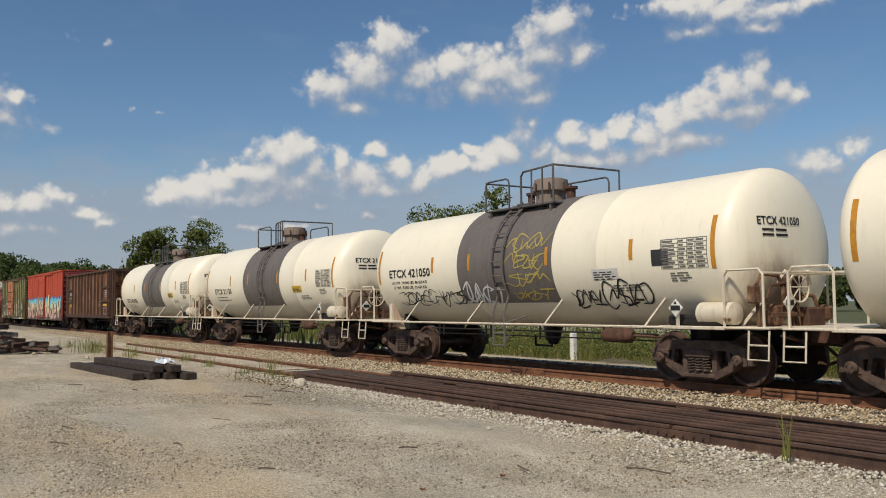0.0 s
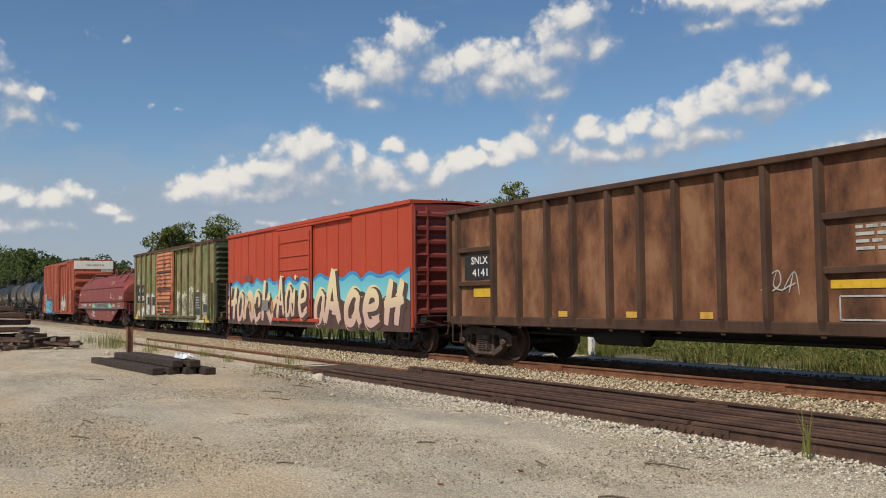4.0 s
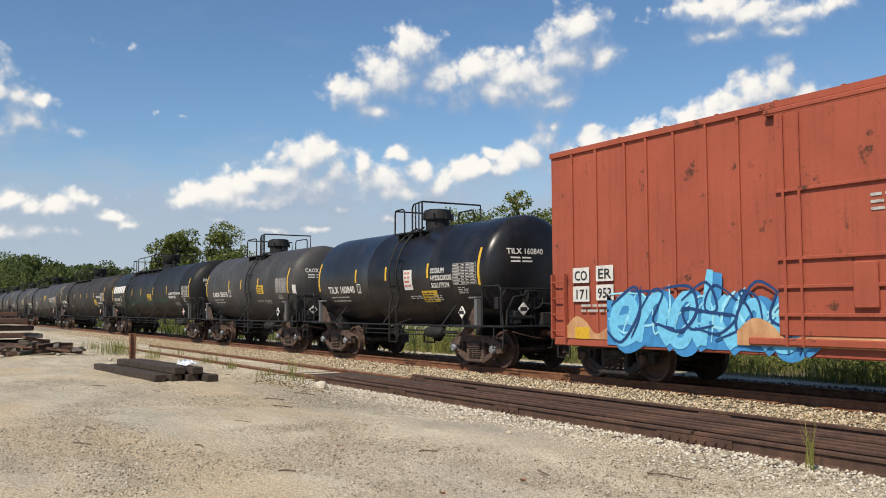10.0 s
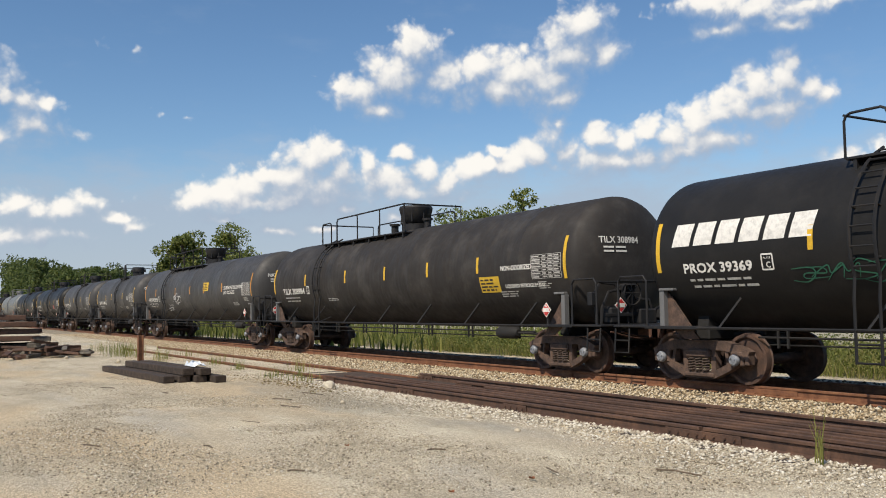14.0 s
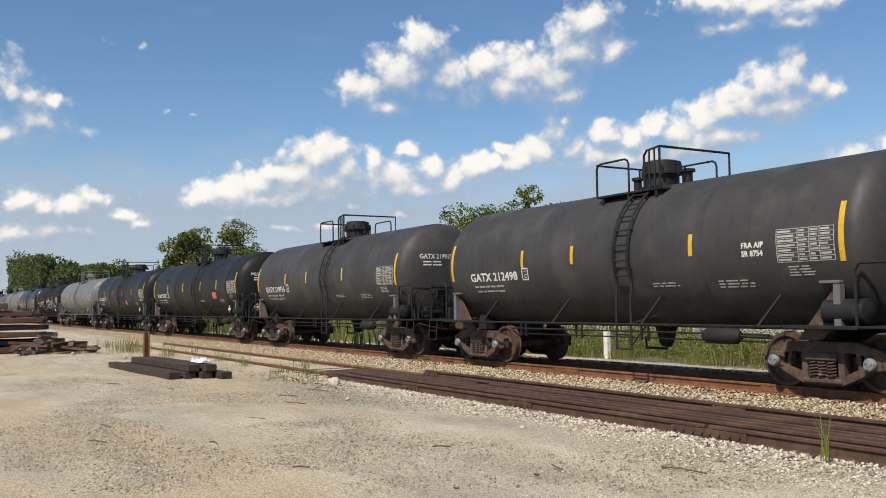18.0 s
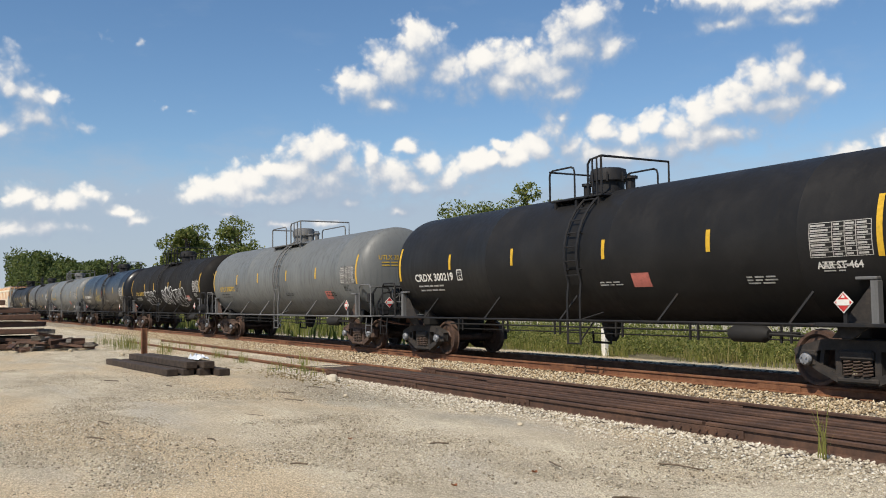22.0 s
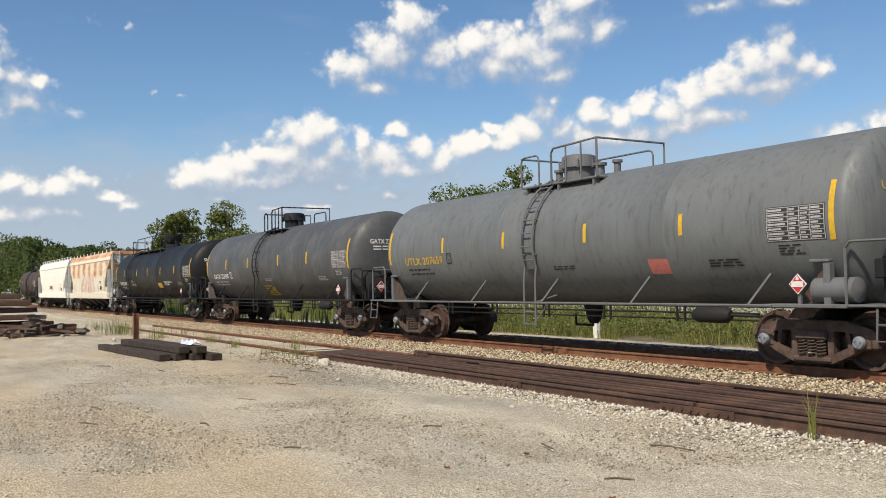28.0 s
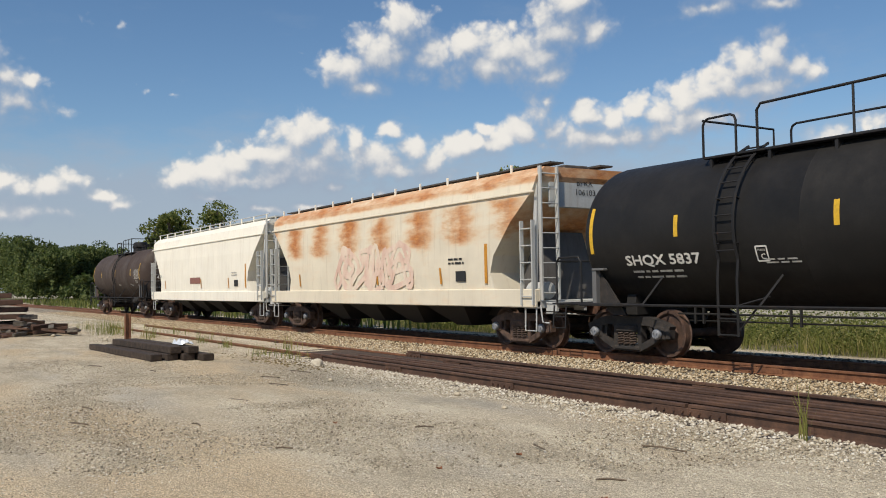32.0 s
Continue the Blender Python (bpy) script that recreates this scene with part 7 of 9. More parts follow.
for q0, q1 in ((-94.6, -89.6),):
    up, lo = waves(q0 - mid, q1 - mid, 0.57, 0.70, 0.3, 5, 0.04)
    part("graffiti", ribbon(lower, up, lo, 0.001), BUFFSPRAY, car, "flaking cream-white sprayed letters")
part("graffiti_line", scrawl(Geo(), lower, -95.6 - mid, -94.7 - mid, 0.58, 0.78, 4, 0.03, 72, 0.004), SPRAY_WHITE, car)
leaf = Wall(-y - 0.148)
for z in (3.10, 2.18, 1.50):
    part("door_seam", Geo().box(-97.36 - mid, -94.52 - mid, -y - 0.20, -y - 0.146, z - 0.085, z + 0.055, 0.02), ROOF_RUST, d)
for q0, q1, z0, z1, m in ((-97.3, -94.75, 0.95, 1.36, MOSS_SHADE_PANEL), (-94.8, -94.5, 1.0, 2.25, RED), (-96.35, -96.0, 1.0, 1.4, RED), (-94.75, -94.5, 1.55, 1.85, LABEL_WHITE), (-96.0, -95.75, 0.98, 1.2, LABEL_WHITE)):
    part("paint_patch", patch(Geo(), leaf, q0 - mid, q1 - mid, z0, z1, 0.050 if m is not MOSS_SHADE_PANEL else 0.004, 1), m, d)
for z in (3.0, 1.75):
    part("door_latch", Geo().box(-97.62 - mid, -97.35 - mid, -y - 0.24, -y - 0.10, z - 0.14, z + 0.14, 0.03), MOSS_POST, d)
for a0, b0, w, h, m in ((-100.0, 1.40, 0.48, 0.42, SIGN_BLACK), (-98.95, 1.36, 0.6, 0.45, SIGN_BLACK), (-90.98, 0.92, 0.78, 1.05, SLATE), (-89.75, 1.05, 0.5, 0.32, SLATE)):
    part("stencil_panel", patch(Geo(), skin, a0 - mid, a0 - mid + w, b0, b0 + h, 0.022, 1), m, near)
part("small_lettering", bars(Geo(), skin, -90.92 - mid, 1.75, 0.6, 5, 0.05, 0.07, 4, 0.028), DIMWHITE, near)
g = Geo()
frame_of(g, Wall(skin.y - 0.02), -89.75 - mid, 1.45, 0.42, 0.38)
bars(g, skin, -89.7 - mid, 1.80, 0.34, 3, 0.07, 0.05, 4, 0.026)
part("consolidated_stencil", g, WHITE, near)
part("notice", patch(Geo(), skin, -88.85 - mid, -88.60 - mid, 1.05, 1.30, 0.02, 1), plain("green_notice", (0.02, 0.45, 0.08), 0.5), near)
for q in (-102.75, -98.0, -95.4, -92.8):
    part("reflective_strip", patch(Geo(), Wall(-y - 0.032), q - mid, q - mid + 0.55, 0.60, 0.72, 0.002, 1), YELLOW, car)
for q in (-102.7, -89.45):
    part("reflective_strip", patch(Geo(), Wall(-y - 0.032), q - mid, q - mid + 0.55, 0.58, 0.84, 0.004, 1), YELLOW, car)
side_ladder(car, -88.85 - mid, -y - 0.01, 0.75, 2.35, MOSS_POST, 0.42, 4)
end_ladder(car, -88.25 - mid + 0.12, 1, -1.38, 0.8, 2.4, UNDER, 0.42, 4)
brake_set(car, -88.25 - mid + 0.1, 1, 1.7, MOSS_POST, 0.7)

# tall red-brown boxcar with a white panel on its end
car, half, mid, near, d, skin, y = boxcar(
    "tall red-brown boxcar with a white end panel and graffiti", -136.2, -123.98, -137.68, -122.70, 0.80, 4.78,
    [-136.98, -136.22, -135.36, -134.76, -134.05, -133.27, -132.55, -128.54, -127.81, -127.12, -126.35, -125.73, -124.88, -124.15, -123.5], (-131.73, -128.78), REDBROWN, REDBROWN, REDBROWN, REDBROWN, REDBROWN, 0.045, 0.06, ribs=5, rib_top=4.10, flush=True, rib_r=0.14, nudge=-0.25)
for z in (1.35, 1.80, 2.25, 3.35):
    part("door_rib", Geo().box(-131.7 - mid, -128.82 - mid, -y - 0.165, -y - 0.117, z - 0.03, z + 0.03, 0.01), REDBROWN, d)
for q in (-131.55, -131.25, -129.55, -128.95):
    part("lock_rod", Geo().tube([(q - mid, -y - 0.16, 0.85), (q - mid, -y - 0.16, 4.6)], 0.026, 6), REDBROWN, d)
part("door_latch", Geo().box(-130.35 - mid, -129.95 - mid, -y - 0.19, -y - 0.12, 1.45, 2.15, 0.02), REDBROWN, d)
face = EndFace(-122.70 - mid)
w = part("white_panel", Geo().box(-122.70 - mid, -122.70 - mid + 0.04, -y + 0.02, y - 0.02, 4.16, 4.80, 0.01), HOPWHITE, car, "white-painted upper end panel")
g = Geo()
letters(g, face, "EXCESS HEIGHT CAR", -0.62, 4.42, 0.13, 1.35, 0.05)
part("end_lettering", g, INK, w)
part("number_board", patch(Geo(), face, 0.52, 1.36, 3.95, 4.13, 0.155, 1), LABEL_WHITE, car)
part("end_mark", letters(Geo(), face, "COER 171953", 0.56, 3.98, 0.11, 0.76, 0.16), INK, car)
for z, rows in ((3.55, 3), (2.95, 3), (2.40, 2)):
    part("end_lettering", bars(Geo(), face, 0.05, z, 0.8 if rows == 3 else 1.0, rows, 0.04, 0.05, rows, 0.145), DIMWHITE, car)
g = Geo()
for q, z, t in ((-136.95, 2.05, "CO"), (-136.22, 2.07, "ER"), (-136.95, 1.66, "171"), (-136.22, 1.68, "953")):
    patch(g, skin, q - mid, q - mid + 0.52, z - 0.05, z + 0.27, 0.050, 1)
part("number_board", g, LABEL_WHITE, near)
g = Geo()
for q, z, t in ((-136.90, 2.05, "CO"), (-136.17, 2.07, "ER"), (-136.90, 1.66, "171"), (-136.17, 1.68, "953")):
    letters(g, skin, t, q - mid, z, 0.20, 0.40, 0.056, bold=0.008)
part("reporting_mark", g, INK, near)
for on, q, z, w, rows, lift in ((skin, -136.7, 1.55, 1.1, 2, 0.05), (skin, -124.05, 2.5, 0.5, 8, 0.05), (Wall(-y - 0.12), -130.05, 3.15, 0.6, 3, 0.01)):
    part("small_lettering", bars(Geo(), on, q - mid, z, w, rows, 0.045, 0.06, 6 + rows, lift), DIMWHITE, near)
part("stencil_panel", patch(Geo(), skin, -124.0 - mid, -123.45 - mid, 1.30, 1.62, 0.05, 1), SIGN_BLACK, near)
part("stencil_panel", frame_of(Geo(), Wall(skin.y - 0.05), -124.0 - mid, 1.30, 0.55, 0.32, 0.02), LABEL_WHITE, near)
for q, z, h in ((-136.9, 0.84, 0.24), (-128.3, 0.86, 0.14), (-126.3, 0.9, 0.14), (-123.95, 0.84, 0.24)):
    part("reflective_strip", patch(Geo(), skin, q - mid, q - mid + 0.46, z, z + h, 0.05, 1), YELLOW, near)
part("notice", patch(Geo(), skin, -123.1 - mid, -122.85 - mid, 1.15, 1.38, 0.05, 1), YELLOW, near)
HAZE = patchy("orange_overspray", [(0.3, (0.36, 0.13, 0.06)), (0.55, (0.58, 0.34, 0.16)), (0.75, (0.66, 0.48, 0.26))], 1.6, 0.65, 0.2)
for q0, q1, top in ((-137.2, -134.4, 1.15), (-132.6, -129.9, 1.15)):
    up, lo = waves(q0 - mid, q1 - mid, 0.84, top, 0.3, 12, 0.22)
    part("graffiti", ribbon(skin if q0 < -135 else Wall(skin.y - 0.05), up, lo, 0.046), HAZE, near, "orange and cream overspray")
up, lo = waves(-135.9 - mid, -131.3 - mid, 0.74, 1.55, 0.22, 2, 0.26)
part("graffiti", ribbon(skin, up, lo, 0.050), BLUE, near, "bright blue sprayed lettering")
shade, light = Geo(), Geo()
for u, w, h, kind in ((-135.9, 1.0, 1.2, "curl"), (-135.1, 1.0, 1.3, "arch"), (-134.3, 0.9, 1.25, "bowl"), (-133.5, 0.8, 1.2, "tall"), (-132.8, 0.9, 1.1, "arch"), (-132.0, 0.8, 0.8, "bowl")):
    mural_letter(light, shade, skin, u - mid, w, h, kind, 0.054, 0.80, 0.95)
part("graffiti_line", shade, BLUE, near)
part("graffiti", light, SKYBLUE, near, "bright blue sprayed lettering")
part("graffiti_line", scrawl(Geo(), skin, -135.8 - mid, -131.5 - mid, 0.8, 2.0, 9, 0.06, 43, 0.074), plain("deep_blue_spray", (0.012, 0.05, 0.16), 0.6), near)
part("graffiti_line", scrawl(Geo(), skin, -135.8 - mid, -131.5 - mid, 0.85, 1.9, 7, 0.05, 42, 0.064), plain("pale_cyan_spray", (0.30, 0.66, 0.78), 0.6), near)
shade, light = Geo(), Geo()
for u, w, h, kind in ((-127.98, 0.6, 1.0, "arch"), (-127.55, 0.62, 1.1, "two_bars"), (-127.05, 0.55, 1.0, "curl"), (-126.6, 0.66, 1.1, "peak"), (-126.1, 0.62, 1.05, "curl")):
    mural_letter(light, shade, skin, u - mid, w, h, kind, 0.050, 0.97, 1.2)
part("graffiti_line", shade, SPRAY_BLACK, near)
part("graffiti", light, PALESPRAY, near, "pale sprayed block letters")
part("plug_panel", Geo().box(-125.76 - mid, -125.15 - mid, -y - 0.075, -y - 0.01, 0.9, 4.35, 0.015), REDBROWN, near)
part("track_cover", Geo().box(-131.9 - mid, -125.6 - mid, -y - 0.12, -y, 4.62, 4.74, 0.015), REDBROWN, near)
side_ladder(car, -123.22 - mid, -y - 0.03, 0.82, 2.55, REDBROWN, 0.48, 5)
side_ladder(car, -137.6 - mid, -y - 0.03, 0.82, 2.2, REDBROWN, 0.42, 4)
end_ladder(car, -122.70 - mid + 0.10, 1, -1.40, 0.8, 2.5, MAROON_DARK, 0.55, 5)
end_ladder(car, -122.70 - mid + 0.10, 1, 0.85, 0.8, 2.4, MAROON_DARK, 0.5, 4)
brake_set(car, -122.70 - mid + 0.10, 1, 2.15, MAROON_DARK, 0.1)
x = -122.70 - mid
part("crossover_rail", Geo().tube([(x + 0.45, -1.35, 1.06), (x + 0.45, -1.35, 2.3), (x + 0.45, 1.35, 2.3), (x + 0.45, 1.35, 1.06)], 0.024, 6), MAROON_DARK, car)
part("cushion_pocket", Geo().box(x, x + 0.7, -0.45, 0.45, 0.62, 1.25, 0.04), MAROON_DARK, car)

# gondola
car, half = new_car("gondola", "rust-brown high-sided gondola with yellow corner panels", "gondola", -67.75, -55.80)
mid = (-67.75 - 55.80) / 2
a, b, y, z0, z1 = -68.80 - mid, -55.0 - mid, 1.40, 1.0, 3.78
for e in (-1, 1):
    w = part("side_wall", Geo().box(a, b, *sorted((e * y, e * (y - 0.03))), z0, z1 - 0.02), GON, car)
    for q in (-68.35, -66.79, -65.78, -64.72, -63.84, -62.73, -61.84, -60.91, -59.87, -58.91, -57.89, -56.26):
        x = q - mid
        g = Geo()
        yy = sorted((e * y, e * (y + 0.11)))
        g.add([(x - 0.085, e * y, z0 + 0.02), (x + 0.085, e * y, z0 + 0.02), (x + 0.05, e * (y + 0.03), z0 - 0.18), (x - 0.05, e * (y + 0.03), z0 - 0.18),
               (x - 0.085, e * y, z1 - 0.1), (x + 0.085, e * y, z1 - 0.1), (x - 0.05, e * (y + 0.11), z0 + 0.12), (x + 0.05, e * (y + 0.11), z0 + 0.12),
               (x - 0.05, e * (y + 0.11), z1 - 0.1), (x + 0.05, e * (y + 0.11), z1 - 0.1)],
              [(3, 2, 7, 6), (6, 7, 9, 8), (0, 3, 6), (1, 7, 2), (0, 6, 8, 4), (1, 5, 9, 7), (4, 8, 9, 5), (0, 1, 2, 3)])
        part("side_post", g, GON_POST, w)
    part("top_chord", Geo().box(a - 0.03, b + 0.03, *sorted((e * (y - 0.06), e * (y + 0.13))), z1 - 0.12, z1, 0.02), GON_POST, car)
    part("bottom_sill", Geo().box(a, b, *sorted((e * (y - 0.08), e * (y + 0.06))), z0 - 0.14, z0 + 0.08, 0.02), GON_POST, car)
    for q0, q1 in ((-68.30, -66.85), (-57.85, -56.32)):
        for z in (1.88, 2.72):
            part("stiffener", Geo().box(q0 - mid, q1 - mid, *sorted((e * y, e * (y + 0.08))), z - 0.06, z + 0.06, 0.015), GON_POST, w)
    for z in (1.9, 2.72):
        part("stiffener", Geo().box(-56.2 - mid, b, *sorted((e * y, e * (y + 0.08))), z - 0.08, z + 0.06, 0.015), GON_POST, w)
for s, x in ((-1, a), (1, b)):
    w = part("end_wall", Geo().box(*sorted((x, x - s * 0.04)), -y, y, z0, z1 - 0.05), GON, car)
    for z in (1.25, 2.0, 2.85, 3.68):
        part("end_rib", Geo().box(*sorted((x, x + s * 0.12)), -y, y, z - 0.09, z + 0.09, 0.02), GON_POST, w)
    for yy in (-0.75, 0.0, 0.75):
        part("end_post", Geo().box(*sorted((x, x + s * 0.09)), yy - 0.06, yy + 0.06, z0, z1 - 0.1, 0.015), GON_POST, w)
    for e in (-1, 1):
        part("corner_post", Geo().box(*sorted((x - s * 0.10, x + s * 0.04)), *sorted((e * (y - 0.06), e * (y + 0.10))), z0 - 0.1, z1, 0.02), GON_POST, car)
    end_gear(car, x, s, GON_POST, 1.0)
    stirrups(car, x - s * 0.4, GON_POST, z0)
    coupler(car, s * (half - 0.9), s, abs(x) - half + 0.9 + 0.85, GON_POST)
    truck(car, s * half, TRUCK, TRUCK)
    end_ladder(car, x + s * 0.08, s, -1.36, 1.0, 3.6, GON_POST, 0.42, 7)
side_ladder(car, -55.55 - mid, -y - 0.08, 0.95, 3.65, GON_POST, 0.42, 7)
part("floor", Geo().box(a + 0.05, b - 0.05, -y + 0.04, y - 0.04, 0.92, 1.02), UNDER, car)
part("centre_sill", Geo().box(a + 0.3, b - 0.3, -0.35, 0.35, 0.62, 0.95, 0.02), UNDER, car)
part("air_reservoir", Geo().lathe([(-0.6, 0.06), (-0.5, 0.22), (0.9, 0.22), (1.0, 0.06)], 14, "x", (-1.4, -0.85, 0.72)), UNDER, car, smooth=40)
part("brake_piping", Geo().tube([(-4.5, -0.8, 0.70), (4.5, -0.8, 0.70)], 0.03, 5), UNDER, car)
skin = Wall(-y - 0.005)
for q0, q1, b0, b1 in ((-56.18, -55.5, 2.82, 3.66), (-56.18, -55.5, 1.98, 2.62)):
    part("corner_panel", patch(Geo(), skin, q0 - mid, q1 - mid, b0, b1, 0.006, 1), GON_YELLOW, car, "chipped yellow corner panel")
part("number_panel", patch(Geo(), skin, -68.1 - mid, -66.9 - mid, 1.98, 2.62, 0.006, 1), SIGN_BLACK, car)
g = Geo()
letters(g, skin, "SNLX", -67.8 - mid, 2.36, 0.18, 0.72, 0.012, 0.008)
letters(g, skin, "4141", -67.75 - mid, 2.06, 0.18, 0.66, 0.012, 0.008)
part("reporting_mark", g, WHITE, car)
for q, z, w, h in ((-67.7, 1.55, 0.8, 0.22), (-57.75, 1.60, 1.25, 0.13)):
    part("reflective_strip", patch(Geo(), skin, q - mid, q - mid + w, z, z + h, 0.008, 1), YELLOW, car)
for q in (-64.4, -62.3, -60.4):
    part("reflective_strip", patch(Geo(), skin, q - mid, q - mid + 0.3, 1.10, 1.22, 0.008, 1), GON_YELLOW, car)
g = Geo()
scrawl(g, skin, -59.0 - mid, -58.4 - mid, 1.5, 1.9, 3, 0.02, 4, 0.01)
frame_of(g, skin, -57.6 - mid, 1.12, 1.0, 0.36)
bars(g, skin, -57.3 - mid, 2.55, 0.9, 4, 0.05, 0.06, 4)
part("chalk_mark", g, DIMWHITE, car)

# coil car with its rounded hood
car, half = new_car("coil_car", "maroon steel coil car with a rounded covered hood", "coil car", -119.45, -107.28, 0.04)
mid = (-119.45 - 107.28) / 2
a, b = -120.60 - mid, -105.75 - mid
g = Geo()
prof = [(1.47, 1.62), (1.46, 2.42), (1.40, 2.66), (1.24, 2.93), (0.95, 3.17), (0.55, 3.31), (0.0, 3.36)]
prof = prof + [(-p, q) for p, q in prof[-2::-1]]
rows = []
n = 10
stations = [a + 0.15 + 1.25 * (1 - math.cos(math.pi / 2 * k / n)) for k in range(n + 1)]
drops = [math.sin(math.pi / 2 * k / n) for k in range(n + 1)]
stations = stations + [b - 0.2 - 1.5 * (1 - math.cos(math.pi / 2 * k / n)) for k in range(n, -1, -1)]
drops = drops + drops[::-1]
v, f = [], []
for x, dd in zip(stations, drops):
    for yy, zz in prof:
        v.append((x, yy, 1.62 + (zz - 1.62) * (0.60 + 0.40 * dd)))
m = len(prof)
for i in range(len(stations) - 1):
    for k in range(m - 1):
        f.append((i * m + k, i * m + k + 1, (i + 1) * m + k + 1, (i + 1) * m + k))
f += [tuple(range(m)), tuple((len(stations) - 1) * m + k for k in range(m))]
hood = part("hood", g.add(v, f), MAROON, car, smooth=38)
for e in (-1, 1):
    part("hood_rail", Geo().tube([(a + 0.7, e * 1.465, 2.49), (b - 0.5, e * 1.465, 2.49)], 0.025, 6), MAROON_DARK, hood)
    part("hood_lip", Geo().box(a + 0.3, b - 0.15, *sorted((e * 1.46, e * 1.53)), 1.58, 1.65, 0.015), MAROON_DARK, hood)
for q in (-118.0, -113.25, -108.76, -106.6):
    x = q - mid
    if q == -113.25:
        for yy in (-0.35, 0.35):
            part("lifting_eye", Geo().tube([(x, yy + 0.0, 3.3), (x - 0.30, yy, 3.46), (x - 0.24, yy, 3.70), (x + 0.0, yy, 3.78), (x + 0.24, yy, 3.70), (x + 0.30, yy, 3.46)], 0.05, 6, True), MAROON, hood)
        part("ridge", Geo().box(x - 4.0, x + 4.6, -0.12, 0.12, 3.32, 3.44, 0.03), MAROON, hood)
    else:
        part("lifting_arm", Geo().tube([(x, -1.30, 2.80), (x - 0.12, -0.95, 3.30), (x - 0.18, -0.70, 3.58), (x + 0.1, 0.0, 3.56), (x + 0.35, 0.70, 3.5)], 0.055, 6), MAROON_DARK, hood)
for e in (-1, 1):
    sill = part("side_sill", Geo().box(a, b + 0.1, *sorted((e * 1.30, e * 1.50)), 1.20, 1.56, 0.02), MAROON, car)
    part("walkway_edge", Geo().box(a - 0.05, b + 0.15, *sorted((e * 1.34, e * 1.56)), 1.14, 1.22, 0.012), TRIM_GREY, car, "pale grey walkway edge")
    part("belly_plate", Geo().prism([(-118.6 - mid, 1.14), (-116.35 - mid, 0.40), (-109.7 - mid, 0.34), (-107.6 - mid, 1.14)], *sorted((e * 1.36, e * 1.42))), MAROON, car)
part("trough", Geo().box(-116.2 - mid, -109.9 - mid, -1.35, 1.35, 0.42, 1.15, 0.05), MAROON_DARK, car)
part("centre_sill", Geo().box(a, b, -0.35, 0.35, 0.70, 1.15, 0.02), MAROON_DARK, car)
for s, x in ((-1, a), (1, b)):
    part("end_frame", Geo().box(*sorted((x, x + s * 0.08)), -1.48, 1.48, 0.95, 1.50, 0.02), MAROON_DARK, car)
    end_gear(car, x, s, MAROON_DARK, 1.0)
    part("end_railing", Geo().tube([(x + s * 0.25, -1.44, 1.1), (x + s * 0.25, -1.44, 2.1), (x + s * 0.25, 1.44, 2.1), (x + s * 0.25, 1.44, 1.1)], 0.024, 6), MAROON_DARK, car)
    coupler(car, s * (half - 0.9), s, abs(x) - half + 0.9 + 1.0, MAROON_DARK)
    stirrups(car, x - s * 0.3, MAROON_DARK, 1.1)
    truck(car, s * half, TRUCK_DARK, TRUCK_DARK)
brake_set(car, a, -1, 1.9, MAROON_DARK)
skin = Wall(-1.505)
part("reporting_mark", letters(Geo(), skin, "GTW 188068", -119.28 - mid, 1.28, 0.20, 1.82, 0.006, 0.012), WHITE, car)
part("small_lettering", bars(Geo(), skin, -116.5 - mid, 1.47, 0.75, 2, 0.05, 0.04, 4), WHITE, car)
part("length_mark", letters(Geo(), skin, "L 52 FT 6 IN", -107.40 - mid, 1.42, 0.11, 0.78), WHITE, car)
part("length_mark", letters(Geo(), skin, "IL 48 FT 0 IN", -107.40 - mid, 1.26, 0.11, 0.78), WHITE, car)
part("small_lettering", bars(Geo(), skin, -108.9 - mid, 1.45, 0.8, 3, 0.035, 0.03, 5), WHITE, car)
belly = Wall(-1.422)
part("stencil_panel", frame_of(Geo(), belly, -110.8 - mid, 0.62, 0.42, 0.32), DIMWHITE, car)
part("small_lettering", bars(Geo(), belly, -109.4 - mid, 0.98, 0.75, 2, 0.05, 0.04, 4), DIMWHITE, car)
up, lo = waves(-114.35 - mid, -109.95 - mid, 1.22, 1.54, 0.5, 3, 0.02)
part("graffiti", ribbon(skin, up, lo, 0.006), GREYSPRAY, car, "grey sprayed letters with mint green ends")
for q in (-115.3, -110.1):
    up, lo = waves(q - mid, q - mid + 1.0, 1.22, 1.42, 0.3, 6, 0.12)
    part("graffiti", ribbon(skin, up, lo, 0.009), MINT, car)
part("graffiti_line", scrawl(Geo(), skin, -113.8 - mid, -110.4 - mid, 1.24, 1.52, 6, 0.03, 8, 0.014), SPRAY_BLACK, car)
part("graffiti_line", scrawl(Geo(), belly, -116.0 - mid, -114.8 - mid, 0.62, 1.0, 4, 0.05, 9, 0.01), SPRAY_WHITE, car)
hoodskin = Wall(-1.475)
part("graffiti_line", scrawl(Geo(), hoodskin, -109.8 - mid, -109.3 - mid, 1.82, 2.15, 2, 0.04, 10, 0.01), SPRAY_WHITE, car)
part("graffiti_line", scrawl(Geo(), hoodskin, -107.17 - mid, -106.34 - mid, 1.75, 1.95, 6, 0.03, 12, 0.01), SPRAY_WHITE, car)
part("reflective_strip", patch(Geo(), hoodskin, -120.25 - mid, -119.7 - mid, 2.08, 2.20, 0.006, 1), YELLOW, car)
part("faded_emblem", patch(Geo(), hoodskin, -109.0 - mid, -108.4 - mid, 1.70, 1.90, 0.006, 1), paint("faded_paint_patch", (0.34, 0.12, 0.09), 0.6, 0.2), car)
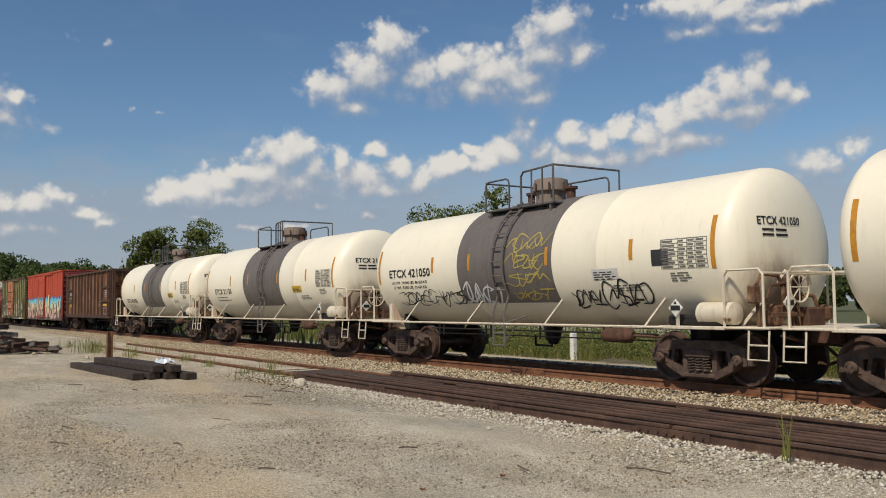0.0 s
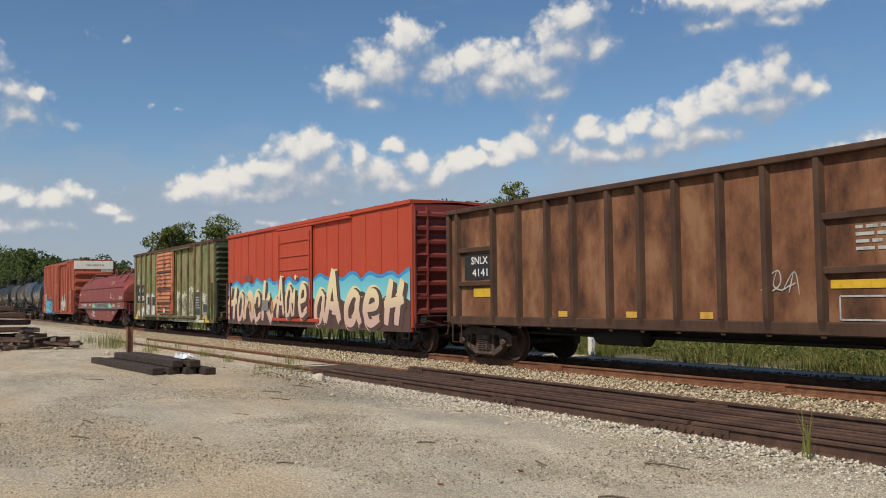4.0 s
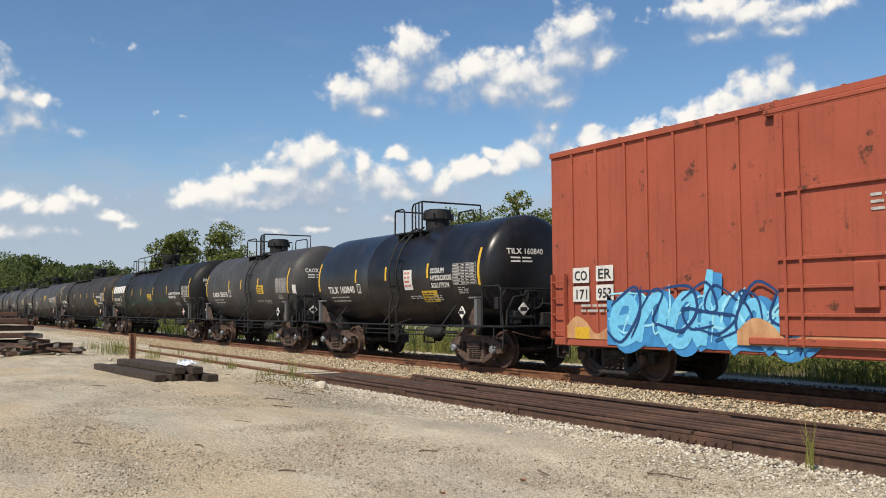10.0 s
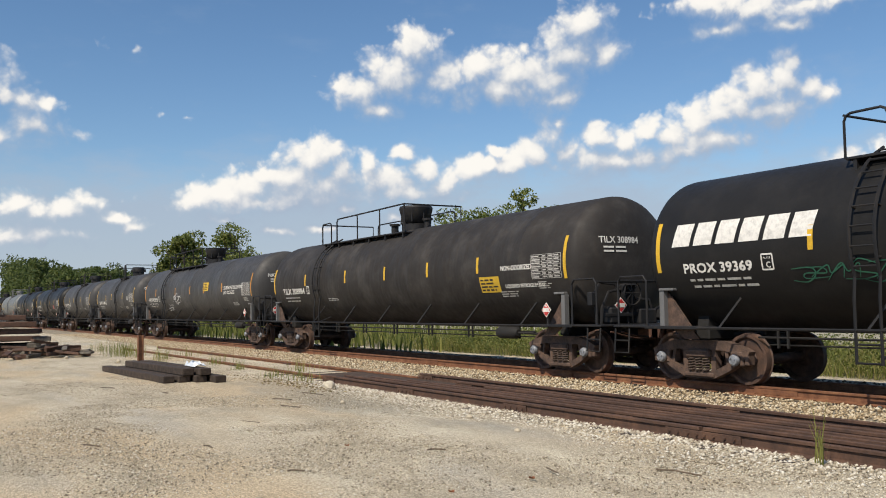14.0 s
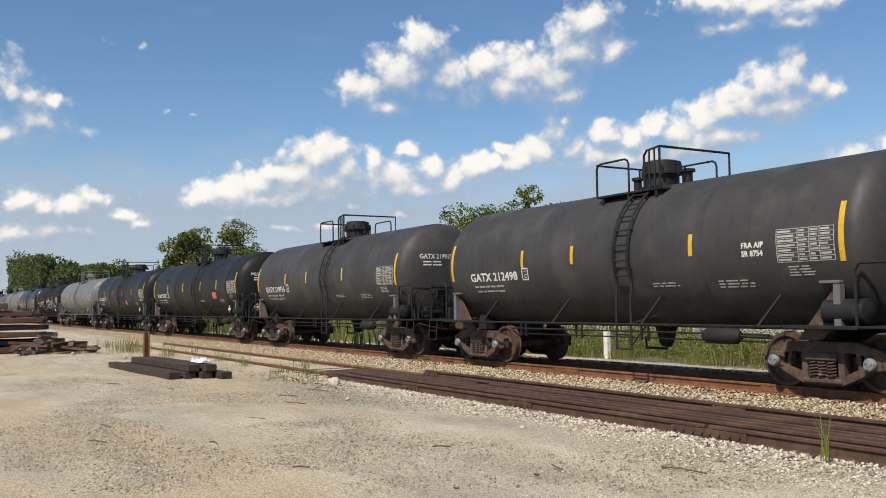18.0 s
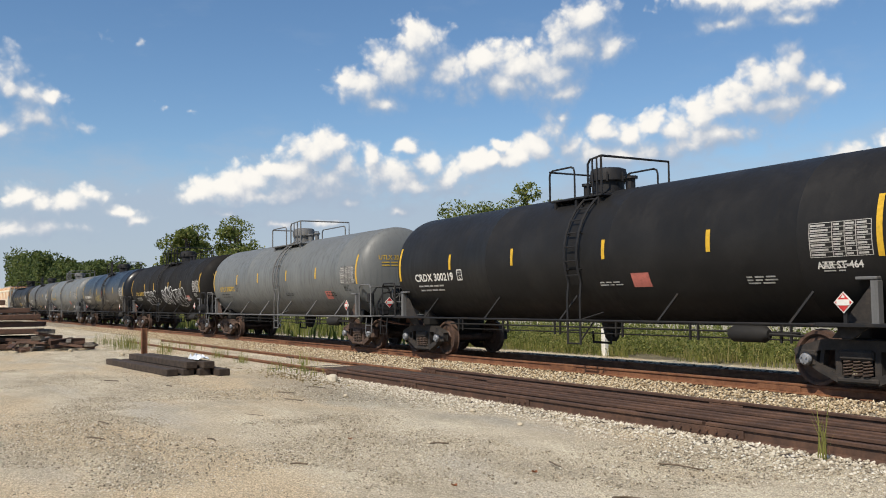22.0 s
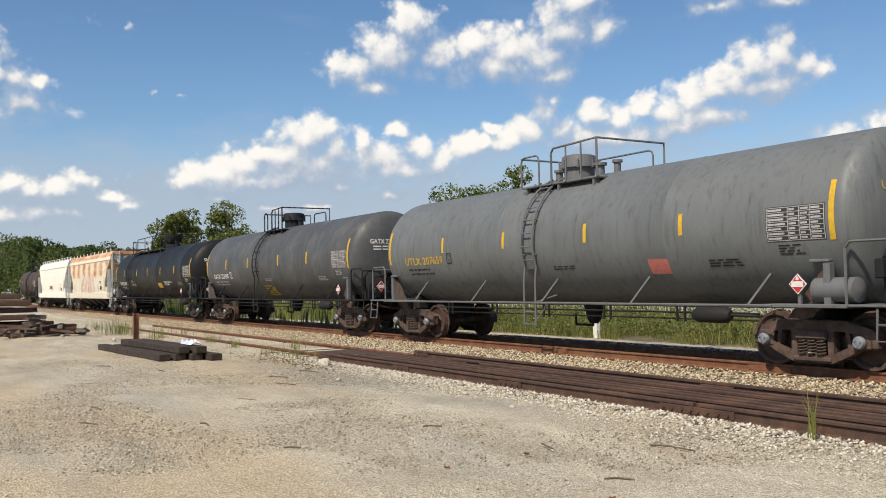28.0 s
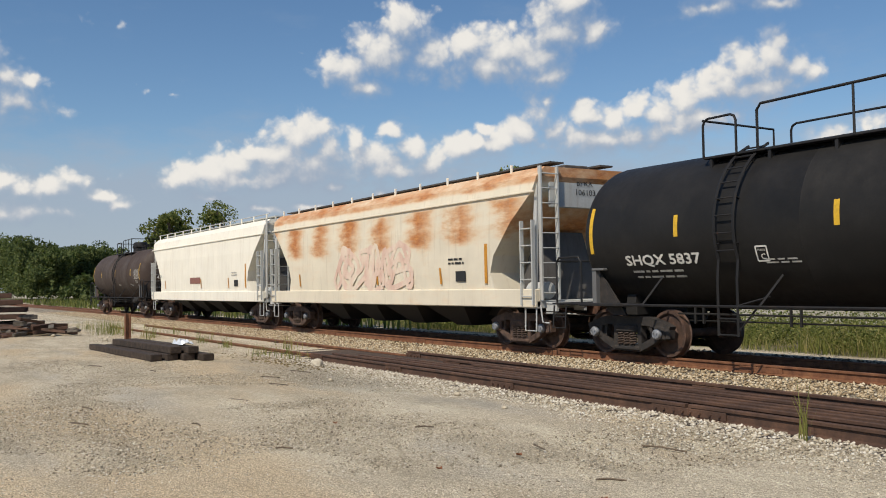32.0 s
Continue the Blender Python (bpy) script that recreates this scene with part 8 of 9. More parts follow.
class LeanFace:
    """The hood's side above the seam, leaning in."""

    def at(self, u, v, lift):
        k = (v - 2.5) / 0.43
        return (u, -(1.455 - 0.215 * k) - lift, v + lift * 0.5)


part("faded_emblem", patch(Geo(), LeanFace(), -109.95 - mid, -109.2 - mid, 2.62, 2.90, 0.035, 2, 0.3), paint("faded_paint_patch", (0.33, 0.13, 0.085), 0.6, 0.2), car)
part("faded_emblem", stroke(Geo(), LeanFace(), [(-109.15 - mid, 2.64), (-109.0 - mid, 2.88), (-108.85 - mid, 2.66), (-108.65 - mid, 2.88)], 0.06, 0.035), paint("faded_paint_patch", (0.33, 0.13, 0.085), 0.6, 0.2), car)
part("faded_lettering", bars(Geo(), hoodskin, -118.8 - mid, 2.22, 1.2, 1, 0.10, 0.05, 3), paint("faded_lettering", (0.36, 0.14, 0.11), 0.6, 0.2), car)


def hopper(label, left, right, x0, x1, skin_mat, roof_mat, marks, rail_top, cut=1.75):
    car, half = new_car("hopper_car", label, "hopper car", left, right)
    mid = (left + right) / 2
    a, b, z0, z1 = x0 - mid, x1 - mid, 0.94, 4.12
    y = 1.49
    # the body narrows towards both ends below the eaves and leans in at the top
    v = []
    levels = [(1.34, cut - 0.15, 0.0), (1.75, cut, 0.02), (2.15, cut * 0.92, 0.03), (2.9, cut * 0.52, 0.03), (3.55, 0.12, 0.0), (3.9, 0.0, -0.07), (z1, 0.0, -0.30)]
    for z, c, o in levels:
        v += [(a + c, -y - o, z), (b - c, -y - o, z), (b - c, y + o, z), (a + c, y + o, z)]
    f = [(4 * i + k, 4 * i + (k + 1) % 4, 4 * i + 4 + (k + 1) % 4, 4 * i + 4 + k) for i in range(len(levels) - 1) for k in range(4)]
    f += [(3, 2, 1, 0), tuple(4 * (len(levels) - 1) + k for k in range(4))]
    body = part("body", Geo().add(v, f), skin_mat, car)
    part("eave_seam", Geo().box(a, b, -y - 0.045, -y - 0.01, 3.52, 3.57, 0.01), skin_mat, body)
    for e in (-1, 1):
        part("side_sill", Geo().box(a, b, *sorted((e * (y - 0.12), e * (y + 0.05))), z0, 1.36, 0.02), skin_mat, car)
    # roof walk, hatches
    part("roof_walk", Geo().box(a + 0.1, b - 0.1, -0.95, -0.55, z1 + 0.10, z1 + 0.14), roof_mat, car)
    part("roof_walk", Geo().box(a + 0.1, b - 0.1, 0.55, 0.95, z1 + 0.10, z1 + 0.14), roof_mat, car)
    part("hatch_trough", Geo().box(a + 0.3, b - 0.3, -0.38, 0.38, z1, z1 + 0.12, 0.03), roof_mat, car)
    k = a + 0.4
    while k < b - 0.2:
        part("walk_bracket", Geo().box(k - 0.025, k + 0.025, -1.22, -1.17, z1 - 0.10, z1 + (0.22 if rail_top else 0.17), 0.006), skin_mat if rail_top else HOPWHITE, car)
        k += 1.42
    if rail_top:
        part("roof_rail", Geo().tube([(a + 0.1, -1.18, z1 + 0.21), (b - 0.1, -1.18, z1 + 0.21)], 0.02, 5), HOPGREY, car)
    for s, x in ((-1, a), (1, b)):
        # end slope sheet support, posts and ladder
        part("end_sill", Geo().box(*sorted((x, x - s * 0.5)), -y, y, z0 - 0.02, 1.10, 0.02), HOPGREY, car)
        for e in (-1, 1):
            g = Geo()
            g.add([(x - s * 0.05, e * y, 1.05), (x - s * 0.22, e * y, 1.05), (x - s * 0.05, e * (y - 0.12), z1 - 0.2), (x - s * 0.14, e * (y - 0.12), z1 - 0.2),
                   (x - s * 0.05, e * (y - 0.06), 1.05), (x - s * 0.22, e * (y - 0.06), 1.05), (x - s * 0.05, e * (y - 0.18), z1 - 0.2), (x - s * 0.14, e * (y - 0.18), z1 - 0.2)],
                  [(0, 1, 3, 2), (4, 6, 7, 5), (0, 2, 6, 4), (1, 5, 7, 3), (0, 4, 5, 1), (2, 3, 7, 6)])
            part("end_post", g, HOPGREY, car)
        g = Geo()
        g.add([(x - s * 0.6, -0.9, 1.1), (x - s * 0.6, 0.9, 1.1), (x - s * cut * 0.55, 0.7, 2.7), (x - s * cut * 0.55, -0.7, 2.7), (x - s * (cut + 0.1), 0.7, 1.1), (x - s * (cut + 0.1), -0.7, 1.1)],
              [(0, 1, 2, 3), (0, 3, 5), (1, 4, 2), (3, 2, 4, 5)])
        # grey plate coloured dark to give the open end its shade
        part("slope_gusset", g, TRIM_DECK, car)
        end_ladder(car, x - s * 0.02, s, -1.36, 1.1, z1, HOPGREY, 0.48, 9)
        side_ladder(car, x - 0.45 if s > 0 else x, -y - 0.01, 1.0, 2.9, HOPGREY, 0.42, 5)
        end_gear(car, x, s, HOPGREY, 1.0)
        stirrups(car, x - s * 0.25, HOPGREY, z0)
        part("end_board", Geo().box(*sorted((x - s * 0.04, x - s * 0.09)), -1.05, 1.05, 3.2, z1 - 0.1, 0.02), HOPGREY, car)
        coupler(car, s * (half - 0.9), s, abs(x) - half + 0.9 + 0.85, TRIM_BLACK)
        truck(car, s * half, TRUCK, CAP)
    brake_set(car, b - 0.02, 1, 2.0, HOPGREY, 0.4)
    part("air_reservoir", Geo().lathe([(b - 0.95, 0.06), (b - 0.9, 0.2), (b - 0.3, 0.2), (b - 0.25, 0.06)], 14, "x", (0, -0.9, 1.32)), HOPGREY, car, smooth=40)
    part("centre_sill", Geo().box(a + 0.3, b - 0.3, -0.3, 0.3, 0.66, 0.95, 0.02), UNDER, car)
    for k in range(4):
        x = -half + 1.9 + (2 * half - 3.8) * (k + 0.5) / 4
        g = Geo()
        g.add([(x - 1.0, -1.3, 0.98), (x + 1.0, -1.3, 0.98), (x + 1.0, 1.3, 0.98), (x - 1.0, 1.3, 0.98), (x - 0.35, -0.6, 0.40), (x + 0.35, -0.6, 0.40), (x + 0.35, 0.6, 0.40), (x - 0.35, 0.6, 0.40)],
              [(0, 1, 5, 4), (1, 2, 6, 5), (2, 3, 7, 6), (3, 0, 4, 7), (4, 5, 6, 7)])
        part("outlet_hopper", g, UNDER, car)
    skin = Wall(-y - 0.035)
    g = Geo()
    letters(g, skin, marks, a + 1.0 if rail_top else a + 0.75, 2.05, 0.17, 0.9, 0.004)
    bars(g, skin, b - 3.6, 2.15, 0.8, 2, 0.05, 0.05, 3)
    part("reporting_mark", g, DIMWHITE if rail_top else INK, car)
    part("stencil_panel", patch(Geo(), skin, b - 3.26, b - 2.8, 1.56, 1.82, 0.004, 1), SIGN_BLACK, car)
    for q in (a + 2.6, (a + b) / 2 + 0.4, b - 4.0):
        part("reflective_strip", patch(Geo(), skin, q, q + 0.09, 1.50, 1.92, 0.004, 1, -0.15), AMBER, car)
    part("reflective_strip", patch(Geo(), skin, b - cut - 0.22, b - cut - 0.10, 1.50, 2.45, 0.004, 3), AMBER, car)
    return car, skin, a, b


car, skin, a, b = hopper("white covered hopper car with large rust blooms", -414.72, -401.35, -416.0, -400.15, RUSTWHITE, CORRODED, "106103", False)
PINK = patchy("faded_pink_spray", [(0.34, (0.62, 0.42, 0.33)), (0.5, (0.70, 0.53, 0.42)), (0.64, (0.74, 0.64, 0.50))], 2.2, 0.65, 0.1, (0.5, 0.3, 0.2))
part("faded_graffiti", bubbles(Geo(), skin, -2.3, 2.2, 1.45, 2.60, 4, 0.16, 88, 0.002), PINK, car, "sun-faded pink sprayed letters")
face = EndFace(b - 0.035)
g = Geo()
letters(g, face, "BPRX", -0.25, 3.72, 0.14, 0.5)
letters(g, face, "106103", -0.30, 3.50, 0.14, 0.62)
part("end_mark", g, INK, car)
car, skin, a, b = hopper("clean white covered hopper car with a roof railing", -432.0, -418.4, -433.4, -417.0, HOPWHITE, HOPGREY, "49", True)
m = (a + b) / 2 + 425.2
part("number_board", patch(Geo(), skin, -426.5 + m, -424.9 + m, 1.72, 2.0, 0.004, 1), plain("brown_label", (0.24, 0.10, 0.075), 0.6), car)


# ---------------------------------------------------------------- yard things
def long_timber(name, a, b, w, h, z, mat, parent, bevel=0.015):
    """A squared timber lying from a to b."""
    a, b = Vector((*a, 0)), Vector((*b, 0))
    d = (b - a)
    ob = part(name, Geo().box(0, d.length, -w / 2, w / 2, 0, h, bevel), mat, parent, at=(a.x, a.y, z))
    ob.rotation_euler = (0, 0, math.atan2(d.y, d.x))
    return ob


for k, (x0, x1, y, z) in enumerate(((-26.3, -20.85, 5.02, 0.0), (-25.9, -20.75, 5.36, 0.0), (-25.9, -20.55, 5.68, 0.0), (-25.6, -20.2, 6.02, 0.0),
                                    (-25.3, -20.7, 5.42, 0.165), (-25.1, -20.5, 5.76, 0.165))):
    ob = long_timber("railway_sleeper", (x0, y), (x1, y + 0.30), 0.26, 0.16, z, TIE, None)
    tagged(ob, "long creosoted timber sleeper stacked on the gravel", "sleeper", "stack of timber sleepers")
bag = Geo()
crumple = random.Random(3)
rows, cols = 7, 11
sheet_v = [(0.07 * c + crumple.uniform(-0.02, 0.02), 0.05 * r + crumple.uniform(-0.02, 0.02), 0.015 + max(0.0, crumple.uniform(-0.03, 0.13)) * (0 < r < rows - 1)) for r in range(rows) for c in range(cols)]
bag.add(sheet_v, [(r * cols + c, r * cols + c + 1, (r + 1) * cols + c + 1, (r + 1) * cols + c) for r in range(rows - 1) for c in range(cols - 1)])
wrap = tagged(part("plastic_wrapper", bag, plain("white_plastic", (0.62, 0.66, 0.70), 0.3), None, at=(-21.6, 5.88, 0.33)), "crumpled white plastic wrapping on the timber stack", "litter")

g = Geo()
prof = RAIL_PROFILE
g.v += [(p, q - 0.086, 0.0) for p, q in prof] + [(p, q - 0.086, 1.0) for p, q in prof]
n = len(prof)
g.f += [tuple(range(n))[::-1], tuple(range(n, 2 * n))] + [(i, (i + 1) % n, (i + 1) % n + n, i + n) for i in range(n)]
post = part("rail_post", g, RAILRUST, None, at=(-28.2, 6.35, 0))
post.scale = (1, 1, 0.93)
tagged(post, "short upright post cut from a rusty rail", "post")
tagged(part("marker_post", Geo().box(-0.085, 0.085, -0.085, 0.085, 0, 0.84, 0.02), plain("white_post_paint", (0.74, 0.73, 0.68), 0.7), None, at=(-21.3, 18.55, -0.12)),
       "short white-painted marker post beyond the line", "post")


def boulder(x, y, r, seed, mat, name="rock", label="pale chunk of stone lying by the old rails"):
    g = Geo()
    rnd = random.Random(seed)
    v, f, n, m = [], [], 9, 6
    for i in range(m + 1):
        a = math.pi * i / m
        for k in range(n):
            t = 2 * math.pi * k / n
            d = Vector((math.sin(a) * math.cos(t), math.sin(a) * math.sin(t) * 0.8, math.cos(a) * 0.62))
            q = r * (1 + 0.30 * noise.noise(d * 1.7 + Vector((seed, 0, 0))))
            v.append(d * q)
    for i in range(m):
        for k in range(n):
            f.append((i * n + k, i * n + (k + 1) % n, (i + 1) * n + (k + 1) % n, (i + 1) * n + k))
    return tagged(part(name, g.add(v, f), mat, None, at=(x, y, r * 0.45)), label, "rock")


boulder(-17.2, 7.65, 0.15, 3, STONE_WHITE)
for k, (x, y, r) in enumerate(((-14.3, 6.6, 0.055), (-9.6, 6.9, 0.05), (-11.2, 7.2, 0.06), (-30.6, 6.2, 0.10), (-34.4, 5.2, 0.11))):
    boulder(x, y, r, 10 + k, STONE_YARD, "rock", "small grey stone lying on the gravel")

# scraps of wood and leaves on the gravel
SCRAP = rusty("scrap_wood", (0.05, 0.038, 0.026), (0.12, 0.09, 0.06), (0.22, 0.17, 0.12))
LEAF_DRY = plain("dry_leaf", (0.24, 0.085, 0.03), 0.8)
rnd = random.Random(8)
for x, y, l, a in ((-12.97, 4.34, 0.42, 0.4), (-10.9, 3.2, 0.25, 0.1), (-14.6, 5.6, 0.5, 0.3), (-9.0, 5.2, 0.22, 1.0), (-16.6, 6.8, 0.7, 0.2), (-7.3, 5.6, 0.3, -0.3), (-6.6, 6.4, 0.5, 0.2), (-11.9, 2.0, 0.3, 0.5), (-18.5, 4.6, 0.3, 0.1),
                   (-13.4, 2.4, 0.35, 0.2), (-20.6, 3.8, 0.4, 0.6), (-8.7, 3.4, 0.18, 0.9), (-15.8, 5.9, 0.45, 0.5), (-5.7, 5.0, 0.25, 0.8)):
    g = Geo()
    g.tube([(0, 0, 0.012), (l * 0.4, rnd.uniform(-0.03, 0.03), 0.02), (l, 0, 0.012)], 0.009, 5)
    ob = part("stick", g, SCRAP, None, at=(x, y, 0.0))
    ob.rotation_euler = (0, 0, a)
    tagged(ob, "dark splinter of wood on the gravel", "stick", "splinters on the gravel")
for x, y in ((-7.0, 5.15), (-6.9, 4.2), (-9.9, 4.6), (-5.2, 4.6)):
    g = Geo()
    g.add([(0, 0, 0), (0.05, 0.03, 0.025), (0.10, 0.0, 0.01), (0.05, -0.03, 0.03), (0.05, 0, 0.0)], [(0, 4, 1), (1, 4, 2), (2, 4, 3), (3, 4, 0)])
    tagged(part("dry_leaf", g, LEAF_DRY, None, at=(x, y, 0.005)), "curled reddish-brown dry leaf on gravel", "leaf", "dry leaves")

# heap of scrapped rails and sleepers at the edge of the yard
HEAP = "heap of old rails and timbers"
heap_mats = [OLDRUST, TIE, TIE_GREY, OLDRUST, TIE]
rnd = random.Random(12)
for k in range(64):
    level = k // 9
    ragged = 5.35 - 0.30 * level + rnd.uniform(-0.55, 0.45) - (0.5 if level > 5 else 0)
    x = -38.2 + rnd.uniform(-1.3, 1.3) * (1 - level * 0.08)
    ln = rnd.uniform(4.0, 6.5)
    z = 0.02 + level * 0.27 + rnd.uniform(0, 0.05)
    m = heap_mats[rnd.randrange(5)]
    turn = rnd.uniform(-0.10, 0.10)
    if k % 3 == 0:
        g = Geo()
        g.v += [(p, 0.0, q) for p, q in RAIL_PROFILE] + [(p, -ln, q) for p, q in RAIL_PROFILE]
        g.f += [tuple(range(n)), tuple(range(2 * n - 1, n - 1, -1))] + [(i, i + n, (i + 1) % n + n, (i + 1) % n) for i in range(n)]
        ob = part("scrap_rail", g, OLDRUST, None, at=(x, ragged, z))
        tagged(ob, "rusty scrap rail in a heap by the line", "rail", HEAP)
    else:
        ob = part("scrap_sleeper", Geo().box(-0.12, 0.12, -ln, 0, 0, rnd.uniform(0.14, 0.2), 0.012), m, None, at=(x, ragged, z))
        tagged(ob, "weathered timber sleeper in a scrap heap", "sleeper", HEAP)
    ob.rotation_euler = (rnd.uniform(-0.02, 0.02), 0, turn)
for k in range(46):
    a = rnd.uniform(0, math.pi)
    x, y = -36.4 + rnd.uniform(-1.6, 1.4), 4.9 + rnd.uniform(-1.6, 1.35)
    ln = rnd.uniform(0.4, 1.3)
    ob = part("scrap_piece", Geo().box(-ln / 2, ln / 2, -0.09, 0.09, 0, rnd.uniform(0.05, 0.16), 0.01), OLDRUST if k % 3 else TIE_GREY, None,
              at=(x, y, 0.02 + max(0, 0.55 - 0.28 * abs(y - 4.6)) * rnd.random()))
    ob.rotation_euler = (rnd.uniform(-0.15, 0.15), rnd.uniform(-0.15, 0.15), a)
    tagged(ob, "rusty tie plate and scrap beside the heap", "scrap", HEAP)


# ---------------------------------------------------------------- plants
def leaf_material(name, stops, rough=0.6):
    m, n, l, b = material(name)
    r = n.new("ShaderNodeNewGeometry").outputs["Random Per Island"]
    l.new(ramp(n, l, r, stops), b.inputs["Base Color"])
    b.inputs["Roughness"].default_value = rough
    b.inputs["Specular IOR Level"].default_value = 0.25
    out = n["Material Output"]
    t = n.new("ShaderNodeBsdfTranslucent")
    l.new(ramp(n, l, r, [(p, (c[0] * 1.3, c[1] * 1.5, c[2] * 0.8)) for p, c in stops]), t.inputs["Color"])
    mx = n.new("ShaderNodeMixShader")
    mx.inputs[0].default_value = 0.28
    l.new(b.outputs[0], mx.inputs[1])
    l.new(t.outputs[0], mx.inputs[2])
    l.new(mx.outputs[0], out.inputs["Surface"])
    return m


GRASS = leaf_material("weed_grass", [(0.0, (0.08, 0.10, 0.024)), (0.40, (0.16, 0.18, 0.044)), (0.75, (0.26, 0.24, 0.08)), (1.0, (0.38, 0.31, 0.15))])
WEED = leaf_material("weed_leaves", [(0.0, (0.060, 0.080, 0.020)), (0.5, (0.135, 0.155, 0.040)), (1.0, (0.25, 0.24, 0.075))])
LEAF = leaf_material("tree_leaves", [(0.0, (0.055, 0.078, 0.022)), (0.5, (0.125, 0.152, 0.042)), (1.0, (0.25, 0.25, 0.08))], 0.85)
WOODS = leaf_material("woodland_leaves", [(0.0, (0.045, 0.066, 0.026)), (0.5, (0.085, 0.112, 0.040)), (1.0, (0.145, 0.165, 0.058))], 0.9)
BARK = rusty("bark", (0.05, 0.04, 0.03), (0.10, 0.08, 0.06), (0.16, 0.13, 0.10), 0.95, 8)


def raw_mesh(name, v, loops, sides, mat):
    me = bpy.data.meshes.new(name)
    me.vertices.add(len(v))
    me.vertices.foreach_set("co", np.asarray(v, dtype=np.float32).reshape(-1))
    me.loops.add(len(loops))
    me.loops.foreach_set("vertex_index", np.asarray(loops, dtype=np.int32))
    me.polygons.add(len(loops) // sides)
    me.polygons.foreach_set("loop_start", np.arange(0, len(loops), sides, dtype=np.int32))
    me.update(calc_edges=True)
    me.materials.append(mat)
    return me


def blades(name, roots, heights, mat, width=0.012, lean=0.35):
    """Blades of grass: bent, tapering strips."""
    n = len(roots)
    a = rs.uniform(0, 2 * math.pi, n)
    side = np.stack([np.cos(a), np.sin(a), np.zeros(n)], -1)
    b = rs.uniform(0, 2 * math.pi, n)
    bend = np.stack([np.cos(b), np.sin(b), np.zeros(n)], -1) * rs.uniform(0.05, lean, n)[:, None]
    h = np.asarray(heights)[:, None]
    up = np.array([[0, 0, 1.0]])
    w = width * rs.uniform(0.6, 1.4, n)[:, None]
    r = np.asarray(roots)
    v = np.stack([r - side * w, r + side * w, r + up * h * 0.55 + bend * h * 0.35 - side * w * 0.8, r + up * h * 0.55 + bend * h * 0.35 + side * w * 0.8,
                  r + up * h * 0.95 + bend * h - side * w * 0.15, r + up * h * 0.95 + bend * h + side * w * 0.15], 1)
    q = np.array([0, 1, 3, 2, 2, 3, 5, 4])
    loops = (q[None] + (np.arange(n) * 6)[:, None]).reshape(-1)
    return raw_mesh(name, v.reshape(-1, 3), loops, 4, mat)


def leaves(name, places, sizes, mat, flat=0.0):
    """Single leaves: folded rhombs at random angles."""
    n = len(places)
    d = rs.normal(0, 1, (n, 3))
    d[:, 2] *= 1 - flat
    d /= np.linalg.norm(d, axis=1)[:, None]
    e = np.cross(d, rs.normal(0, 1, (n, 3)))
    e /= np.linalg.norm(e, axis=1)[:, None]
    f = np.cross(d, e)
    s = np.asarray(sizes)[:, None]
    p = np.asarray(places)
    v = np.stack([p - d * s, p + e * s * 0.55 + f * s * 0.18, p + d * s, p - e * s * 0.55 + f * s * 0.18], 1)
    loops = (np.arange(4)[None] + (np.arange(n) * 4)[:, None]).reshape(-1)
    return raw_mesh(name, v.reshape(-1, 3), loops, 4, mat)


def spots(n, x0, x1, y0, y1):
    return np.stack([rs.uniform(x0, x1, n), rs.uniform(y0, y1, n), np.full(n, -0.12 if y0 > 16.5 else 0.0)], -1)


r = np.concatenate([spots(26000, -34, 6, 18.4, 22.0), spots(12000, -60, 8, 19.5, 27)])
keep = np.array([noise.noise((q[0] * 0.5, q[1] * 0.5, 7)) for q in r]) > -0.25 - 0.3 * (r[:, 0] > -8)
r = r[keep]
lush = np.array([0.72 + 1.1 * noise.noise((q[0] * 0.8, q[1] * 0.8, 2)) for q in r]).clip(0.25, 1.35)
tagged(new("tall_weeds", blades("tall_weeds", r, lush * rs.uniform(0.25, 0.95, len(r)) * (0.75 + 0.3 * (r[:, 0] > -14)), GRASS, 0.007, 0.7)), "tall yellow-green weeds beyond the line", "weeds", kind="stuff")
r = spots(1500, -34, 6, 18.5, 27.0)
pts = []
for q in r:
    h = rs.uniform(0.4, 1.0) * (1.25 if q[0] > -9 else 0.9)
    c = rs.normal(0, 1, (60, 3)) * np.array([0.26, 0.26, h * 0.30]) + q + np.array([0, 0, h * 0.5])
    pts.append(c[c[:, 2] > 0.03])
pts = np.concatenate(pts)
tagged(new("leafy_weeds", leaves("leafy_weeds", pts, rs.uniform(0.022, 0.055, len(pts)), WEED)), "leafy green weeds beyond the line", "weeds", kind="stuff")
r = np.concatenate([spots(7000, -130, -30, 16.8, 34), spots(2500, -200, -60, 17, 40)])
tagged(new("verge_grass", blades("verge_grass", r, rs.uniform(0.3, 0.9, len(r)), WEED, 0.04)), "green grass verge along the line", "grass", kind="stuff")

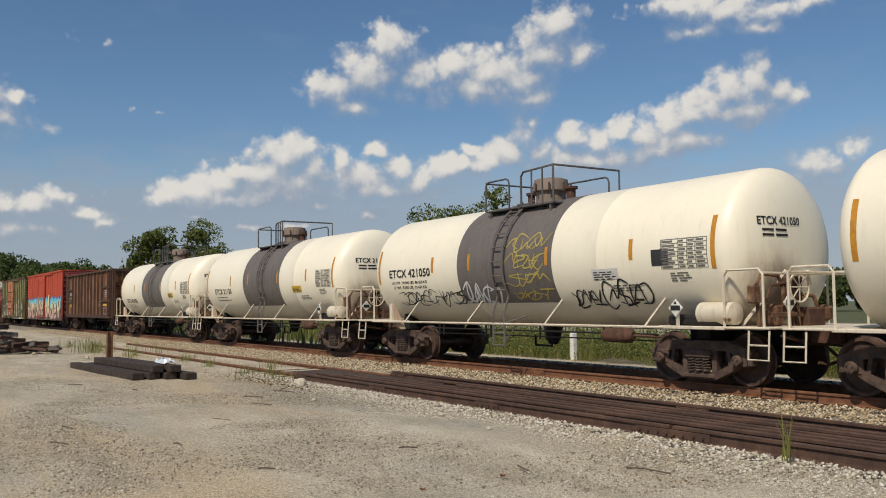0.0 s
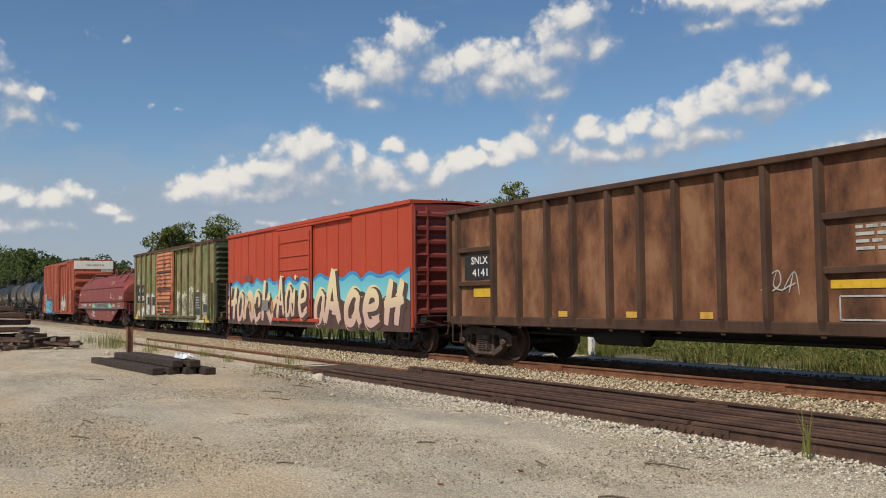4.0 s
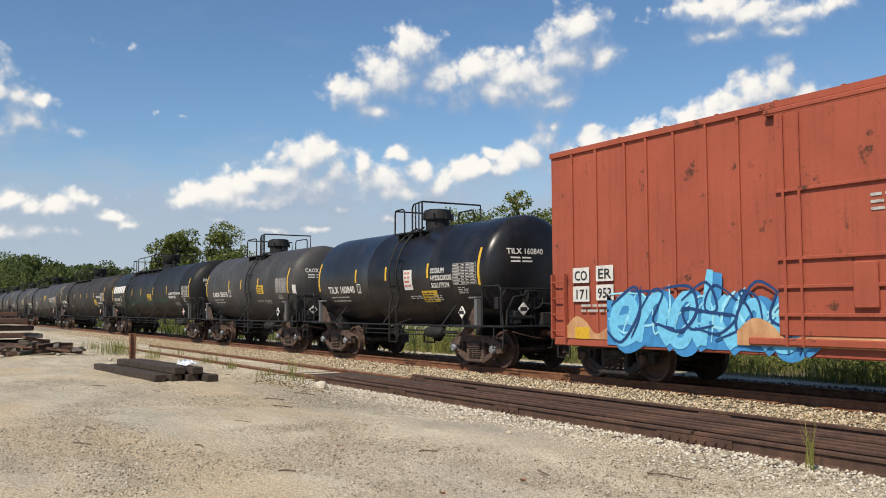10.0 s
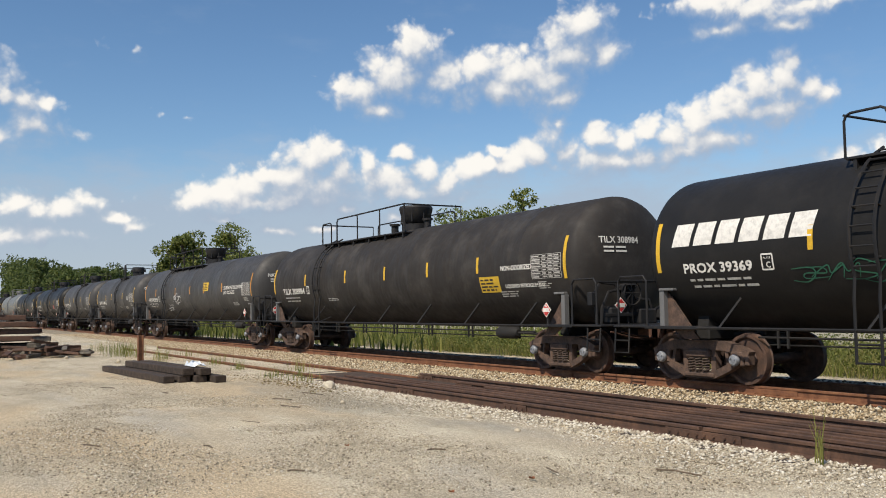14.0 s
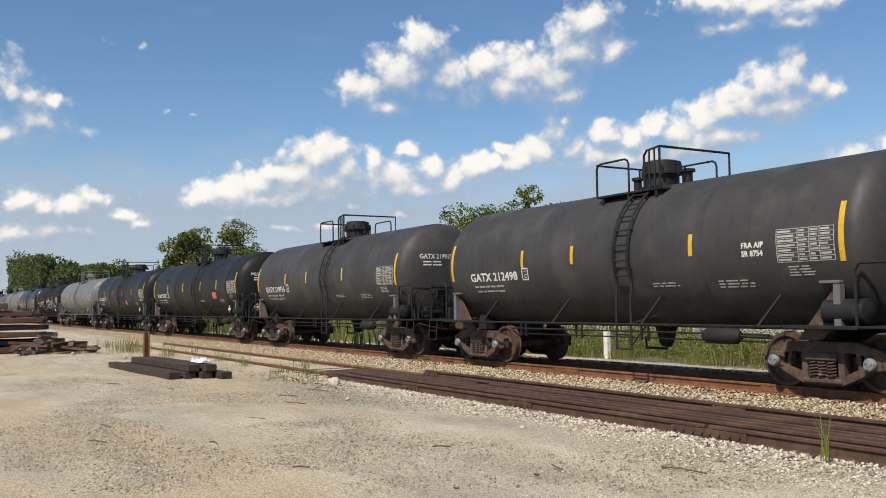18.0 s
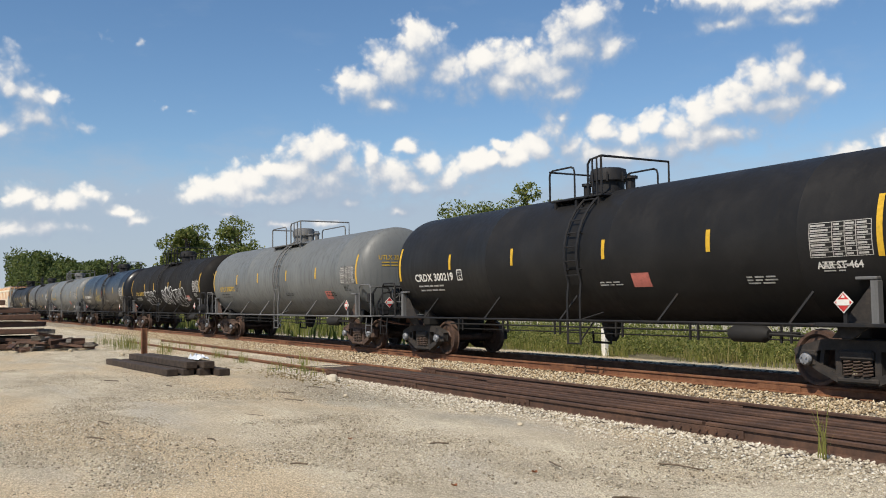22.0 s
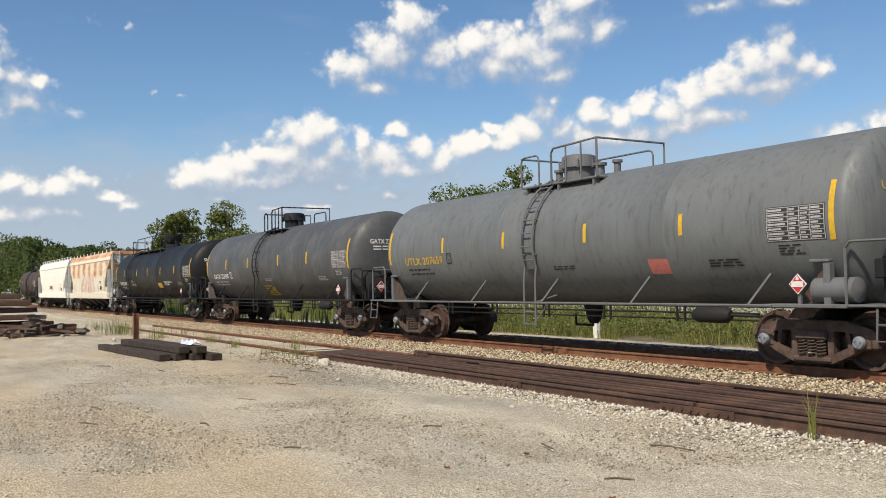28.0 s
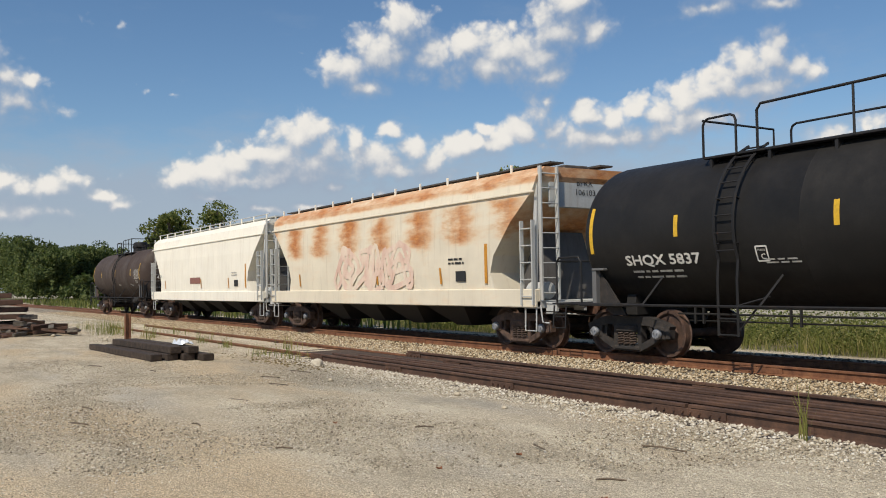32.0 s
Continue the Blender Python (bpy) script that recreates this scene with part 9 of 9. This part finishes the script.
tuft = thing("grass_tuft", "thin upright tuft of yellow-green grass in white stone", "grass", (-5.82, 7.89, 0))
for k in range(15):
    root = np.array([[rs.normal(0, 0.035), rs.normal(0, 0.018), 0.0]])
    part("blade", blades("blade", root, [rs.uniform(0.4, 1.05) * 0.66], GRASS, 0.006, 0.3), GRASS, tuft)
roots, tall = [], []
for x, y, count, h, wide in ((-31.5, 7.9, 60, 0.55, 0.35), (-27.0, 8.3, 50, 0.45, 0.3), (-24.3, 8.1, 36, 0.35, 0.2), (-20.5, 7.9, 70, 0.32, 0.5), (-19.0, 8.0, 40, 0.28, 0.4), (-22.6, 9.2, 40, 0.4, 0.25),
                             (-34.5, 7.2, 120, 0.6, 0.6), (-36.5, 7.6, 120, 0.6, 0.7), (-29.4, 7.2, 30, 0.5, 0.2), (-40, 7.6, 120, 0.55, 0.8), (-33.0, 9.0, 40, 0.4, 0.4), (-2.9, 7.7, 14, 0.2, 0.08)):
    roots.append(np.stack([x + rs.normal(0, wide, count), y + rs.normal(0, wide * 0.5, count), np.zeros(count)], -1))
    tall.append(rs.uniform(0.4, 1.05, count) * h)
tagged(new("siding_grass", blades("siding_grass", np.concatenate(roots), np.concatenate(tall), GRASS, 0.006, 0.3)), "thin tufts of yellow-green grass along the old siding", "grass", kind="stuff")


# dry stalks and leaf litter by the end of the rail stack
DRY = leaf_material("dry_litter", [(0.0, (0.10, 0.07, 0.04)), (0.5, (0.22, 0.16, 0.09)), (1.0, (0.36, 0.28, 0.17))], 0.9)
q = np.stack([rs.normal(-18.6, 1.6, 380), rs.normal(7.35, 0.26, 380), rs.uniform(0.008, 0.03, 380)], -1)
tagged(new("dry_litter", leaves("dry_litter", q, rs.uniform(0.012, 0.04, 380), DRY, 0.95)), "dry brown stalks and leaves scattered on the gravel", "litter", kind="stuff")


def tree(x, y, height, width, seed, lobes, leaf=0.16, count=5200, label="broad-leaved green tree with an open crown"):
    """Trunk and limbs, and a crown of many leaves in uneven lobes."""
    rnd = np.random.RandomState(seed)
    t = thing("tree", label, "tree", (x, y, 0), "trees beyond the line")
    g = Geo()
    stem = [(0, 0, 0), (0.1, 0.05, height * 0.3), (-0.05, 0.1, height * 0.55), (0.1, 0, height * 0.8)]
    for i in range(3):
        v0, v1 = Vector(stem[i]), Vector(stem[i + 1])
        r0, r1 = height * 0.026 * (1 - i * 0.28), height * 0.026 * (1 - (i + 1) * 0.28)
        ring = [[v + Vector((math.cos(2 * math.pi * k / 8) * q, math.sin(2 * math.pi * k / 8) * q, 0)) for k in range(8)] for v, q in ((v0, r0), (v1, r1))]
        g.add(ring[0] + ring[1], [(k, (k + 1) % 8, 8 + (k + 1) % 8, 8 + k) for k in range(8)])
    part("trunk", g, BARK, t)
    centres = []
    for k in range(lobes):
        a = 2 * math.pi * rnd.rand()
        h = height * rnd.uniform(0.30, 0.90)
        out = width * 0.5 * rnd.uniform(0.2, 0.85) * (1.15 - abs(h / height - 0.6))
        centres.append((out * math.cos(a), out * math.sin(a), h, width * rnd.uniform(0.13, 0.24)))
    for c in centres:
        base = Vector((0, 0, c[2] * 0.62))
        tip = Vector(c[:3])
        mid_p = base.lerp(tip, 0.5) + Vector((0, 0, 0.3))
        part("limb", Geo().tube([base, mid_p, tip], height * 0.007, 5), BARK, t)
    pts = []
    for c in centres:
        m = count // lobes
        d = rnd.normal(0, 1, (m, 3))
        d /= np.linalg.norm(d, axis=1)[:, None]
        rr = c[3] * (0.35 + 0.75 * rnd.rand(m) ** 0.6)
        q = d * rr[:, None] * np.array([1.1, 1.1, 0.85]) + np.array(c[:3])
        clump = np.array([noise.noise(Vector(w) * 1.1 + Vector((seed, 0, 0))) for w in q])
        pts.append(q[clump > -0.10])
    pts = np.concatenate(pts)
    part("crown", leaves("crown", pts, rnd.uniform(0.6, 1.3, len(pts)) * leaf, LEAF), LEAF, t)
    return t


def polar(az, d):
    return -d * math.sin(radians(az)), d * math.cos(radians(az))


tree(*polar(74.75, 80), 9.0, 5.0, 3, 22, 0.13, 12000)
tree(*polar(71.85, 82), 9.5, 5.2, 4, 22, 0.13, 12000)
tree(*polar(76.1, 88), 6.4, 4.0, 5, 9, 0.17, 2600)
tree(*polar(53.5, 112), 16.4, 10.0, 6, 24, 0.21, 19000, "dark broad-leaved tree rising behind the train")
tree(*polar(57.4, 118), 15.0, 11.5, 7, 24, 0.21, 19000, "dark broad-leaved tree rising behind the train")
tree(*polar(55.4, 115), 14.6, 9.0, 9, 20, 0.21, 14000, "dark broad-leaved tree rising behind the train")
tree(*polar(62.0, 125), 9.6, 8.0, 8, 11, 0.24, 2600, "dark broad-leaved tree rising behind the train")


def woodland(name, az0, az1, d0, d1, count, high, leaf, per, seed, label):
    """A belt of trees: many leaves about many crowns, in one object."""
    rnd = np.random.RandomState(seed)
    pts, size = [], []
    for k in range(count):
        az = az0 + (az1 - az0) * (k + rnd.rand()) / count
        d = rnd.uniform(d0, d1)
        x, y = polar(az, d)
        h = high(az) * d * rnd.uniform(0.78, 1.06) + 1.63
        w = h * rnd.uniform(0.22, 0.34)
        for _ in range(7):
            c = np.array([x, y, h * rnd.uniform(0.16, 0.86)]) + np.append(rnd.normal(0, w * 0.45, 2), 0)
            m = per // 7
            dd = rnd.normal(0, 1, (m, 3))
            dd /= np.linalg.norm(dd, axis=1)[:, None]
            q = c + dd * (w * 0.55 * (0.5 + 0.6 * rnd.rand(m)))[:, None] * np.array([1, 1, 0.8])
            q[:, 2] = np.clip(q[:, 2], 0.2, h)
            q = q[np.abs(q[:, 1] - LINE) > 7.0]      # the line runs through in a clearing
            pts.append(q)
            size.append(rnd.uniform(0.6, 1.3, len(q)) * leaf)
    me = leaves(name, np.concatenate(pts), np.concatenate(size), WOODS)
    return tagged(new(name, me), label, "woods", kind="stuff")


def skyline(az):
    """Slope of the far tree tops against the bearing."""
    k = 0.044 + 0.008 * math.sin(az * 0.9) + 0.006 * math.sin(az * 2.3 + 1)
    if az > 76:
        k = 0.045 + (az - 78.8) * 0.0032 + 0.004 * math.sin(az * 3.1)
    if 63 < az < 70:
        k -= 0.012
    return max(0.03, k)


woodland("woodland", 75.0, 88, 165, 240, 150, skyline, 0.30, 1600, 1, "dense green woodland beside the far end of the line")
woodland("tree_belt", 26, 77, 140, 185, 90, skyline, 0.36, 1300, 2, "distant belt of green trees behind the train")
woodland("scrub", 60, 82, 95, 150, 60, lambda az: 0.012 + 0.006 * math.sin(az * 2.7), 0.36, 200, 3, "low green scrub beyond the line")


# ---------------------------------------------------------------- what moves
def motions():
    """The train runs along the line; its wheelsets turn with it."""
    for car, mid in CARS:
        walk(car, [(t, Matrix.Translation((mid + s, LINE, RAIL))) for t, s in TRAVEL])
    spots = np.array(TRAVEL)
    last = frame(32.0)
    for side, sets in WHEELSETS.items():
        rows = []
        for k in range(1, last + 1, 2):
            t = (k - 1) / FPS
            run = float(np.interp(t, spots[:, 0], spots[:, 1]))
            rows.append((t, Matrix.Translation((side * AXLE, 0, TYRE)) @ Matrix.Rotation(run / TYRE, 4, "Y")))
        walk(sets[0], rows)
        for w in sets[1:]:
            w.rotation_mode = "QUATERNION"
            w.animation_data_create()
            w.animation_data.action = sets[0].animation_data.action
            w.animation_data.action_slot = sets[0].animation_data.action_slot


motions()
